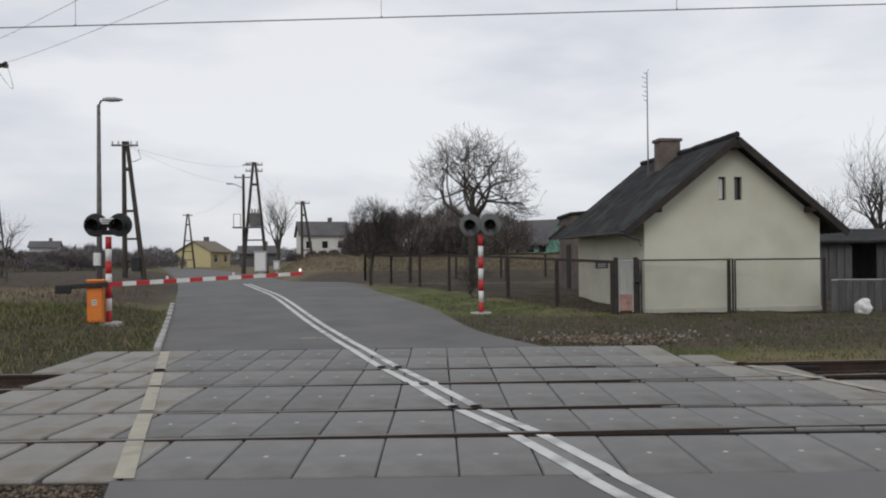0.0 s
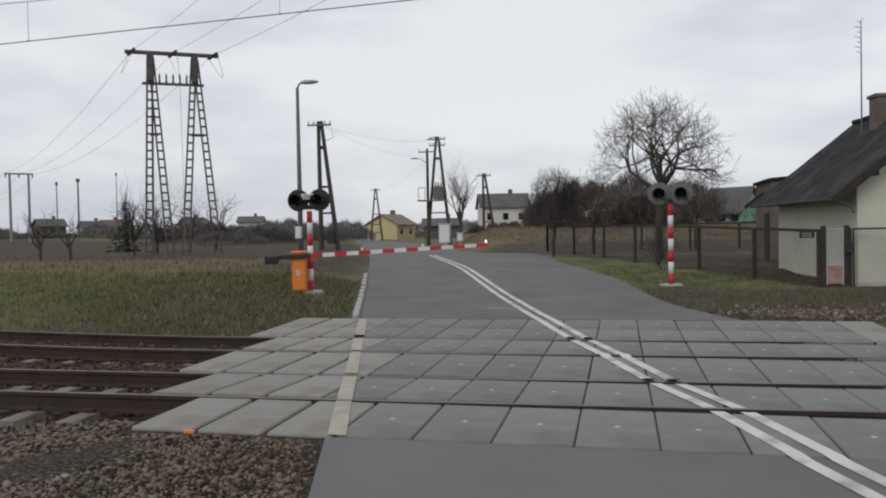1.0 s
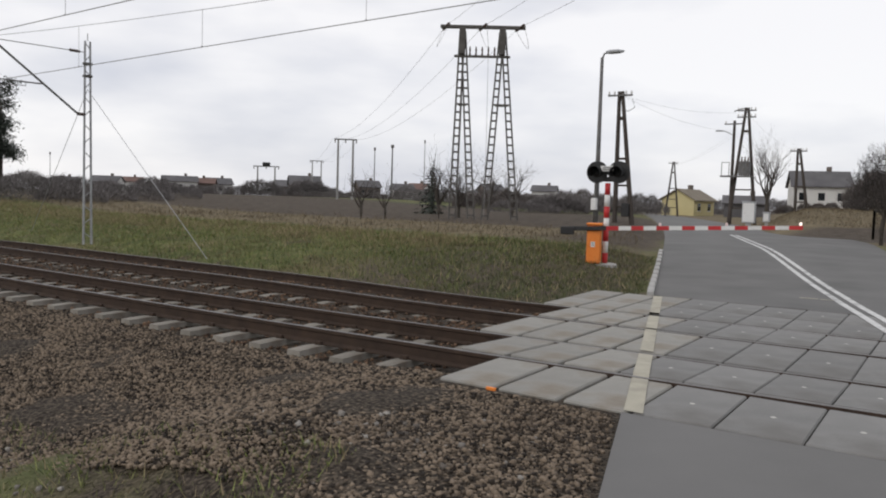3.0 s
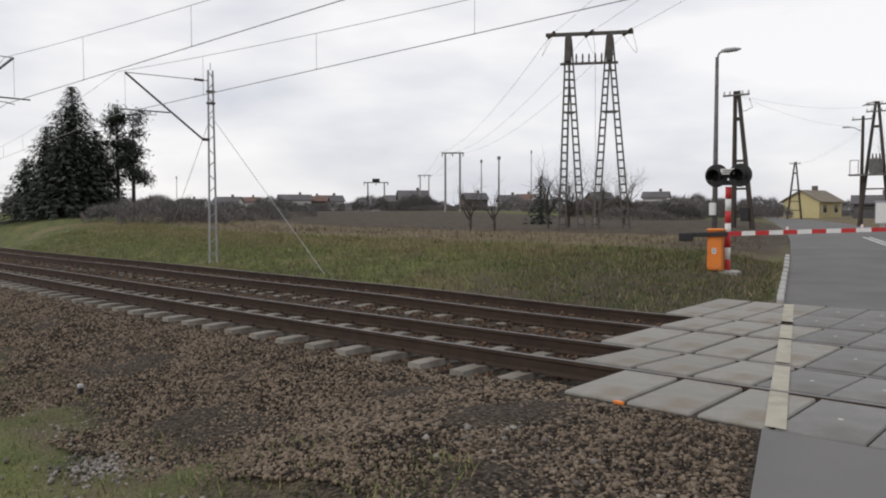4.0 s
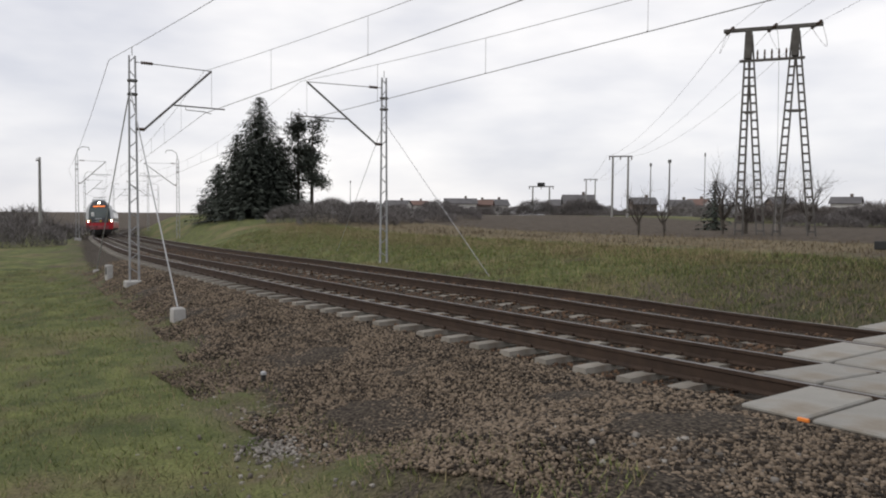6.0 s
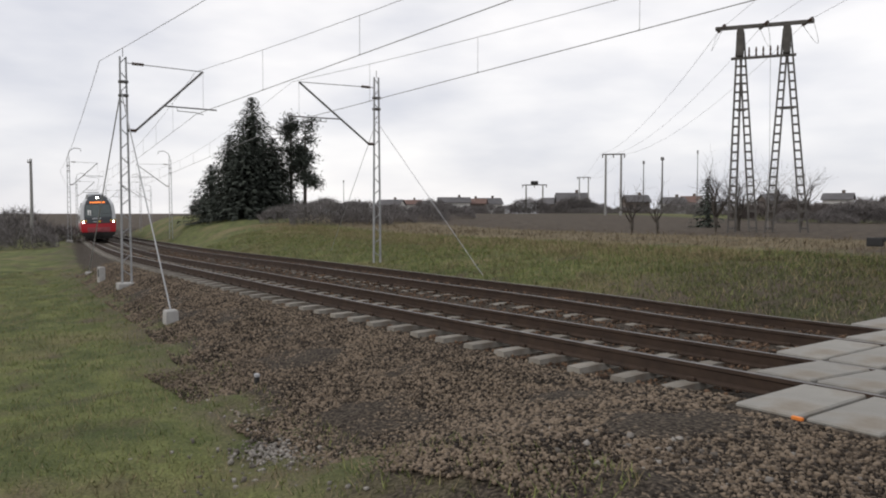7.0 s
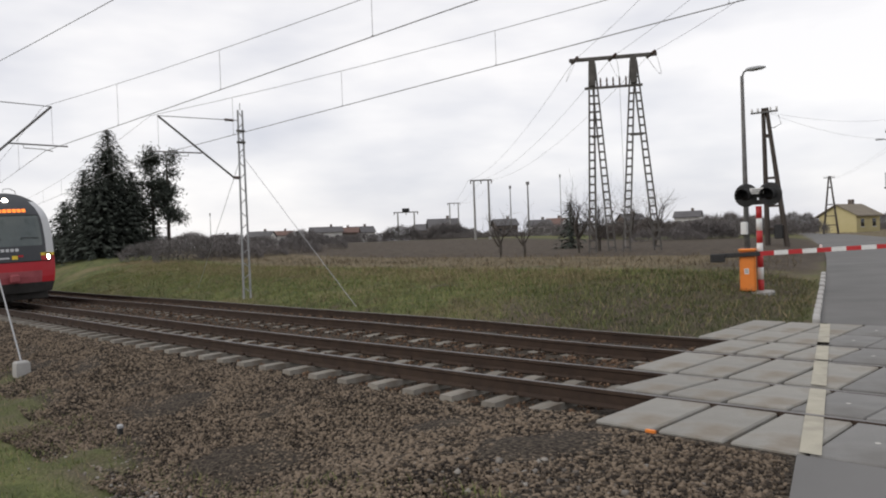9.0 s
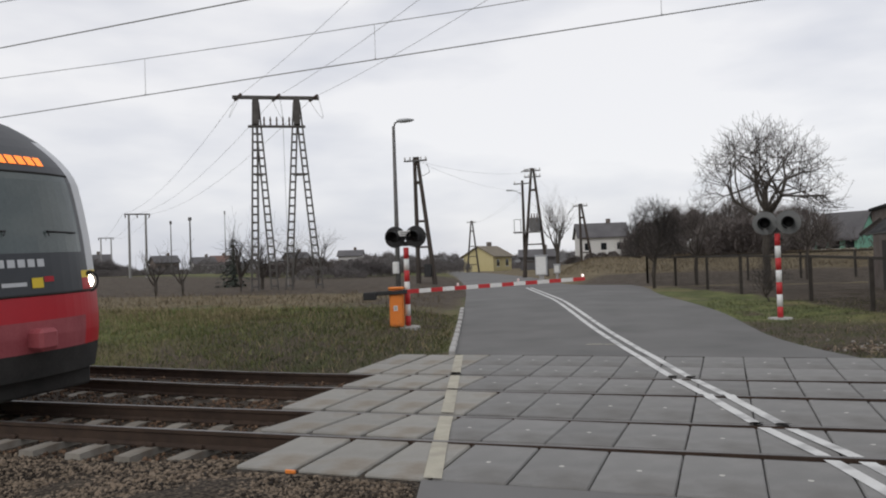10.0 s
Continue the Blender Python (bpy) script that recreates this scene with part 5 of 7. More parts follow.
# ---- the train ----
M_TGREY = mat("train_graphite", (0.040, 0.044, 0.050), (0.050, 0.054, 0.060), 1.5, 0.4, 0.0, 30, spec=0.4)
M_TSILVER = mat("train_silver", (0.52, 0.53, 0.54), (0.58, 0.59, 0.60), 1.5, 0.4, 0.0, 30)
M_TRED = mat("train_red", (0.40, 0.012, 0.022), (0.46, 0.018, 0.028), 1.5, 0.35, 0.0, 30)
M_TREDDARK = mat("train_coupler_cover", (0.26, 0.05, 0.06), (0.36, 0.09, 0.10), 3, 0.6, 0.2, 30)
M_TYELLOW = mat("train_yellow", (0.70, 0.50, 0.03), (0.76, 0.56, 0.05), 1.5, 0.4, 0.0, 30)
# the lighter greenish tone paints reflections into the glass
M_TGLASS = mat("train_glass_sheen", (0.060, 0.078, 0.076), (0.095, 0.118, 0.112), 1.0, 0.08, 0.0, 20, spec=0.7)
M_TUNDER = mat("train_underframe", (0.015, 0.014, 0.013), (0.035, 0.032, 0.030), 3, 0.85, 0.2, 30)
M_HEADLIGHT = glow("headlight", (1.0, 0.93, 0.82), 14.0)
M_DISPLAY = glow("display_amber", (1.0, 0.24, 0.03), 1.3)
ROWS_Z = [0.42, 0.62, 0.75, 0.95, 1.15, 1.35, 1.48, 1.56, 1.66, 1.76, 1.90, 2.02, 2.25, 2.5, 2.75, 2.98, 3.08, 3.20, 3.32, 3.45, 3.58, 3.70, 3.80, 3.88, 3.92]
COLS_U = [-1.0, -0.965, -0.92, -0.86, -0.80, -0.72, -0.66, -0.60, -0.48, -0.36, -0.24, -0.12, 0.0, 0.12, 0.24, 0.36, 0.48, 0.60, 0.66, 0.72, 0.80, 0.86, 0.92, 0.965, 1.0]


def half_width(z):
    return float(np.interp(z, [0.42, 0.75, 1.1, 2.3, 2.9, 3.3, 3.6, 3.8, 3.9, 3.92], [1.24, 1.36, 1.42, 1.42, 1.36, 1.20, 0.95, 0.62, 0.30, 0.12]))


def nose_x(y, z):
    up = max(z - 1.0, 0)
    return -(0.06 * up + 0.05 * up * up + 0.9 * max(z - 3.0, 0) ** 1.5 + 0.10 * max(1.0 - z, 0)) - 0.42 * abs(y / 1.42) ** 2.6


def front_part(u, z):
    a = abs(u)
    if z < 0.75:
        return "skirt"
    if z < 1.48 or (z < 1.66 and a > 0.66):
        return "headlight_housing" if a > 0.86 and z > 1.56 else "coupler_cover" if a < 0.66 and z < 1.15 else "lower_panel"
    if z < 1.76 and a > 0.66:
        return "corner_stripe"
    if 2.02 < z < 3.08 and a < 0.72:
        return "windscreen"
    if a < 0.80 or z > 3.58:
        return "front_mask"
    return "side_pillar"


def side_part(k, z):
    door = k % 9 in (3, 4)
    if z < 0.75:
        return "skirt"
    if z < 1.56:
        return "door" if door else "lower_side"
    if z < 1.76:
        return "door" if door else "waist"
    if z < 2.98:
        return "side_window" if not door and k % 9 not in (2, 5) else "door" if door else "upper_side"
    return "upper_side" if z < 3.45 else "roof"


TRAIN_LOOK = {"skirt": (M_TUNDER, "black skirt"), "lower_panel": (M_TRED, "red lower front"), "headlight_housing": (M_TRED, ""), "coupler_cover": (M_TREDDARK, "dull pinkish-red coupler cover"), "corner_stripe": (M_TYELLOW, "yellow corner stripe"),
              "front_mask": (M_TGREY, "graphite front mask"), "windscreen": (M_TGLASS, "dark wide windscreen"), "side_pillar": (M_TSILVER, "silver-grey corner pillar"), "lower_side": (M_TRED, "red lower side"), "door": (M_TSILVER, "silver-grey sliding door"),
              "waist": (M_TSILVER, "silver waist band"), "side_window": (M_TGLASS, "tinted window band"), "upper_side": (M_TGREY, ""), "roof": (M_TSILVER, "grey roof")}


PAIRED = ("side_pillar", "lower_side", "waist", "upper_side", "corner_stripe")


def train_car(length, nosed, label):
    t = thing("train_car", label, "train", group="train cars")
    groups = {}
    n = 54

    def put(key, quad):
        groups.setdefault(key, MB()).add(quad, [tuple(range(len(quad)))])

    for i, (z0, z1) in enumerate(zip(ROWS_Z[:-1], ROWS_Z[1:])):
        zc = (z0 + z1) / 2
        w0, w1 = half_width(z0), half_width(z1)
        for u0, u1 in zip(COLS_U[:-1], COLS_U[1:]):
            q = []
            for u, z, w in ((u0, z0, w0), (u1, z0, w0), (u1, z1, w1), (u0, z1, w1)):
                y = -u * w
                q.append((nose_x(y, z) if nosed else 0.0, y, z))
            key = front_part((u0 + u1) / 2, zc) if nosed else "gangway_end"
            put((key, 1 if u0 < 0 else -1) if key in ("side_pillar", "corner_stripe", "headlight_housing") else key, q)
            put("gangway_end", [(-length, -u * w, z) for u, z, w in ((u1, z0, w0), (u0, z0, w0), (u0, z1, w1), (u1, z1, w1))])
        for s in (-1, 1):
            for k in range(n):
                xs = []
                for e in (k, k + 1):
                    for z, w in ((z0, w0), (z1, w1)):
                        a = nose_x(s * w, z) if nosed else 0.0
                        xs.append(a + (-length - a) * e / n)
                q = [(xs[0], s * w0, z0), (xs[2], s * w0, z0), (xs[3], s * w1, z1), (xs[1], s * w1, z1)]
                key = side_part(k, zc)
                if nosed and k < 3 and 1.66 < zc < 3.45:
                    key = "side_pillar" if k < 2 else "upper_side"
                put((key, s, (k + 4) // 9) if key in ("lower_side", "waist", "door") else (key, s) if key in PAIRED else key, q if s < 0 else list(reversed(q)))
    for key, mb in groups.items():
        key = key[0] if isinstance(key, tuple) else key
        m, lab = TRAIN_LOOK.get(key, (M_TUNDER, ""))
        part(key, mb, m, t, lab, key not in ("door", "gangway_end"))
    part("underframe", MB().box((-length / 2, 0, 0.58), (length - 1.6, 2.3, 0.35), 0.03), M_TUNDER, t)
    part("roof_closure", MB().box((-length / 2 - 1.0, 0, 3.90), (length - 3.2, 0.34, 0.06), 0.02), M_TSILVER, t)
    part("roof_unit", MB().box((-length * 0.42, 0, 4.03), (3.6, 1.5, 0.30), 0.10), M_TSILVER, t, "grey roof unit")
    part("roof_unit", MB().box((-length * 0.75, 0, 4.03), (2.6, 1.4, 0.28), 0.10), M_TSILVER, t, "grey roof unit")
    for xb in (-3.2, -length + 2.6):
        b = part("bogie", MB().box((xb, 0, 0.48), (3.0, 2.0, 0.22), 0.04), M_TUNDER, t)
        for dx in (-1.15, 1.15):
            for s in (-1, 1):
                part("wheel", MB().lathe([(0, -0.06), (0.40, -0.06), (0.42, -0.03), (0.40, 0.06), (0, 0.06)], (xb + dx, s * 0.75, 0.42), 22, Matrix.Rotation(radians(90), 3, "X")), M_RAIL_SIDE, b)
    if nosed:
        for s in (-1, 1):
            y, z = s * 1.16, 1.60
            x = nose_x(y, z)
            hl = part("headlight", MB().lathe([(0, 0), (0.105, 0), (0.09, 0.035), (0, 0.05)], (x - 0.05, y, z), 16, Matrix.Rotation(radians(90), 3, "Y")), M_HEADLIGHT, t, "lit headlight")
            part("headlight_bezel", MB().sweep([[Vector((x + dx, y + r * math.cos(a), z + r * math.sin(a))) for r, dx in ((0.155, -0.06), (0.15, 0.03), (0.105, 0.03), (0.105, -0.06))] for a in [2 * math.pi * k / 18 for k in range(19)]], caps=False), M_TUNDER, hl)
            part("wiper", MB().path([(nose_x(s * 0.35, 2.24) + 0.03, s * 0.35, 2.24), (nose_x(s * 0.1, 2.30) + 0.03, s * 0.62 - s * 0.3, 2.30), (nose_x(s * 0.9, 2.28) + 0.03, s * 0.9, 2.28)], 0.012, 4), M_BLACK, t)
        part("headlight", MB().lathe([(0, 0), (0.10, 0), (0.09, 0.03), (0, 0.045)], (nose_x(0, 3.62) - 0.0, 0, 3.62), 16, Matrix.Rotation(radians(72), 3, "Y")), M_HEADLIGHT, t, "lit top headlight")
        d = MB()
        for y0, y1 in ((-0.62, 0.62),):
            for k in range(8):
                a, b = y0 + (y1 - y0) * k / 8, y0 + (y1 - y0) * (k + 0.78) / 8
                d.add([(nose_x(y, z) + 0.012, y, z) for y, z in ((a, 3.19), (b, 3.19), (b, 3.31), (a, 3.31))], [(0, 1, 2, 3)])
        part("destination_display", d, M_DISPLAY, t, "amber destination display of plain bars")

        def decal(nm, y0, y1, z0, z1, m, lab):
            part(nm, MB().add([(nose_x(y, z) + 0.012, y, z) for y, z in ((y0, z0), (y1, z0), (y1, z1), (y0, z1))], [(0, 1, 2, 3)]), m, t, lab)

        for k in range(5):
            decal("number_bar", -0.50 + 0.15 * k, -0.39 + 0.15 * k, 1.84, 1.94, M_TSILVER, "pale bar in place of lettering")
        decal("badge", -0.02, 0.16, 1.57, 1.70, M_TYELLOW, "small yellow badge")
        decal("badge", 0.18, 0.34, 1.64, 1.71, M_TRED, "small red badge")
        decal("name_bar", -0.46, -0.10, 1.60, 1.65, M_TSILVER, "pale bar in place of lettering")
        part("cab_paper", MB().add([(nose_x(y, z) + 0.006, y, z) for y, z in ((-0.86, 2.20), (-0.55, 2.16), (-0.57, 2.58), (-0.84, 2.62))], [(0, 1, 2, 3)]), M_WHITE, t, "white sheet behind the windscreen")
        part("panel_seam", MB().path([(nose_x(y, 1.48) + 0.004, y, 1.48) for y in [-1.2 + 0.2 * k for k in range(13)]], 0.018, 5), M_TUNDER, t, "dark seam under the mask")
        part("mask_edge", MB().path([(nose_x(y, 3.08) + 0.004, y, 3.08) for y in [-1.0 + 0.2 * k for k in range(11)]], 0.016, 5), M_TUNDER, t, "dark rubber over the windscreen")
        part("coupler", MB().box((0.08, 0, 0.92), (0.34, 0.30, 0.28), 0.05), M_TREDDARK, t)
        part("plough", MB().box((-0.35, 0, 0.32), (0.12, 2.2, 0.30), 0.03), M_TUNDER, t)
    else:
        part("bellows", MB().box((0.25, 0, 2.1), (0.5, 2.3, 3.0), 0.1), M_TUNDER, t, "black folding bellows")
    return t


CARS = [(train_car(17.6, True, "leading car of a red and graphite electric train, headlights lit"), 0.0, 15.1),
        (train_car(16.4, False, "middle car of the red, graphite and silver electric train"), 15.6, 14.1)]
CARS.append((copy_thing(CARS[1][0], Matrix()), 30.2, 14.1))
tagged(CARS[2][0], "rear car of the red, graphite and silver electric train")


def pantograph():
    mid = CARS[1][0]
    p = part("pantograph", MB().path([(-4.0, 0, 4.18), (-2.6, 0, 4.45), (-4.1, 0, 4.78)], 0.03), M_STEELGREY, mid, "raised pantograph")
    part("collector_head", MB().tube((-4.1, -0.8, 4.80), (-4.1, 0.8, 4.80), 0.03), M_STEELGREY, p)


pantograph()


# ---- trees and shrubs ----
def limb(out, p, d, length, r, level, rng, up=0.12, kids=(5, 5, 4, 3), wiggle=0.18):
    """One branch with its side branches; thick ones go to out[0], twigs to out[1]."""
    n = 5 if level < 2 else 3
    pts, rad = [p.copy()], [r]
    q, dd = p.copy(), d.copy()
    for i in range(n):
        dd = (dd + Vector((rng.uniform(-1, 1), rng.uniform(-1, 1), rng.uniform(-1, 1))) * wiggle + Vector((0, 0, up))).normalized()
        q = q + dd * (length / n)
        pts.append(q.copy())
        rad.append(max(r * (1 - 0.82 * (i + 1) / n), 0.0035))
    out[0 if level < 2 else 1].path(pts, rad, 7 if level == 0 else 4 if level == 1 else 3)
    if level >= len(kids):
        return
    for k in range(kids[level]):
        u = rng.uniform(0.30, 1.0) if level else rng.uniform(0.42, 1.0)
        i = min(int(u * n), n - 1)
        o = pts[i].lerp(pts[i + 1], u * n - i)
        ax = (pts[i + 1] - pts[i]).normalized()
        side = ax.orthogonal().normalized()
        side.rotate(Matrix.Rotation(rng.uniform(0, 2 * math.pi), 3, ax))
        ang = radians(rng.uniform(32, 68))
        nd = (ax * math.cos(ang) + side * math.sin(ang)).normalized()
        limb(out, o, nd, length * rng.uniform(0.48, 0.78), max(rad[i] * 0.62, 0.004), level + 1, rng, up, kids, wiggle)


def bare_tree(name, at, trunk, length, r, seed, label, kids=(6, 6, 5, 4), up=0.10, stems=5, lean=0.9, group="bare trees", twig=None):
    """A leafless tree: a short trunk that forks into stems."""
    rng = random.Random(seed)
    t = thing(name, label, "tree" if trunk > 0.6 else "shrub", at, 0, group)
    out = [MB(), MB()]
    top = Vector((rng.uniform(-0.1, 0.1), rng.uniform(-0.1, 0.1), trunk))
    out[0].path([Vector((0, 0, -0.3)), Vector((0.02, 0, trunk * 0.5)), top], [r * 1.25, r, r * 0.9], 9)
    for k in range(stems):
        a = 2 * math.pi * (k + rng.uniform(-0.3, 0.3)) / stems
        tilt = rng.uniform(0.25, 1.0) * lean
        d = Vector((math.cos(a) * tilt, math.sin(a) * tilt, 1.0)).normalized()
        limb(out, top - Vector((0, 0, rng.uniform(0, trunk * 0.3))), d, length * rng.uniform(0.75, 1.1), r * rng.uniform(0.5, 0.75), 1, rng, up, kids)
    part("trunk", out[0], M_BARK, t)
    part("crown", out[1], twig or M_TWIG, t, "crown of bare twigs")
    return t


def around(bearing, dist):
    """A place by compass: degrees to the left of +y, and metres, from the road's mouth."""
    a = radians(bearing * 0.989 if bearing > 0 else bearing)
    return 1.9 - dist * math.sin(a), -6.7 + dist * math.cos(a)


def planted(fn, bearing, dist, *args, **kw):
    x, y = around(bearing, dist)
    return fn(*args[:1], (x, y, gz(x, y)), *args[1:], **kw)


def fan_tree(name, at, fork, crown, r, seed, label, counts=(7, 5, 5, 5), spread=(0.50, 0.34, 0.24), low=-0.05, twig=None, group="bare trees"):
    """A leafless tree whose limbs part again and again to fill a rounded crown. crown: half width, height over the fork."""
    rng = random.Random(seed)
    t = thing(name, label, "tree", at, 0, group)
    wood, fine = MB(), MB()
    top = Vector((0.05, 0.0, fork))
    wood.path([Vector((0, 0, -0.3)), Vector((-0.04, 0.02, fork * 0.5)), top], [r * 1.3, r, r * 0.85], 9)
    W, H = crown

    def reach(d, u):
        return Vector((d.x * W * u, d.y * W * u, fork + max(d.z, low) * H * u))

    def grow(p, d, level, rad):
        u = (0.40, 0.66, 0.85, 1.0)[level] * rng.uniform(0.78, 1.12)
        q = reach(d, u)
        mid = p.lerp(q, 0.5) + Vector((rng.uniform(-1, 1), rng.uniform(-1, 1), rng.uniform(-0.9, 0.3))) * (q - p).length * 0.07
        (wood if level < 2 else fine).path([p, mid, q], [rad, rad * 0.78, rad * 0.55], (6, 5, 4, 3)[level])
        if level == 3:
            for k in range(2):
                e = mid.lerp(q, rng.uniform(0, 0.8))
                fine.path([e, e + (d * 0.6 + Vector((rng.uniform(-1, 1), rng.uniform(-1, 1), rng.uniform(-0.2, 1)))).normalized() * rng.uniform(0.15, 0.4) * W / 3.3], [0.005, 0.003], 3)
            return
        s = spread[level]
        for k in range(counts[level + 1]):
            nd = (d + Vector((rng.gauss(0, s), rng.gauss(0, s), rng.gauss(0, s)))).normalized()
            nd.z = max(nd.z, low)
            grow(q if k < 2 else mid.lerp(q, rng.uniform(0.2, 1.0)), nd.normalized(), level + 1, max(rad * 0.46, 0.004))

    for k in range(counts[0]):
        a = 2 * math.pi * (k + rng.uniform(-0.3, 0.3)) / counts[0]
        up = rng.uniform(0.25, 1.5)
        grow(top - Vector((0, 0, rng.uniform(0, 0.15 * fork))), Vector((math.cos(a), math.sin(a), up)).normalized(), 0, r * rng.uniform(0.45, 0.62))
    part("trunk", wood, M_BARK, t)
    part("crown", fine, twig or M_TWIG, t, "crown of bare twigs")
    return t


planted(fan_tree, -3.0, 34, "bare_tree", 3.3, (3.0, 3.6), 0.17, 5, "spreading bare walnut tree behind the garden fence", (8, 4, 4, 5), (0.36, 0.27, 0.22))
planted(fan_tree, 1.7, 41, "bare_tree", 1.6, (1.9, 2.9), 0.09, 25, "slim bare tree among the garden bushes", (6, 4, 4, 4), (0.36, 0.27, 0.22))
planted(fan_tree, -5.4, 44, "bare_tree", 1.8, (1.9, 2.7), 0.09, 26, "slim bare tree among the garden bushes", (6, 4, 4, 4), (0.36, 0.27, 0.22))
planted(fan_tree, 4.6, 38, "bare_tree", 1.3, (1.55, 3.0), 0.10, 8, "dense low bare fruit tree by the garden fence", (7, 6, 5, 5), (0.42, 0.34, 0.3), 0.1, M_TWIGDARK)
planted(bare_tree, -30.2, 40, "bare_tree", 1.8, 2.9, 0.18, 9, "tall bare tree behind the shed", (6, 5, 4, 3), 0.2, 6, 0.8)
planted(bare_tree, -27.3, 50, "bare_tree", 1.4, 2.2, 0.16, 10, "bare tree behind the house", (6, 5, 4, 3), 0.2, 6, 0.8)
planted(bare_tree, 11.6, 105, "bare_tree", 2.4, 5.2, 0.24, 11, "tall slender bare birch by the road", (6, 5, 4, 3), 0.35, 6, 0.55)
planted(bare_tree, 40.7, 41, "orchard_tree", 0.8, 1.35, 0.09, 12, "gnarled bare orchard tree in dry grass", (5, 4, 3), 0.15, 5, 1.0, "orchard trees")
planted(bare_tree, 38.9, 42, "orchard_tree", 0.8, 1.25, 0.08, 13, "gnarled bare orchard tree in dry grass", (5, 4, 3), 0.15, 5, 1.0, "orchard trees")
planted(bare_tree, 34.9, 46, "orchard_tree", 0.9, 2.1, 0.10, 14, "bushy bare orchard tree near the pylon", (6, 5, 4), 0.15, 6, 1.0, "orchard trees", M_TWIGDARK)
planted(bare_tree, 33.4, 48, "orchard_tree", 0.9, 2.3, 0.10, 15, "bushy bare orchard tree near the pylon", (6, 5, 4), 0.15, 6, 1.0, "orchard trees", M_TWIGDARK)
planted(bare_tree, 31.2, 52, "orchard_tree", 0.8, 2.3, 0.10, 16, "bushy bare orchard tree near the pylon", (6, 5, 4), 0.15, 6, 1.0, "orchard trees", M_TWIGDARK)
planted(bare_tree, 29.4, 56, "orchard_tree", 0.8, 2.3, 0.10, 17, "bushy bare orchard tree near the pylon", (6, 5, 4), 0.15, 6, 1.0, "orchard trees", M_TWIGDARK)
planted(bare_tree, -3.0, 27, "shrub", 0.2, 0.80, 0.03, 18, "low dark shrub by the garden fence", (7, 5, 4), 0.1, 12, 1.3, "shrubs", M_TWIGDARK)


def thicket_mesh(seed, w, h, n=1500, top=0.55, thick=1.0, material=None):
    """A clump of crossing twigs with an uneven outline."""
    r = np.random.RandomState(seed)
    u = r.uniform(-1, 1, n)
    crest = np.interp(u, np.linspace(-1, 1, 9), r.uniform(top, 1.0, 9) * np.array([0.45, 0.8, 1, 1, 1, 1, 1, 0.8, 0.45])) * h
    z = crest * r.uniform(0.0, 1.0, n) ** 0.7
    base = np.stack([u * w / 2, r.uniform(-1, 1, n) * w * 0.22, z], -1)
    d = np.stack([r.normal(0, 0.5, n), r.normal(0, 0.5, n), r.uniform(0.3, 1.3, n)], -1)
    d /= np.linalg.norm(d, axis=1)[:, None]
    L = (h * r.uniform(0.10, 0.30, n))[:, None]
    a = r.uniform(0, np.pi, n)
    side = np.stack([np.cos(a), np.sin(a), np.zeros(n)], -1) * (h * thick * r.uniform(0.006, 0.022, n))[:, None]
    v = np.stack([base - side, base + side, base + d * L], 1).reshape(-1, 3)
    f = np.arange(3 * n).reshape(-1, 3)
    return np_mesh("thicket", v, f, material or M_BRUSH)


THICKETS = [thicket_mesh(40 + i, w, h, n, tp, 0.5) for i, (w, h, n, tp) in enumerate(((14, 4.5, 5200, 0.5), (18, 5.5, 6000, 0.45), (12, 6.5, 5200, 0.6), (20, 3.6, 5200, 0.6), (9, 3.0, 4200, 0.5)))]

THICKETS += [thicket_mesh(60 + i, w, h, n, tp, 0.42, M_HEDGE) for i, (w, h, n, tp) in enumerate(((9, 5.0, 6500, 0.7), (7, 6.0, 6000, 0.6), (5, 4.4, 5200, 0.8)))]


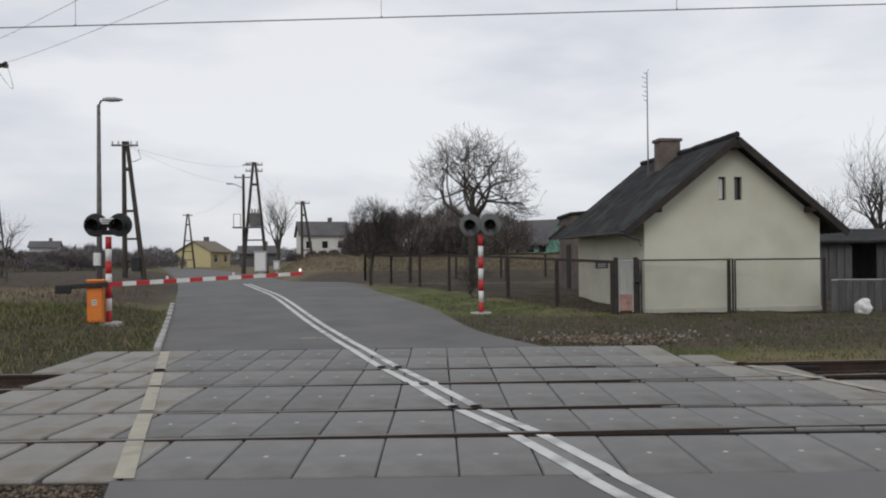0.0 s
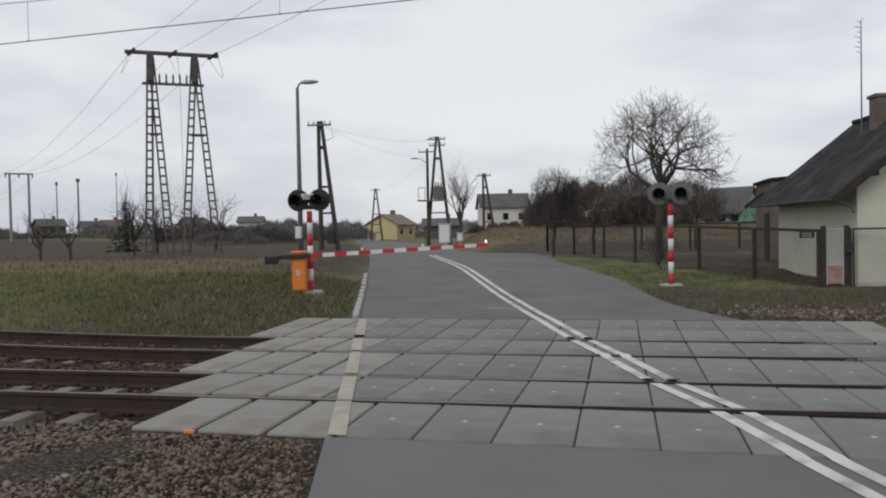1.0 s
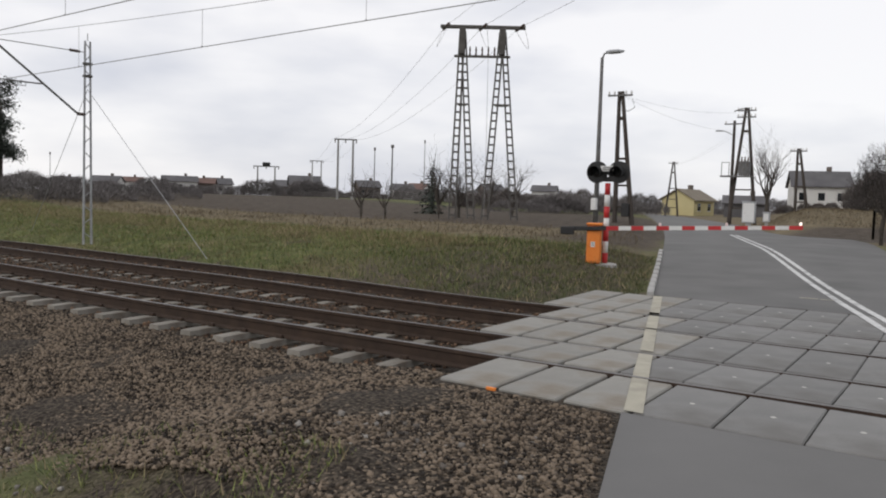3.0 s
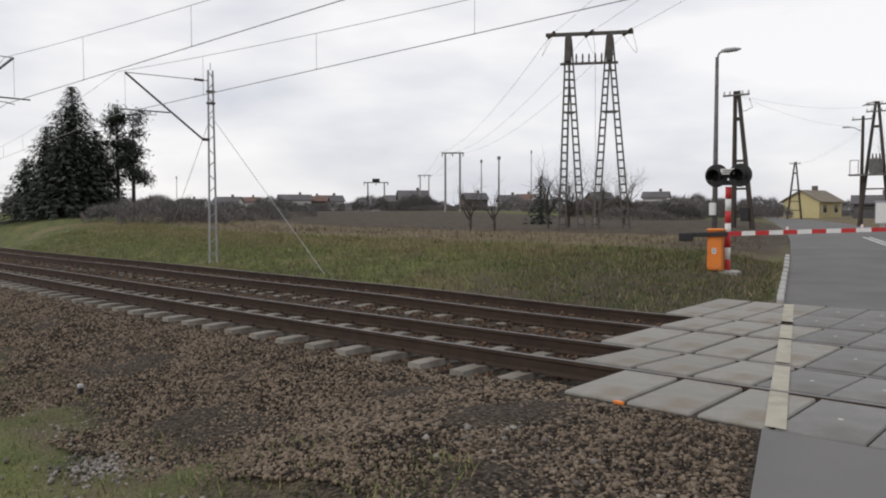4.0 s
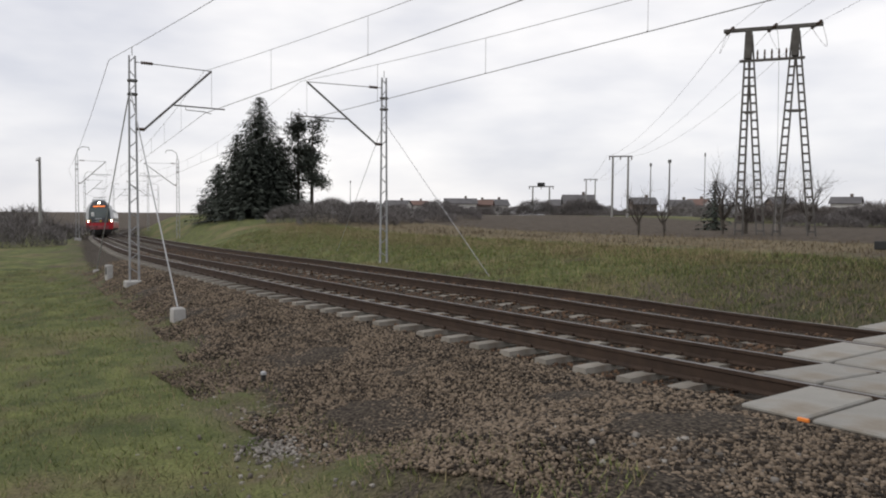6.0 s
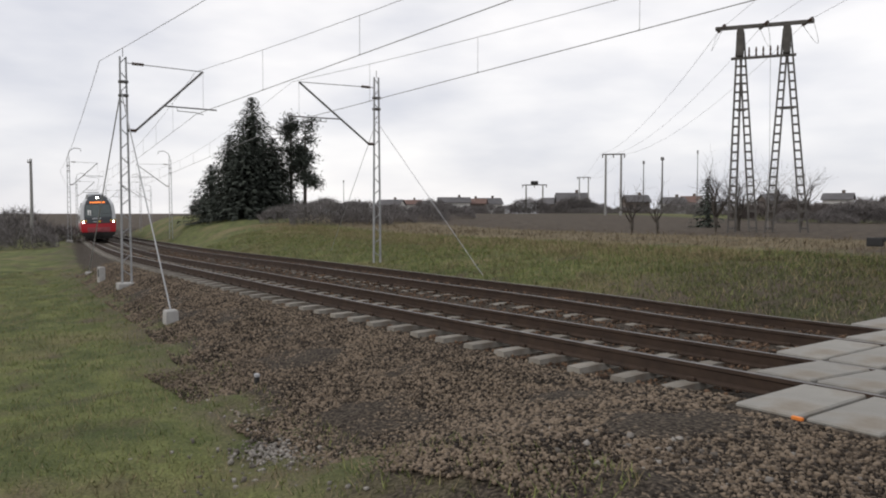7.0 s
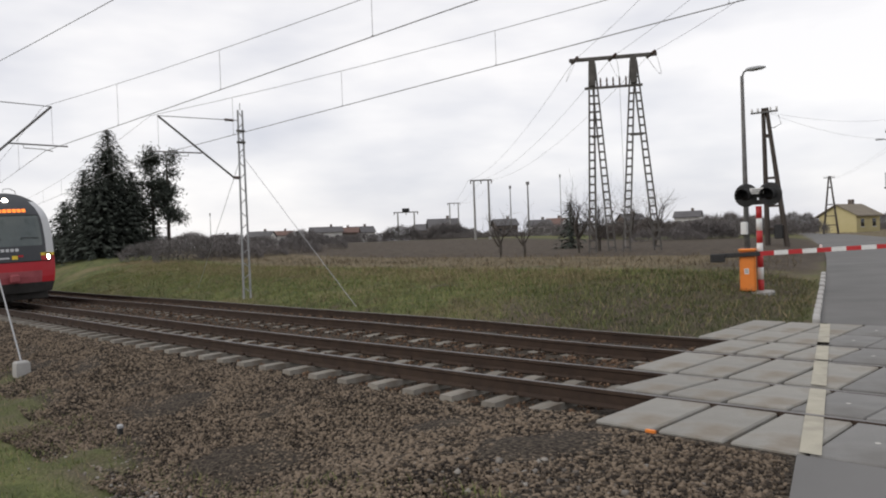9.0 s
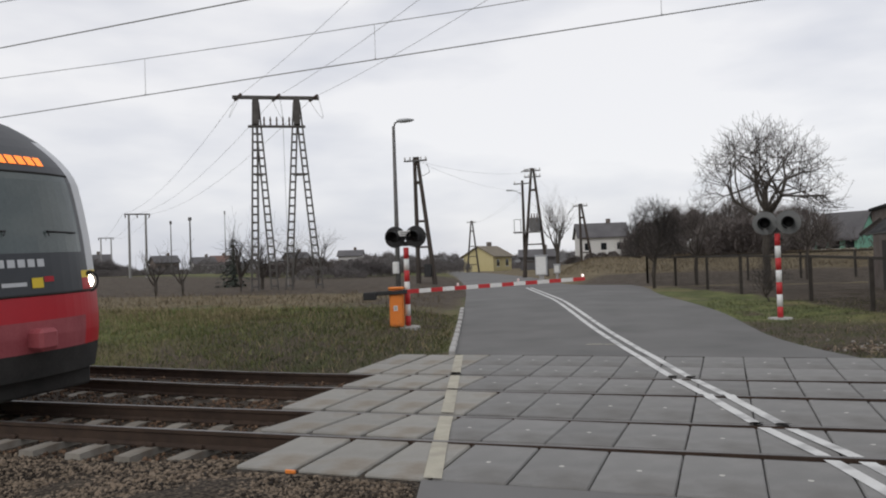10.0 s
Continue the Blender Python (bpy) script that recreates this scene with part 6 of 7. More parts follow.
def thickets():
    """Leafless hedges and copses along the horizon."""
    rng = random.Random(3)

    def stand(b, dist, k, scale, label):
        x, y = around(b, dist)
        if -7.0 < float(track_d(x, y)) < 12.0:
            return
        t = thing("thicket", label, "thicket", (x, y, gz(x, y) - 0.1), b + rng.uniform(-8, 8), "thickets")
        t.scale = (scale, scale, scale * rng.uniform(0.50, 0.80))
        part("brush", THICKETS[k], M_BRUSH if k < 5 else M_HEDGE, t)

    b = -34.0
    while b < 96:
        if 60 < b < 73:
            dist, s = 150, 1.0
        elif b > 73:
            dist, s = rng.uniform(80, 110), 1.1
        elif b > 40:
            dist, s = rng.uniform(165, 205), 0.62
        elif b > 22:
            dist, s = rng.uniform(105, 145), rng.uniform(0.5, 0.95)
        elif b > 3:
            dist, s = rng.uniform(165, 195), 0.8
        else:
            dist, s = rng.uniform(85, 120), rng.uniform(0.9, 1.2)
        stand(b, dist, rng.randrange(4), s, "leafless brown thicket along the field's edge")
        b += rng.uniform(2.4, 3.6) * (1.0 if dist > 140 else 1.5)
    for k in range(26):
        stand(rng.uniform(20, 60), rng.uniform(120, 160), rng.randrange(5), rng.uniform(0.35, 0.62), "leafless grey-brown copse before the village")
    for b, dist, k, s in ((62.0, 62, 4, 0.9), (59.5, 66, 4, 0.8), (57.0, 70, 4, 0.8), (54.5, 78, 4, 0.75), (64.0, 66, 4, 1.0), (86, 60, 4, 1.1), (83, 75, 4, 1.3), (89, 70, 0, 0.9),
                          (26, 85, 2, 0.55), (23.5, 94, 0, 0.8), (28.5, 80, 4, 0.8), (21, 110, 0, 0.8)):
        stand(b, dist, k, s, "tangled brown leafless bushes in the grass")
    for k in range(10):
        b = 3.6 - 0.80 * k
        stand(b + rng.uniform(-0.4, 0.4), rng.uniform(76, 90), 5 + k % 2, rng.uniform(0.95, 1.25), "dense dark leafless brush behind the gardens")
    for b, dist, k, s in ((33.0, 95, 7, 0.55), (31.5, 100, 5, 0.70), (29.5, 105, 6, 0.62), (27.5, 110, 5, 0.80), (25.5, 115, 6, 0.70), (23.5, 115, 5, 0.80), (21.5, 120, 6, 0.70)):
        stand(b, dist, k, s, "dark leafless trees at the field's end")
    for b, dist, k, s in ((-0.3, 69, 7, 1.15), (-1.5, 68, 7, 1.2), (4.6, 74, 7, 0.9), (7.6, 128, 7, 0.42), (8.4, 128, 7, 0.40), (9.2, 128, 7, 0.42), (10.4, 114, 7, 0.5)):
        stand(b, dist, k, s, "dense dark leafless brush behind the gardens")


thickets()


def spruce(at, h, w, seed, label):
    rng = np.random.RandomState(seed)
    t = thing("spruce_tree", label, "tree", at, 0, "spruces")
    part("trunk", MB().tube((0, 0, -0.4), (0, 0, h * 0.97), 0.22, 0.02, 9), M_BARK, t)
    vs = []
    z = h * 0.03
    while z < h * 0.985:
        R = w / 2 * (1 - z / h) ** 0.75 * rng.uniform(0.82, 1.1) + 0.12
        n = max(5, int(10 + R * 3))
        for k in range(n):
            a = 2 * np.pi * (k + rng.uniform(-0.4, 0.4)) / n
            r0 = R * rng.uniform(0.72, 1.12)
            m = max(4, int(r0 * 5))
            for j in range(m):
                u = (j + rng.uniform(0, 1)) / m
                p = np.array([np.cos(a) * r0 * u, np.sin(a) * r0 * u, z - 0.30 * r0 * u + 0.12 * r0 * u ** 3])
                L = rng.uniform(0.28, 0.55) * (0.5 + 0.5 * min(R, 1.6) / 1.6)
                b = a + rng.uniform(-1.0, 1.0)
                d = np.array([np.cos(b) * L, np.sin(b) * L, -L * rng.uniform(0.1, 0.75)])
                s = np.array([-np.sin(b), np.cos(b), 0]) * L * 0.26
                vs += [p - s, p + s, p + d]
        z += 0.16 + 0.10 * (1 - z / h)
    vs = np.array(vs)
    part("crown", np_mesh("crown", vs, np.arange(len(vs)).reshape(-1, 3), M_NEEDLE), M_NEEDLE, t, "dark green drooping needles")


def pine(at, h, seed, label):
    rng = np.random.RandomState(seed)
    t = thing("pine_tree", label, "tree", at, 0, "pines")
    part("trunk", MB().path([(0, 0, -0.4), (0.1, 0, h * 0.5), (0.0, 0.1, h * 0.96)], [0.2, 0.14, 0.03], 8), M_BARK, t)
    vs = []
    for k in range(30):
        z = h * rng.uniform(0.32, 0.98)
        a = rng.uniform(0, 2 * np.pi)
        r = (0.55 + 1.5 * (1 - z / h)) * rng.uniform(0.6, 1.2)
        q = np.array([np.cos(a) * r, np.sin(a) * r, z + rng.uniform(-0.2, 0.3)])
        part("branch", MB().tube((0.03, 0.03, z - 0.2), q, 0.035, 0.012, 4), M_BARK, t)
        for j in range(170):
            p = q + rng.normal(0, 1, 3) * np.array([0.42, 0.42, 0.26])
            d = rng.normal(0, 1, 3)
            d = d / np.linalg.norm(d) * rng.uniform(0.18, 0.40)
            s = np.cross(d, [0.3, 0.2, 1]) * 0.36
            vs += [p - s, p + s, p + d]
    vs = np.array(vs)
    part("crown", np_mesh("crown", vs, np.arange(len(vs)).reshape(-1, 3), M_NEEDLE), M_NEEDLE, t, "ragged tufts of dark needles")


def conifers():
    for b, dist, h, w, sd in ((68.3, 80, 12.3, 10.5, 1), (69.9, 81, 8.6, 8.2, 2), (66.9, 82, 8.4, 8.2, 3), (71.2, 83, 5.8, 6.0, 4), (69.0, 77, 8.2, 8.6, 5), (67.6, 78, 8.0, 8.2, 15)):
        x, y = around(b, dist)
        spruce((x, y, gz(x, y)), h, w, sd, "dark dense spruce above the railway bank")
    for b, dist, h, sd in ((65.6, 81, 10.2, 6), (64.6, 80, 9.9, 7)):
        x, y = around(b, dist)
        pine((x, y, gz(x, y)), h, sd, "slim pine with a bare trunk and ragged top")
    for b, dist, h, w, sd in ((35.4, 58, 3.5, 2.6, 8),):
        x, y = around(b, dist)
        spruce((x, y, gz(x, y)), h, w, sd, "small dark conifer among bare trees")


conifers()


# ---- far houses ----
# dark tiles made paler, with aerial haze mixed into the colour
M_FARROOF = mat("hazed_roof_tiles", (0.085, 0.082, 0.085), (0.135, 0.13, 0.132), 0.6, 0.9, 0.1, 8)
M_REDROOF = mat("far_red_roof", (0.13, 0.082, 0.068), (0.18, 0.115, 0.098), 0.6, 0.9, 0.1, 8)
M_BROWNROOF = mat("far_brown_roof", (0.17, 0.145, 0.11), (0.23, 0.20, 0.155), 0.6, 0.9, 0.1, 8)
M_YELLOWWALL = mat("yellow_plaster", (0.50, 0.43, 0.22), (0.57, 0.50, 0.28), 0.5, 0.9, 0.1, 8)
M_GREENWALL = mat("mint_plaster", (0.20, 0.46, 0.34), (0.26, 0.53, 0.40), 0.5, 0.9, 0.1, 8)
M_PALEWALL = mat("pale_plaster", (0.55, 0.54, 0.51), (0.64, 0.63, 0.60), 0.5, 0.9, 0.1, 8)


def far_house(bearing, dist, w, dpt, wall, roof_h, wall_m, roof_m, turn, label, windows=3, z=None):
    x, y = around(bearing, dist)
    t = thing("house", label, "house", (x, y, gz(x, y) if z is None else z), bearing + turn, "far houses")
    mb = MB()
    hw, hd = w / 2, dpt / 2
    mb.add([(-hw, -hd, -0.5), (hw, -hd, -0.5), (hw, hd, -0.5), (-hw, hd, -0.5), (-hw, -hd, wall), (hw, -hd, wall), (hw, hd, wall), (-hw, hd, wall), (-hw, 0, wall + roof_h), (hw, 0, wall + roof_h)],
           [(0, 1, 5, 4), (2, 3, 7, 6), (1, 2, 6, 9, 5), (3, 0, 4, 8, 7), (4, 5, 9, 8), (6, 7, 8, 9)])
    part("wall", mb, wall_m, t)
    k = (hd + 0.5) / hd
    for s in (-1, 1):
        rf = MB()
        pts = [(-hw - 0.4, s * hd * k, wall - roof_h * (k - 1) + 0.05), (hw + 0.4, s * hd * k, wall - roof_h * (k - 1) + 0.05), (hw + 0.4, 0, wall + roof_h + 0.06), (-hw - 0.4, 0, wall + roof_h + 0.06)]
        rf.add(pts + [(a, b, c + 0.18) for a, b, c in pts], [(0, 1, 2, 3), (7, 6, 5, 4), (0, 4, 5, 1), (1, 5, 6, 2), (2, 6, 7, 3), (3, 7, 4, 0)])
        part("roof", rf, roof_m, t)
    if w > 5.5:
        part("chimney", MB().box((hw * 0.35, 0.3, wall + roof_h + 0.3), (0.7, 0.7, 1.3), 0.03), M_BRICK, t)
    for i in range(windows):
        wx = -hw + w * (i + 0.5) / windows
        wd = part("window", MB().box((wx, -hd - 0.01, wall * 0.55), (0.95, 0.04, 1.2)), M_GLASSDARK, t)
        part("window_frame", MB().box((wx, -hd - 0.015, wall * 0.55 - 0.66), (1.15, 0.10, 0.10)), M_WHITE, wd)
    return t


far_house(8.45, 138, 8.2, 7, 3.8, 2.2, M_PALEWALL, M_FARROOF, 8, "white two-storey house with a dark roof in the fields", 3)
far_house(16.8, 138, 6.6, 6, 2.6, 1.6, M_YELLOWWALL, M_BROWNROOF, 60, "yellow house with a low brown roof along the road", 2)
far_house(13.0, 130, 6.0, 5, 2.2, 1.0, M_FARROOF, M_FARROOF, 0, "low dark barn by the road", 0)
far_house(-7.7, 92, 4.6, 4.2, 1.5, 2.3, M_GREENWALL, M_FARROOF, -30, "mint-green cottage with a steep dark roof", 3)
far_house(0.6, 72, 3.4, 3.0, 0.85, 0.35, M_PALEWALL, M_PALEWALL, 0, "low whitewashed shed behind the gardens", 2)
far_house(-11.5, 112, 7.0, 6.0, 2.6, 2.6, M_GREENWALL, M_FARROOF, 20, "mint-green cottage with a steep dark roof", 2)
_rng = random.Random(9)
for _b, _d, _w, _wm, _rm in ((58.2, 260, 13, M_PALEWALL, M_FARROOF), (56.7, 270, 11, M_PALEWALL, M_REDROOF), (53.5, 235, 15, M_PALEWALL, M_FARROOF), (52.3, 240, 16, M_BRICK, M_REDROOF), (50.9, 250, 12, M_PALEWALL, M_FARROOF), (46.2, 215, 9, M_BRICK, M_FARROOF),
                             (44.8, 200, 12, M_BRICK, M_FARROOF), (40.2, 220, 10, M_BRICK, M_FARROOF), (37.6, 215, 9, M_PALEWALL, M_FARROOF), (36.4, 235, 9, M_PALEWALL, M_REDROOF), (60.8, 280, 12, M_BRICK, M_FARROOF), (31.0, 215, 9, M_BRICK, M_FARROOF), (27.0, 210, 10, M_PALEWALL, M_FARROOF)):
    far_house(_b, _d, _w * 0.62, 6, _rng.uniform(2.6, 3.6), _rng.uniform(1.3, 2.1), _wm, _rm, _rng.uniform(-30, 30), "village house with a pitched roof across the fields", 3)


def chimney_mast(bearing, dist, h, r, label):
    x, y = around(bearing, dist)
    t = thing("tall_mast", label, "mast", (x, y, gz(x, y)), 0, "far masts")
    part("shaft", MB().tube((0, 0, -0.5), (0, 0, h), r, r * 0.6, 8), M_STEELGREY, t)
    part("head", MB().tube((0, 0, h), (0, 0, h + 0.6), r * 1.6, r * 1.6, 8), M_STEELGREY, t)


chimney_mast(39.7, 155, 9.6, 0.13, "thin mast among the village roofs")
chimney_mast(38.4, 150, 9.9, 0.20, "thin tapering mast among the village roofs")
chimney_mast(36.0, 150, 11.0, 0.09, "thin mast with a small head among the trees")
chimney_mast(61.7, 200, 8.0, 0.10, "thin pole beyond the ploughed field")


# ---- loose stones, rubble and grass ----
def stones(name, n, place, size, material, label, seed):
    """Angular stones of uneven size, lying on the ground."""
    r = np.random.RandomState(seed)
    x, y = place(r, n)
    n = len(x)
    cube = np.array([(a, b, c) for a in (-1, 1) for b in (-1, 1) for c in (-1, 1)], float)
    s = (size[0] + (size[1] - size[0]) * r.uniform(0, 1, n) ** 1.8)[:, None, None] / 2
    v = cube[None] * (0.75 + 0.5 * r.uniform(0, 1, (n, 8, 3))) * s * r.uniform(0.6, 1.15, (n, 1, 3))
    a, b = r.uniform(0, 2 * np.pi, n), r.normal(0, 0.5, n)
    ca, sa, cb, sb = np.cos(a), np.sin(a), np.cos(b), np.sin(b)
    one, zero = np.ones(n), np.zeros(n)
    rz = np.stack([np.stack([ca, -sa, zero], -1), np.stack([sa, ca, zero], -1), np.stack([zero, zero, one], -1)], 1)
    rx = np.stack([np.stack([one, zero, zero], -1), np.stack([zero, cb, -sb], -1), np.stack([zero, sb, cb], -1)], 1)
    v = v @ np.transpose(rz @ rx, (0, 2, 1))
    z = ground_z(x, y) + s[:, 0, 0] * r.uniform(0.1, 0.75, n)
    v += np.stack([x, y, z], -1)[:, None]
    f = np.array([(0, 1, 3, 2), (4, 6, 7, 5), (0, 4, 5, 1), (2, 3, 7, 6), (0, 2, 6, 4), (1, 5, 7, 3)])
    faces = (f[None] + (np.arange(n) * 8)[:, None, None]).reshape(-1, 4)
    tagged(new(name, np_mesh(name, v.reshape(-1, 3), faces, material)), label, "ballast", kind="stuff")


def along(s, d):
    a = np.interp(s, _S, _A)
    return np.interp(s, _S, _CX) - d * np.sin(a), np.interp(s, _S, _CY) + d * np.cos(a)


def shoulder(r, n):
    s = 9.0 - 34.0 * r.uniform(0, 1, n) ** 1.25
    edge = np.interp(s - 7.5, [-60, -28, -15, -8, -4, 3], [-2.3, -2.6, -3.2, -4.1, -4.4, -4.4])
    d = -1.2 + (edge + 1.2 - 0.35) * r.uniform(0, 1, n) ** 0.95
    x, y = along(s, d)
    keep = (x < road_left(y) - 0.02 - 0.12 * r.uniform(0, 1, n)) & ~((x > -2.32) & (d > -2.06))
    return x[keep], y[keep]


def near_shoulder(r, n):
    s = 8.0 - 11.0 * r.uniform(0, 1, n)
    d = -1.3 - 3.4 * r.uniform(0, 1, n)
    x, y = along(s, d)
    keep = (x < road_left(y) - 0.02 - 0.15 * r.uniform(0, 1, n)) & ~((x > -2.32) & (d > -2.06))
    return x[keep], y[keep]


def between(r, n):
    s = 4.5 - 42.0 * r.uniform(0, 1, n) ** 1.3
    d = r.uniform(-1.25, 4.9, n)
    x, y = along(s, d)
    bed = (np.abs(np.abs(d) - 0.75) > 0.09) & (np.abs(np.abs(d - GAP) - 0.75) > 0.09)
    ph = np.abs((s / 0.67) - np.round(s / 0.67)) * 0.67
    keep = bed & ((ph > 0.15) | ((d > 1.3) & (d < GAP - 1.3)) | (d > GAP + 1.3)) & (x < -2.6 - 0.35 * d)
    return x[keep], y[keep]


def right_side(r, n):
    s = 14.5 + 9.0 * r.uniform(0, 1, n)
    d = r.uniform(2.2, 5.2, n)
    return along(s, d)


def rubble_patch(cx, cy, rx, ry):
    def place(r, n):
        return cx + rx * r.normal(0, 0.5, n), cy + ry * r.normal(0, 0.5, n)
    return place


M_RUBBLE = mat("pale_rubble", (0.12, 0.105, 0.09), (0.30, 0.28, 0.25), 2, 0.95, 0.2, 40, island=0.8)
M_LEAFMOULD = mat("leaf_mould", (0.07, 0.05, 0.035), (0.24, 0.19, 0.14), 2, 0.95, 0.2, 40, island=0.8)
stones("ballast_stones", 90000, shoulder, (0.013, 0.038), M_STONE, "brown-grey broken stone ballast on the track's shoulder", 1)
stones("ballast_stones", 60000, near_shoulder, (0.010, 0.028), M_STONE, "brown-grey broken stone ballast beside the deck", 2)
stones("ballast_stones", 30000, between, (0.02, 0.05), M_RUSTSTONE, "rust-brown broken stone ballast between the rails", 3)
stones("ballast_stones", 1500, right_side, (0.03, 0.06), M_RUSTSTONE, "rust-brown broken stone ballast between the rails", 4)
stones("rubble", 420, rubble_patch(-5.7, -3.5, 0.6, 0.35), (0.012, 0.04), M_RUBBLE, "pale broken rubble lying in the grass", 5)
stones("rubble", 120, rubble_patch(-7.6, -3.2, 0.8, 0.4), (0.012, 0.045), M_RUBBLE, "pale broken rubble lying in the grass", 6)
stones("rubble", 90, rubble_patch(-5.0, -4.0, 1.6, 0.8), (0.012, 0.05), M_RUBBLE, "pale broken rubble lying in the grass", 7)
stones("rubble", 1400, rubble_patch(5.5, 9.3, 1.5, 0.8), (0.015, 0.06), M_LEAFMOULD, "dead leaves and rubble heaped beside the road", 8)
stones("rubble", 160, rubble_patch(6.0, 9.6, 2.6, 1.4), (0.02, 0.07), M_RUBBLE, "scattered pale stones on the verge", 9)
stones("rubble", 90, rubble_patch(-1.6, -2.4, 1.5, 0.8), (0.015, 0.045), M_RUBBLE, "pale stones in the gravel beside the road", 10)


def blades(name, n, place, h, w, material, label, seed, lean=0.5):
    r = np.random.RandomState(seed)
    x, y = place(r, n)
    n = len(x)
    out = np.maximum(road_left(y) - x, x - road_right(y))
    d = track_d(x, y)
    z = ground_z(x, y) + uneven(x, y) * sm(out, 0.6, 1.8) * (1 - sm(d, -2.5, -1.8) * sm(d, 5.6, 5.0)) - 0.02
    hh = h[0] + (h[1] - h[0]) * r.uniform(0, 1, n) ** 1.5
    a = r.uniform(0, 2 * np.pi, n)
    side = np.stack([np.cos(a), np.sin(a), 0 * a], -1) * (w * r.uniform(0.6, 1.3, n))[:, None]
    tip = np.stack([r.normal(0, lean, n) * hh, r.normal(0, lean, n) * hh, hh], -1)
    b = np.stack([x, y, z], -1)
    v = np.stack([b - side, b + side, b + tip], 1).reshape(-1, 3)
    tagged(new(name, np_mesh(name, v, np.arange(3 * n).reshape(-1, 3), material)), label, "grass", kind="stuff")


def patchy(x, y, r, f=0.5, keep=0.15):
    k = 0.5 + 0.5 * np.sin(x * 1.1 + 1.7 * np.sin(y * 0.8)) * np.sin(y * 1.4 + 1.3 * np.sin(x * 0.7))
    return r.uniform(0, 1, len(x)) < np.maximum(keep, k) * (1 - f) + f


def left_grass(r, n):
    s = 6.0 - 34.0 * r.uniform(0, 1, n) ** 1.4
    edge = np.interp(s - 7.5, [-60, -28, -15, -8, -4, 3], [-2.3, -2.6, -3.2, -4.1, -4.4, -4.4])
    d = edge + 0.3 - 9.5 * r.uniform(0, 1, n) ** 1.1
    x, y = along(s, d)
    rub = np.hypot((x + 6.05) / 0.8, (y + 3.5) / 0.5) > r.uniform(0.4, 1.2, n)
    thin = r.uniform(0, 1, n) < 0.5 + 0.5 * sm(edge - d, 0.0, 1.4)
    keep = patchy(x, y, r, 0.30) & (x < road_left(y) - 0.35) & rub & thin
    return x[keep], y[keep]


def bank_grass(r, n):
    s = 5.5 - 52.0 * r.uniform(0, 1, n) ** 1.2
    d = 5.3 + 9.5 * r.uniform(0, 1, n) ** 0.9
    x, y = along(s, d)
    keep = patchy(x, y, r, 0.55) & (x < road_left(y) - 0.22)
    return x[keep], y[keep]


def bank_green(r, n):
    x, y = bank_grass(r, n)
    keep = x < -8.0 + 5.0 * r.normal(0, 0.5, len(x))
    return x[keep], y[keep]


def bank_dull(r, n):
    x, y = bank_grass(r, n)
    keep = x > -11.0 + 5.0 * r.normal(0, 0.5, len(x))
    return x[keep], y[keep]


def right_grass(r, n):
    x, y = r.uniform(1.5, 19, n), 7.2 + 14 * r.uniform(0, 1, n) ** 1.2
    keep = patchy(x, y, r, 0.5) & (x > road_right(y) + 0.12) & (track_d(x, y) > 5.3 + 1.1 * (x < 5.6)) & ~((x > HX0 - 0.05) & (y > HY0 - 0.05)) & (np.hypot((x - 5.5) / 1.6, (y - 9.3) / 0.9) > r.uniform(0.3, 1.1, n))
    return x[keep], y[keep]


def dry_field(r, n):
    x, y = r.uniform(-48, 2, n), 12 + 40 * r.uniform(0, 1, n) ** 1.3
    d = track_d(x, y)
    keep = patchy(x * 0.7, y * 0.7, r, 0.25, 0.05) & (x < road_left(y) - 0.9) & (d > 11.0 + 7.0 * r.uniform(0, 1, n)) & (d < 20.0 + 7.0 * r.uniform(0, 1, n))
    return x[keep], y[keep]


def crest_grass(r, n):
    s = -4.0 - 48.0 * r.uniform(0, 1, n) ** 1.1
    x, y = along(s, 12.5 + 3.2 * r.normal(0, 0.5, n))
    keep = patchy(x, y, r, 0.35, 0.1) & (x < road_left(y) - 0.8)
    return x[keep], y[keep]


def dry_right(r, n):
    x, y = r.uniform(-12, 16, n), r.uniform(45, 74, n)
    keep = (x > road_right(y) + 0.6) & patchy(x, y, r, 0.5)
    return x[keep], y[keep]


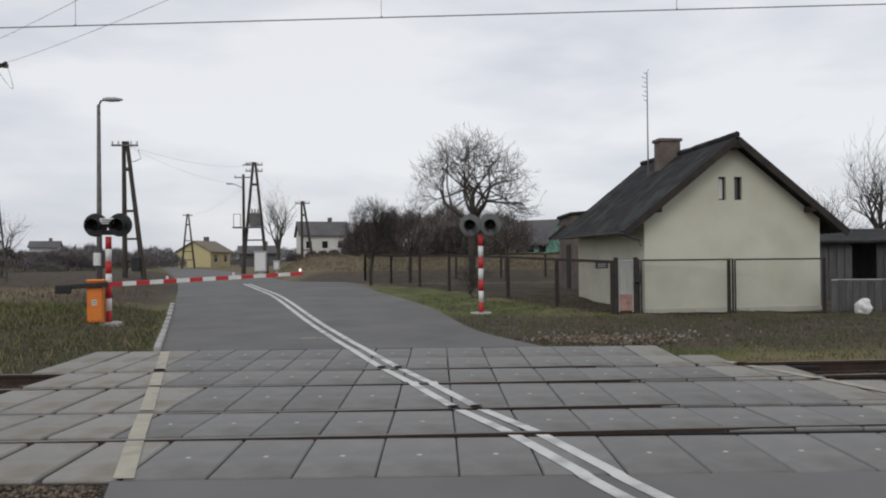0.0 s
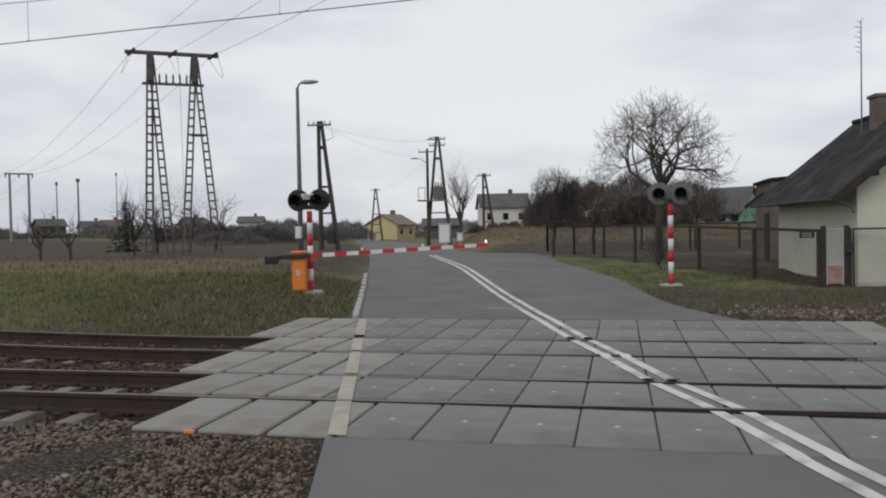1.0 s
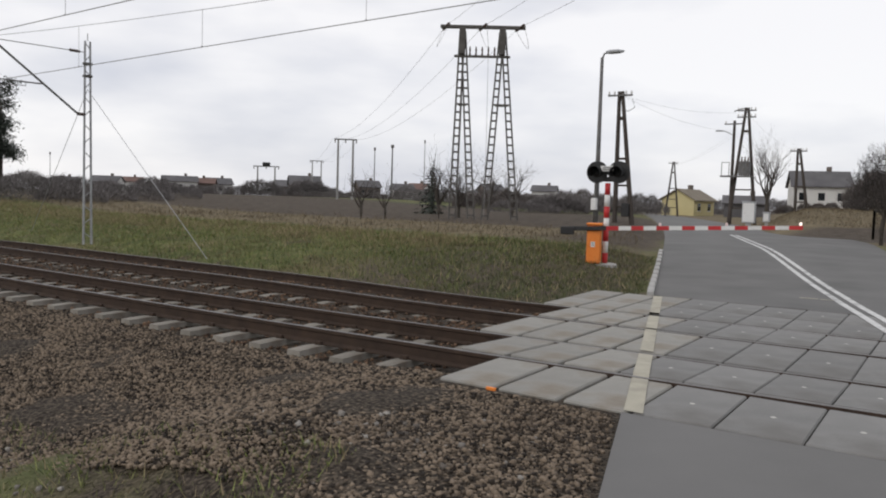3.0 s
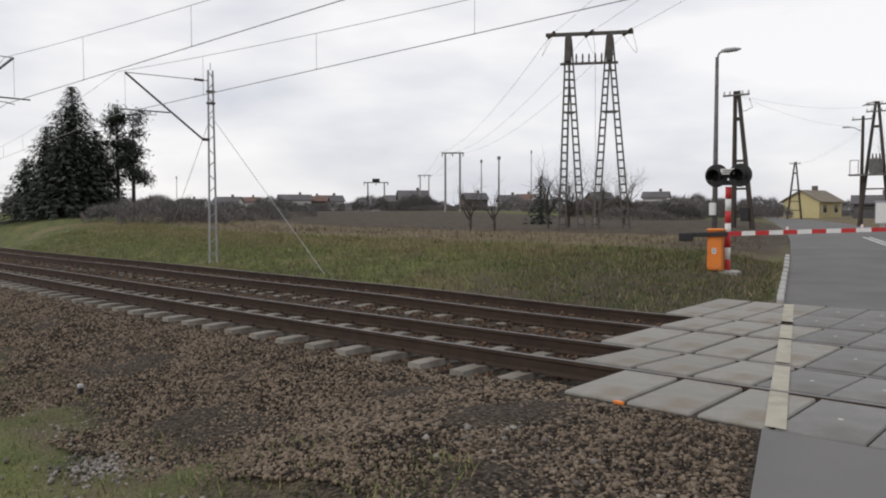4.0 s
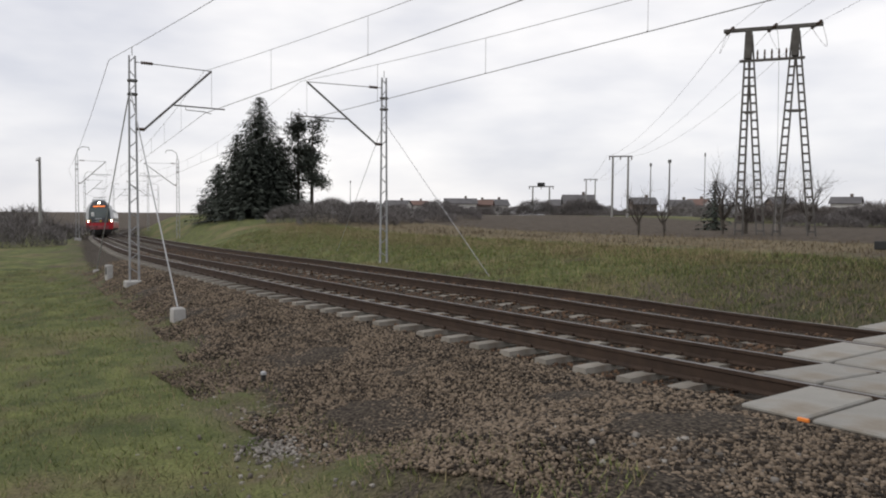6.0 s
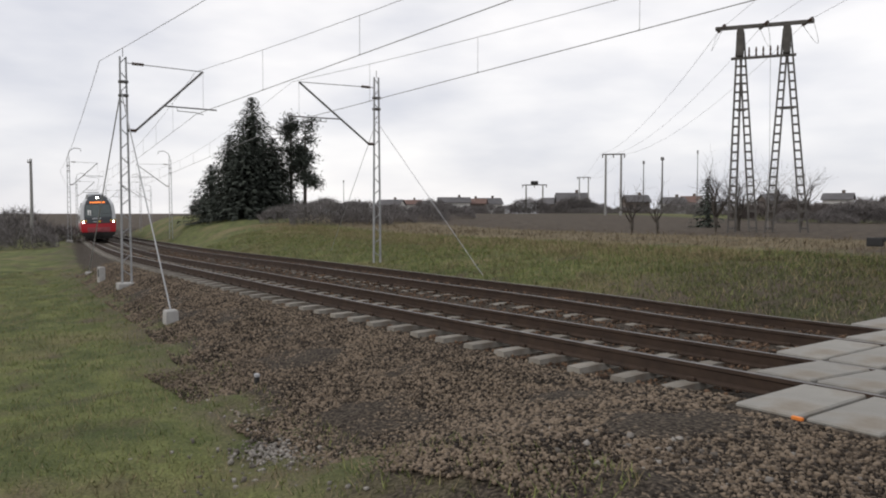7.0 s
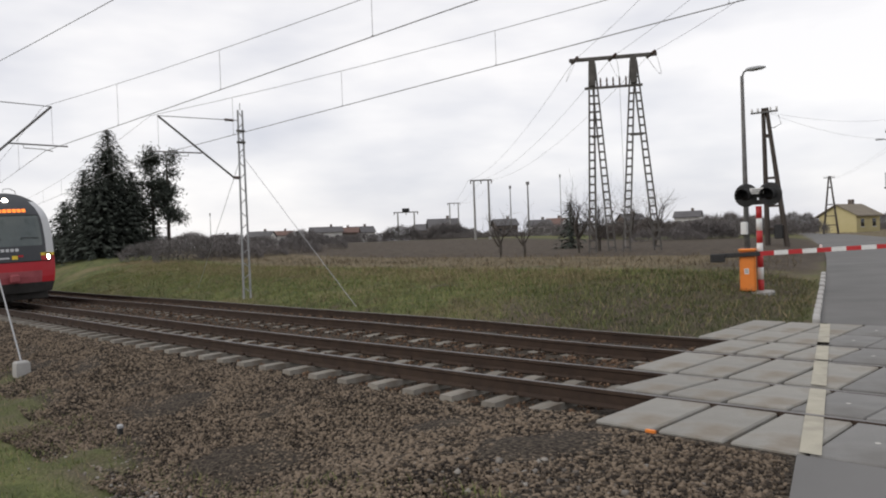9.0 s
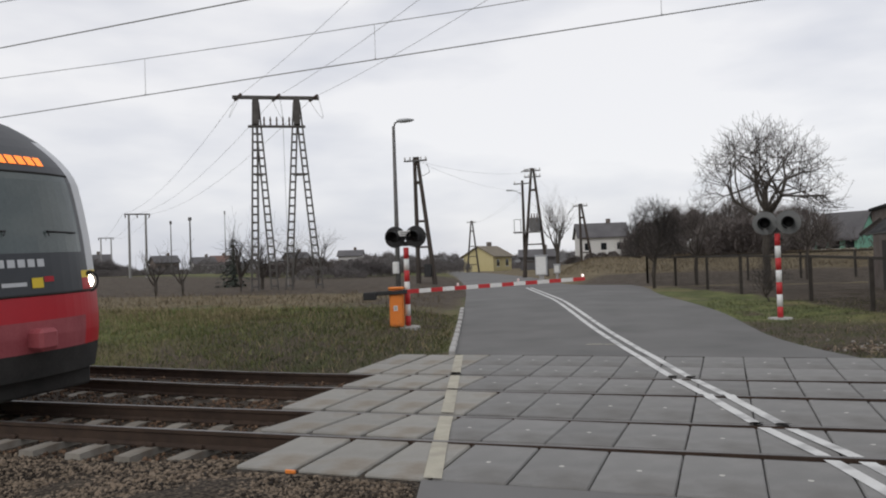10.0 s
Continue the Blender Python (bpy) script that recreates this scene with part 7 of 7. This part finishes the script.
blades("grass", 110000, left_grass, (0.03, 0.12), 0.007, M_GRASS, "short patchy winter grass beside the track", 21)
blades("dry_grass", 34000, left_grass, (0.03, 0.13), 0.006, M_DRYGRASS, "withered straw among the short grass", 22)
blades("grass", 120000, bank_green, (0.05, 0.20), 0.011, M_GRASS, "rough winter grass on the railway bank", 23)
blades("grass", 130000, bank_dull, (0.04, 0.16), 0.009, M_DARKGRASS, "dull dark grass on the bank beside the road", 29)
blades("dry_grass", 22000, bank_grass, (0.06, 0.24), 0.009, M_DRYGRASS, "withered straw on the railway bank", 24)
blades("grass", 60000, right_grass, (0.03, 0.11), 0.008, M_DARKGRASS, "short winter grass on the verge before the house", 25)
blades("dry_grass", 5000, right_grass, (0.03, 0.14), 0.008, M_DRYGRASS, "withered straw on the verge before the house", 26)
blades("dry_grass", 16000, crest_grass, (0.08, 0.30), 0.014, M_DRYGRASS, "pale straw along the bank's crest", 30)
blades("dry_grass", 42000, dry_field, (0.08, 0.34), 0.018, M_DRYBROWN, "tall withered weeds and straw in the field", 27)
blades("dry_grass", 22000, dry_right, (0.08, 0.28), 0.022, M_DRYBROWN, "withered straw in the field beyond the road", 28)


def stake():
    z = gz(-8.4, -2.55)
    t = thing("marker_stake", "short dark stake with a white top by the ballast", "stake", (-8.4, -2.55, z))
    part("post", MB().box((0, 0, 0.02), (0.07, 0.06, 0.18), 0.01), M_BLACK, t)
    part("cap", MB().box((0, 0, 0.12), (0.075, 0.065, 0.05), 0.01), M_GREYPAINT, t)
    x, y = -27.1, -0.42
    t = thing("track_marker", "small concrete marker block with a dark face", "marker", (x, y, gz(x, y)))
    part("block", MB().box((0, 0, 0.2), (0.34, 0.2, 0.62), 0.02), M_CONC, t)
    part("face", MB().box((0.06, -0.11, 0.3), (0.14, 0.012, 0.26)), M_BLACK, t)


stake()


# ---- what moves ----
# where the train's nose stands along the near track at the end, and its pace
NOSE_END, PACE = 0.9, 21.7


def motions():
    """The train runs along the near track at a steady pace."""
    for car, behind, length in CARS:
        car.scale = (0.90, 1.0, 1.05)
        rows = []
        for i in range(21):
            t = i * 0.5
            s = NOSE_END - PACE * (10.0 - t) - behind
            a, b = on_track(s), on_track(s - length)
            h = math.degrees(math.atan2(a.y - b.y, a.x - b.x))
            rows.append((t, pose(a.x, a.y, a.z + rail_z(0.0), 1.6, -math.degrees(math.atan2(a.z - b.z, length)), h)))
        walk(car, rows)


motions()
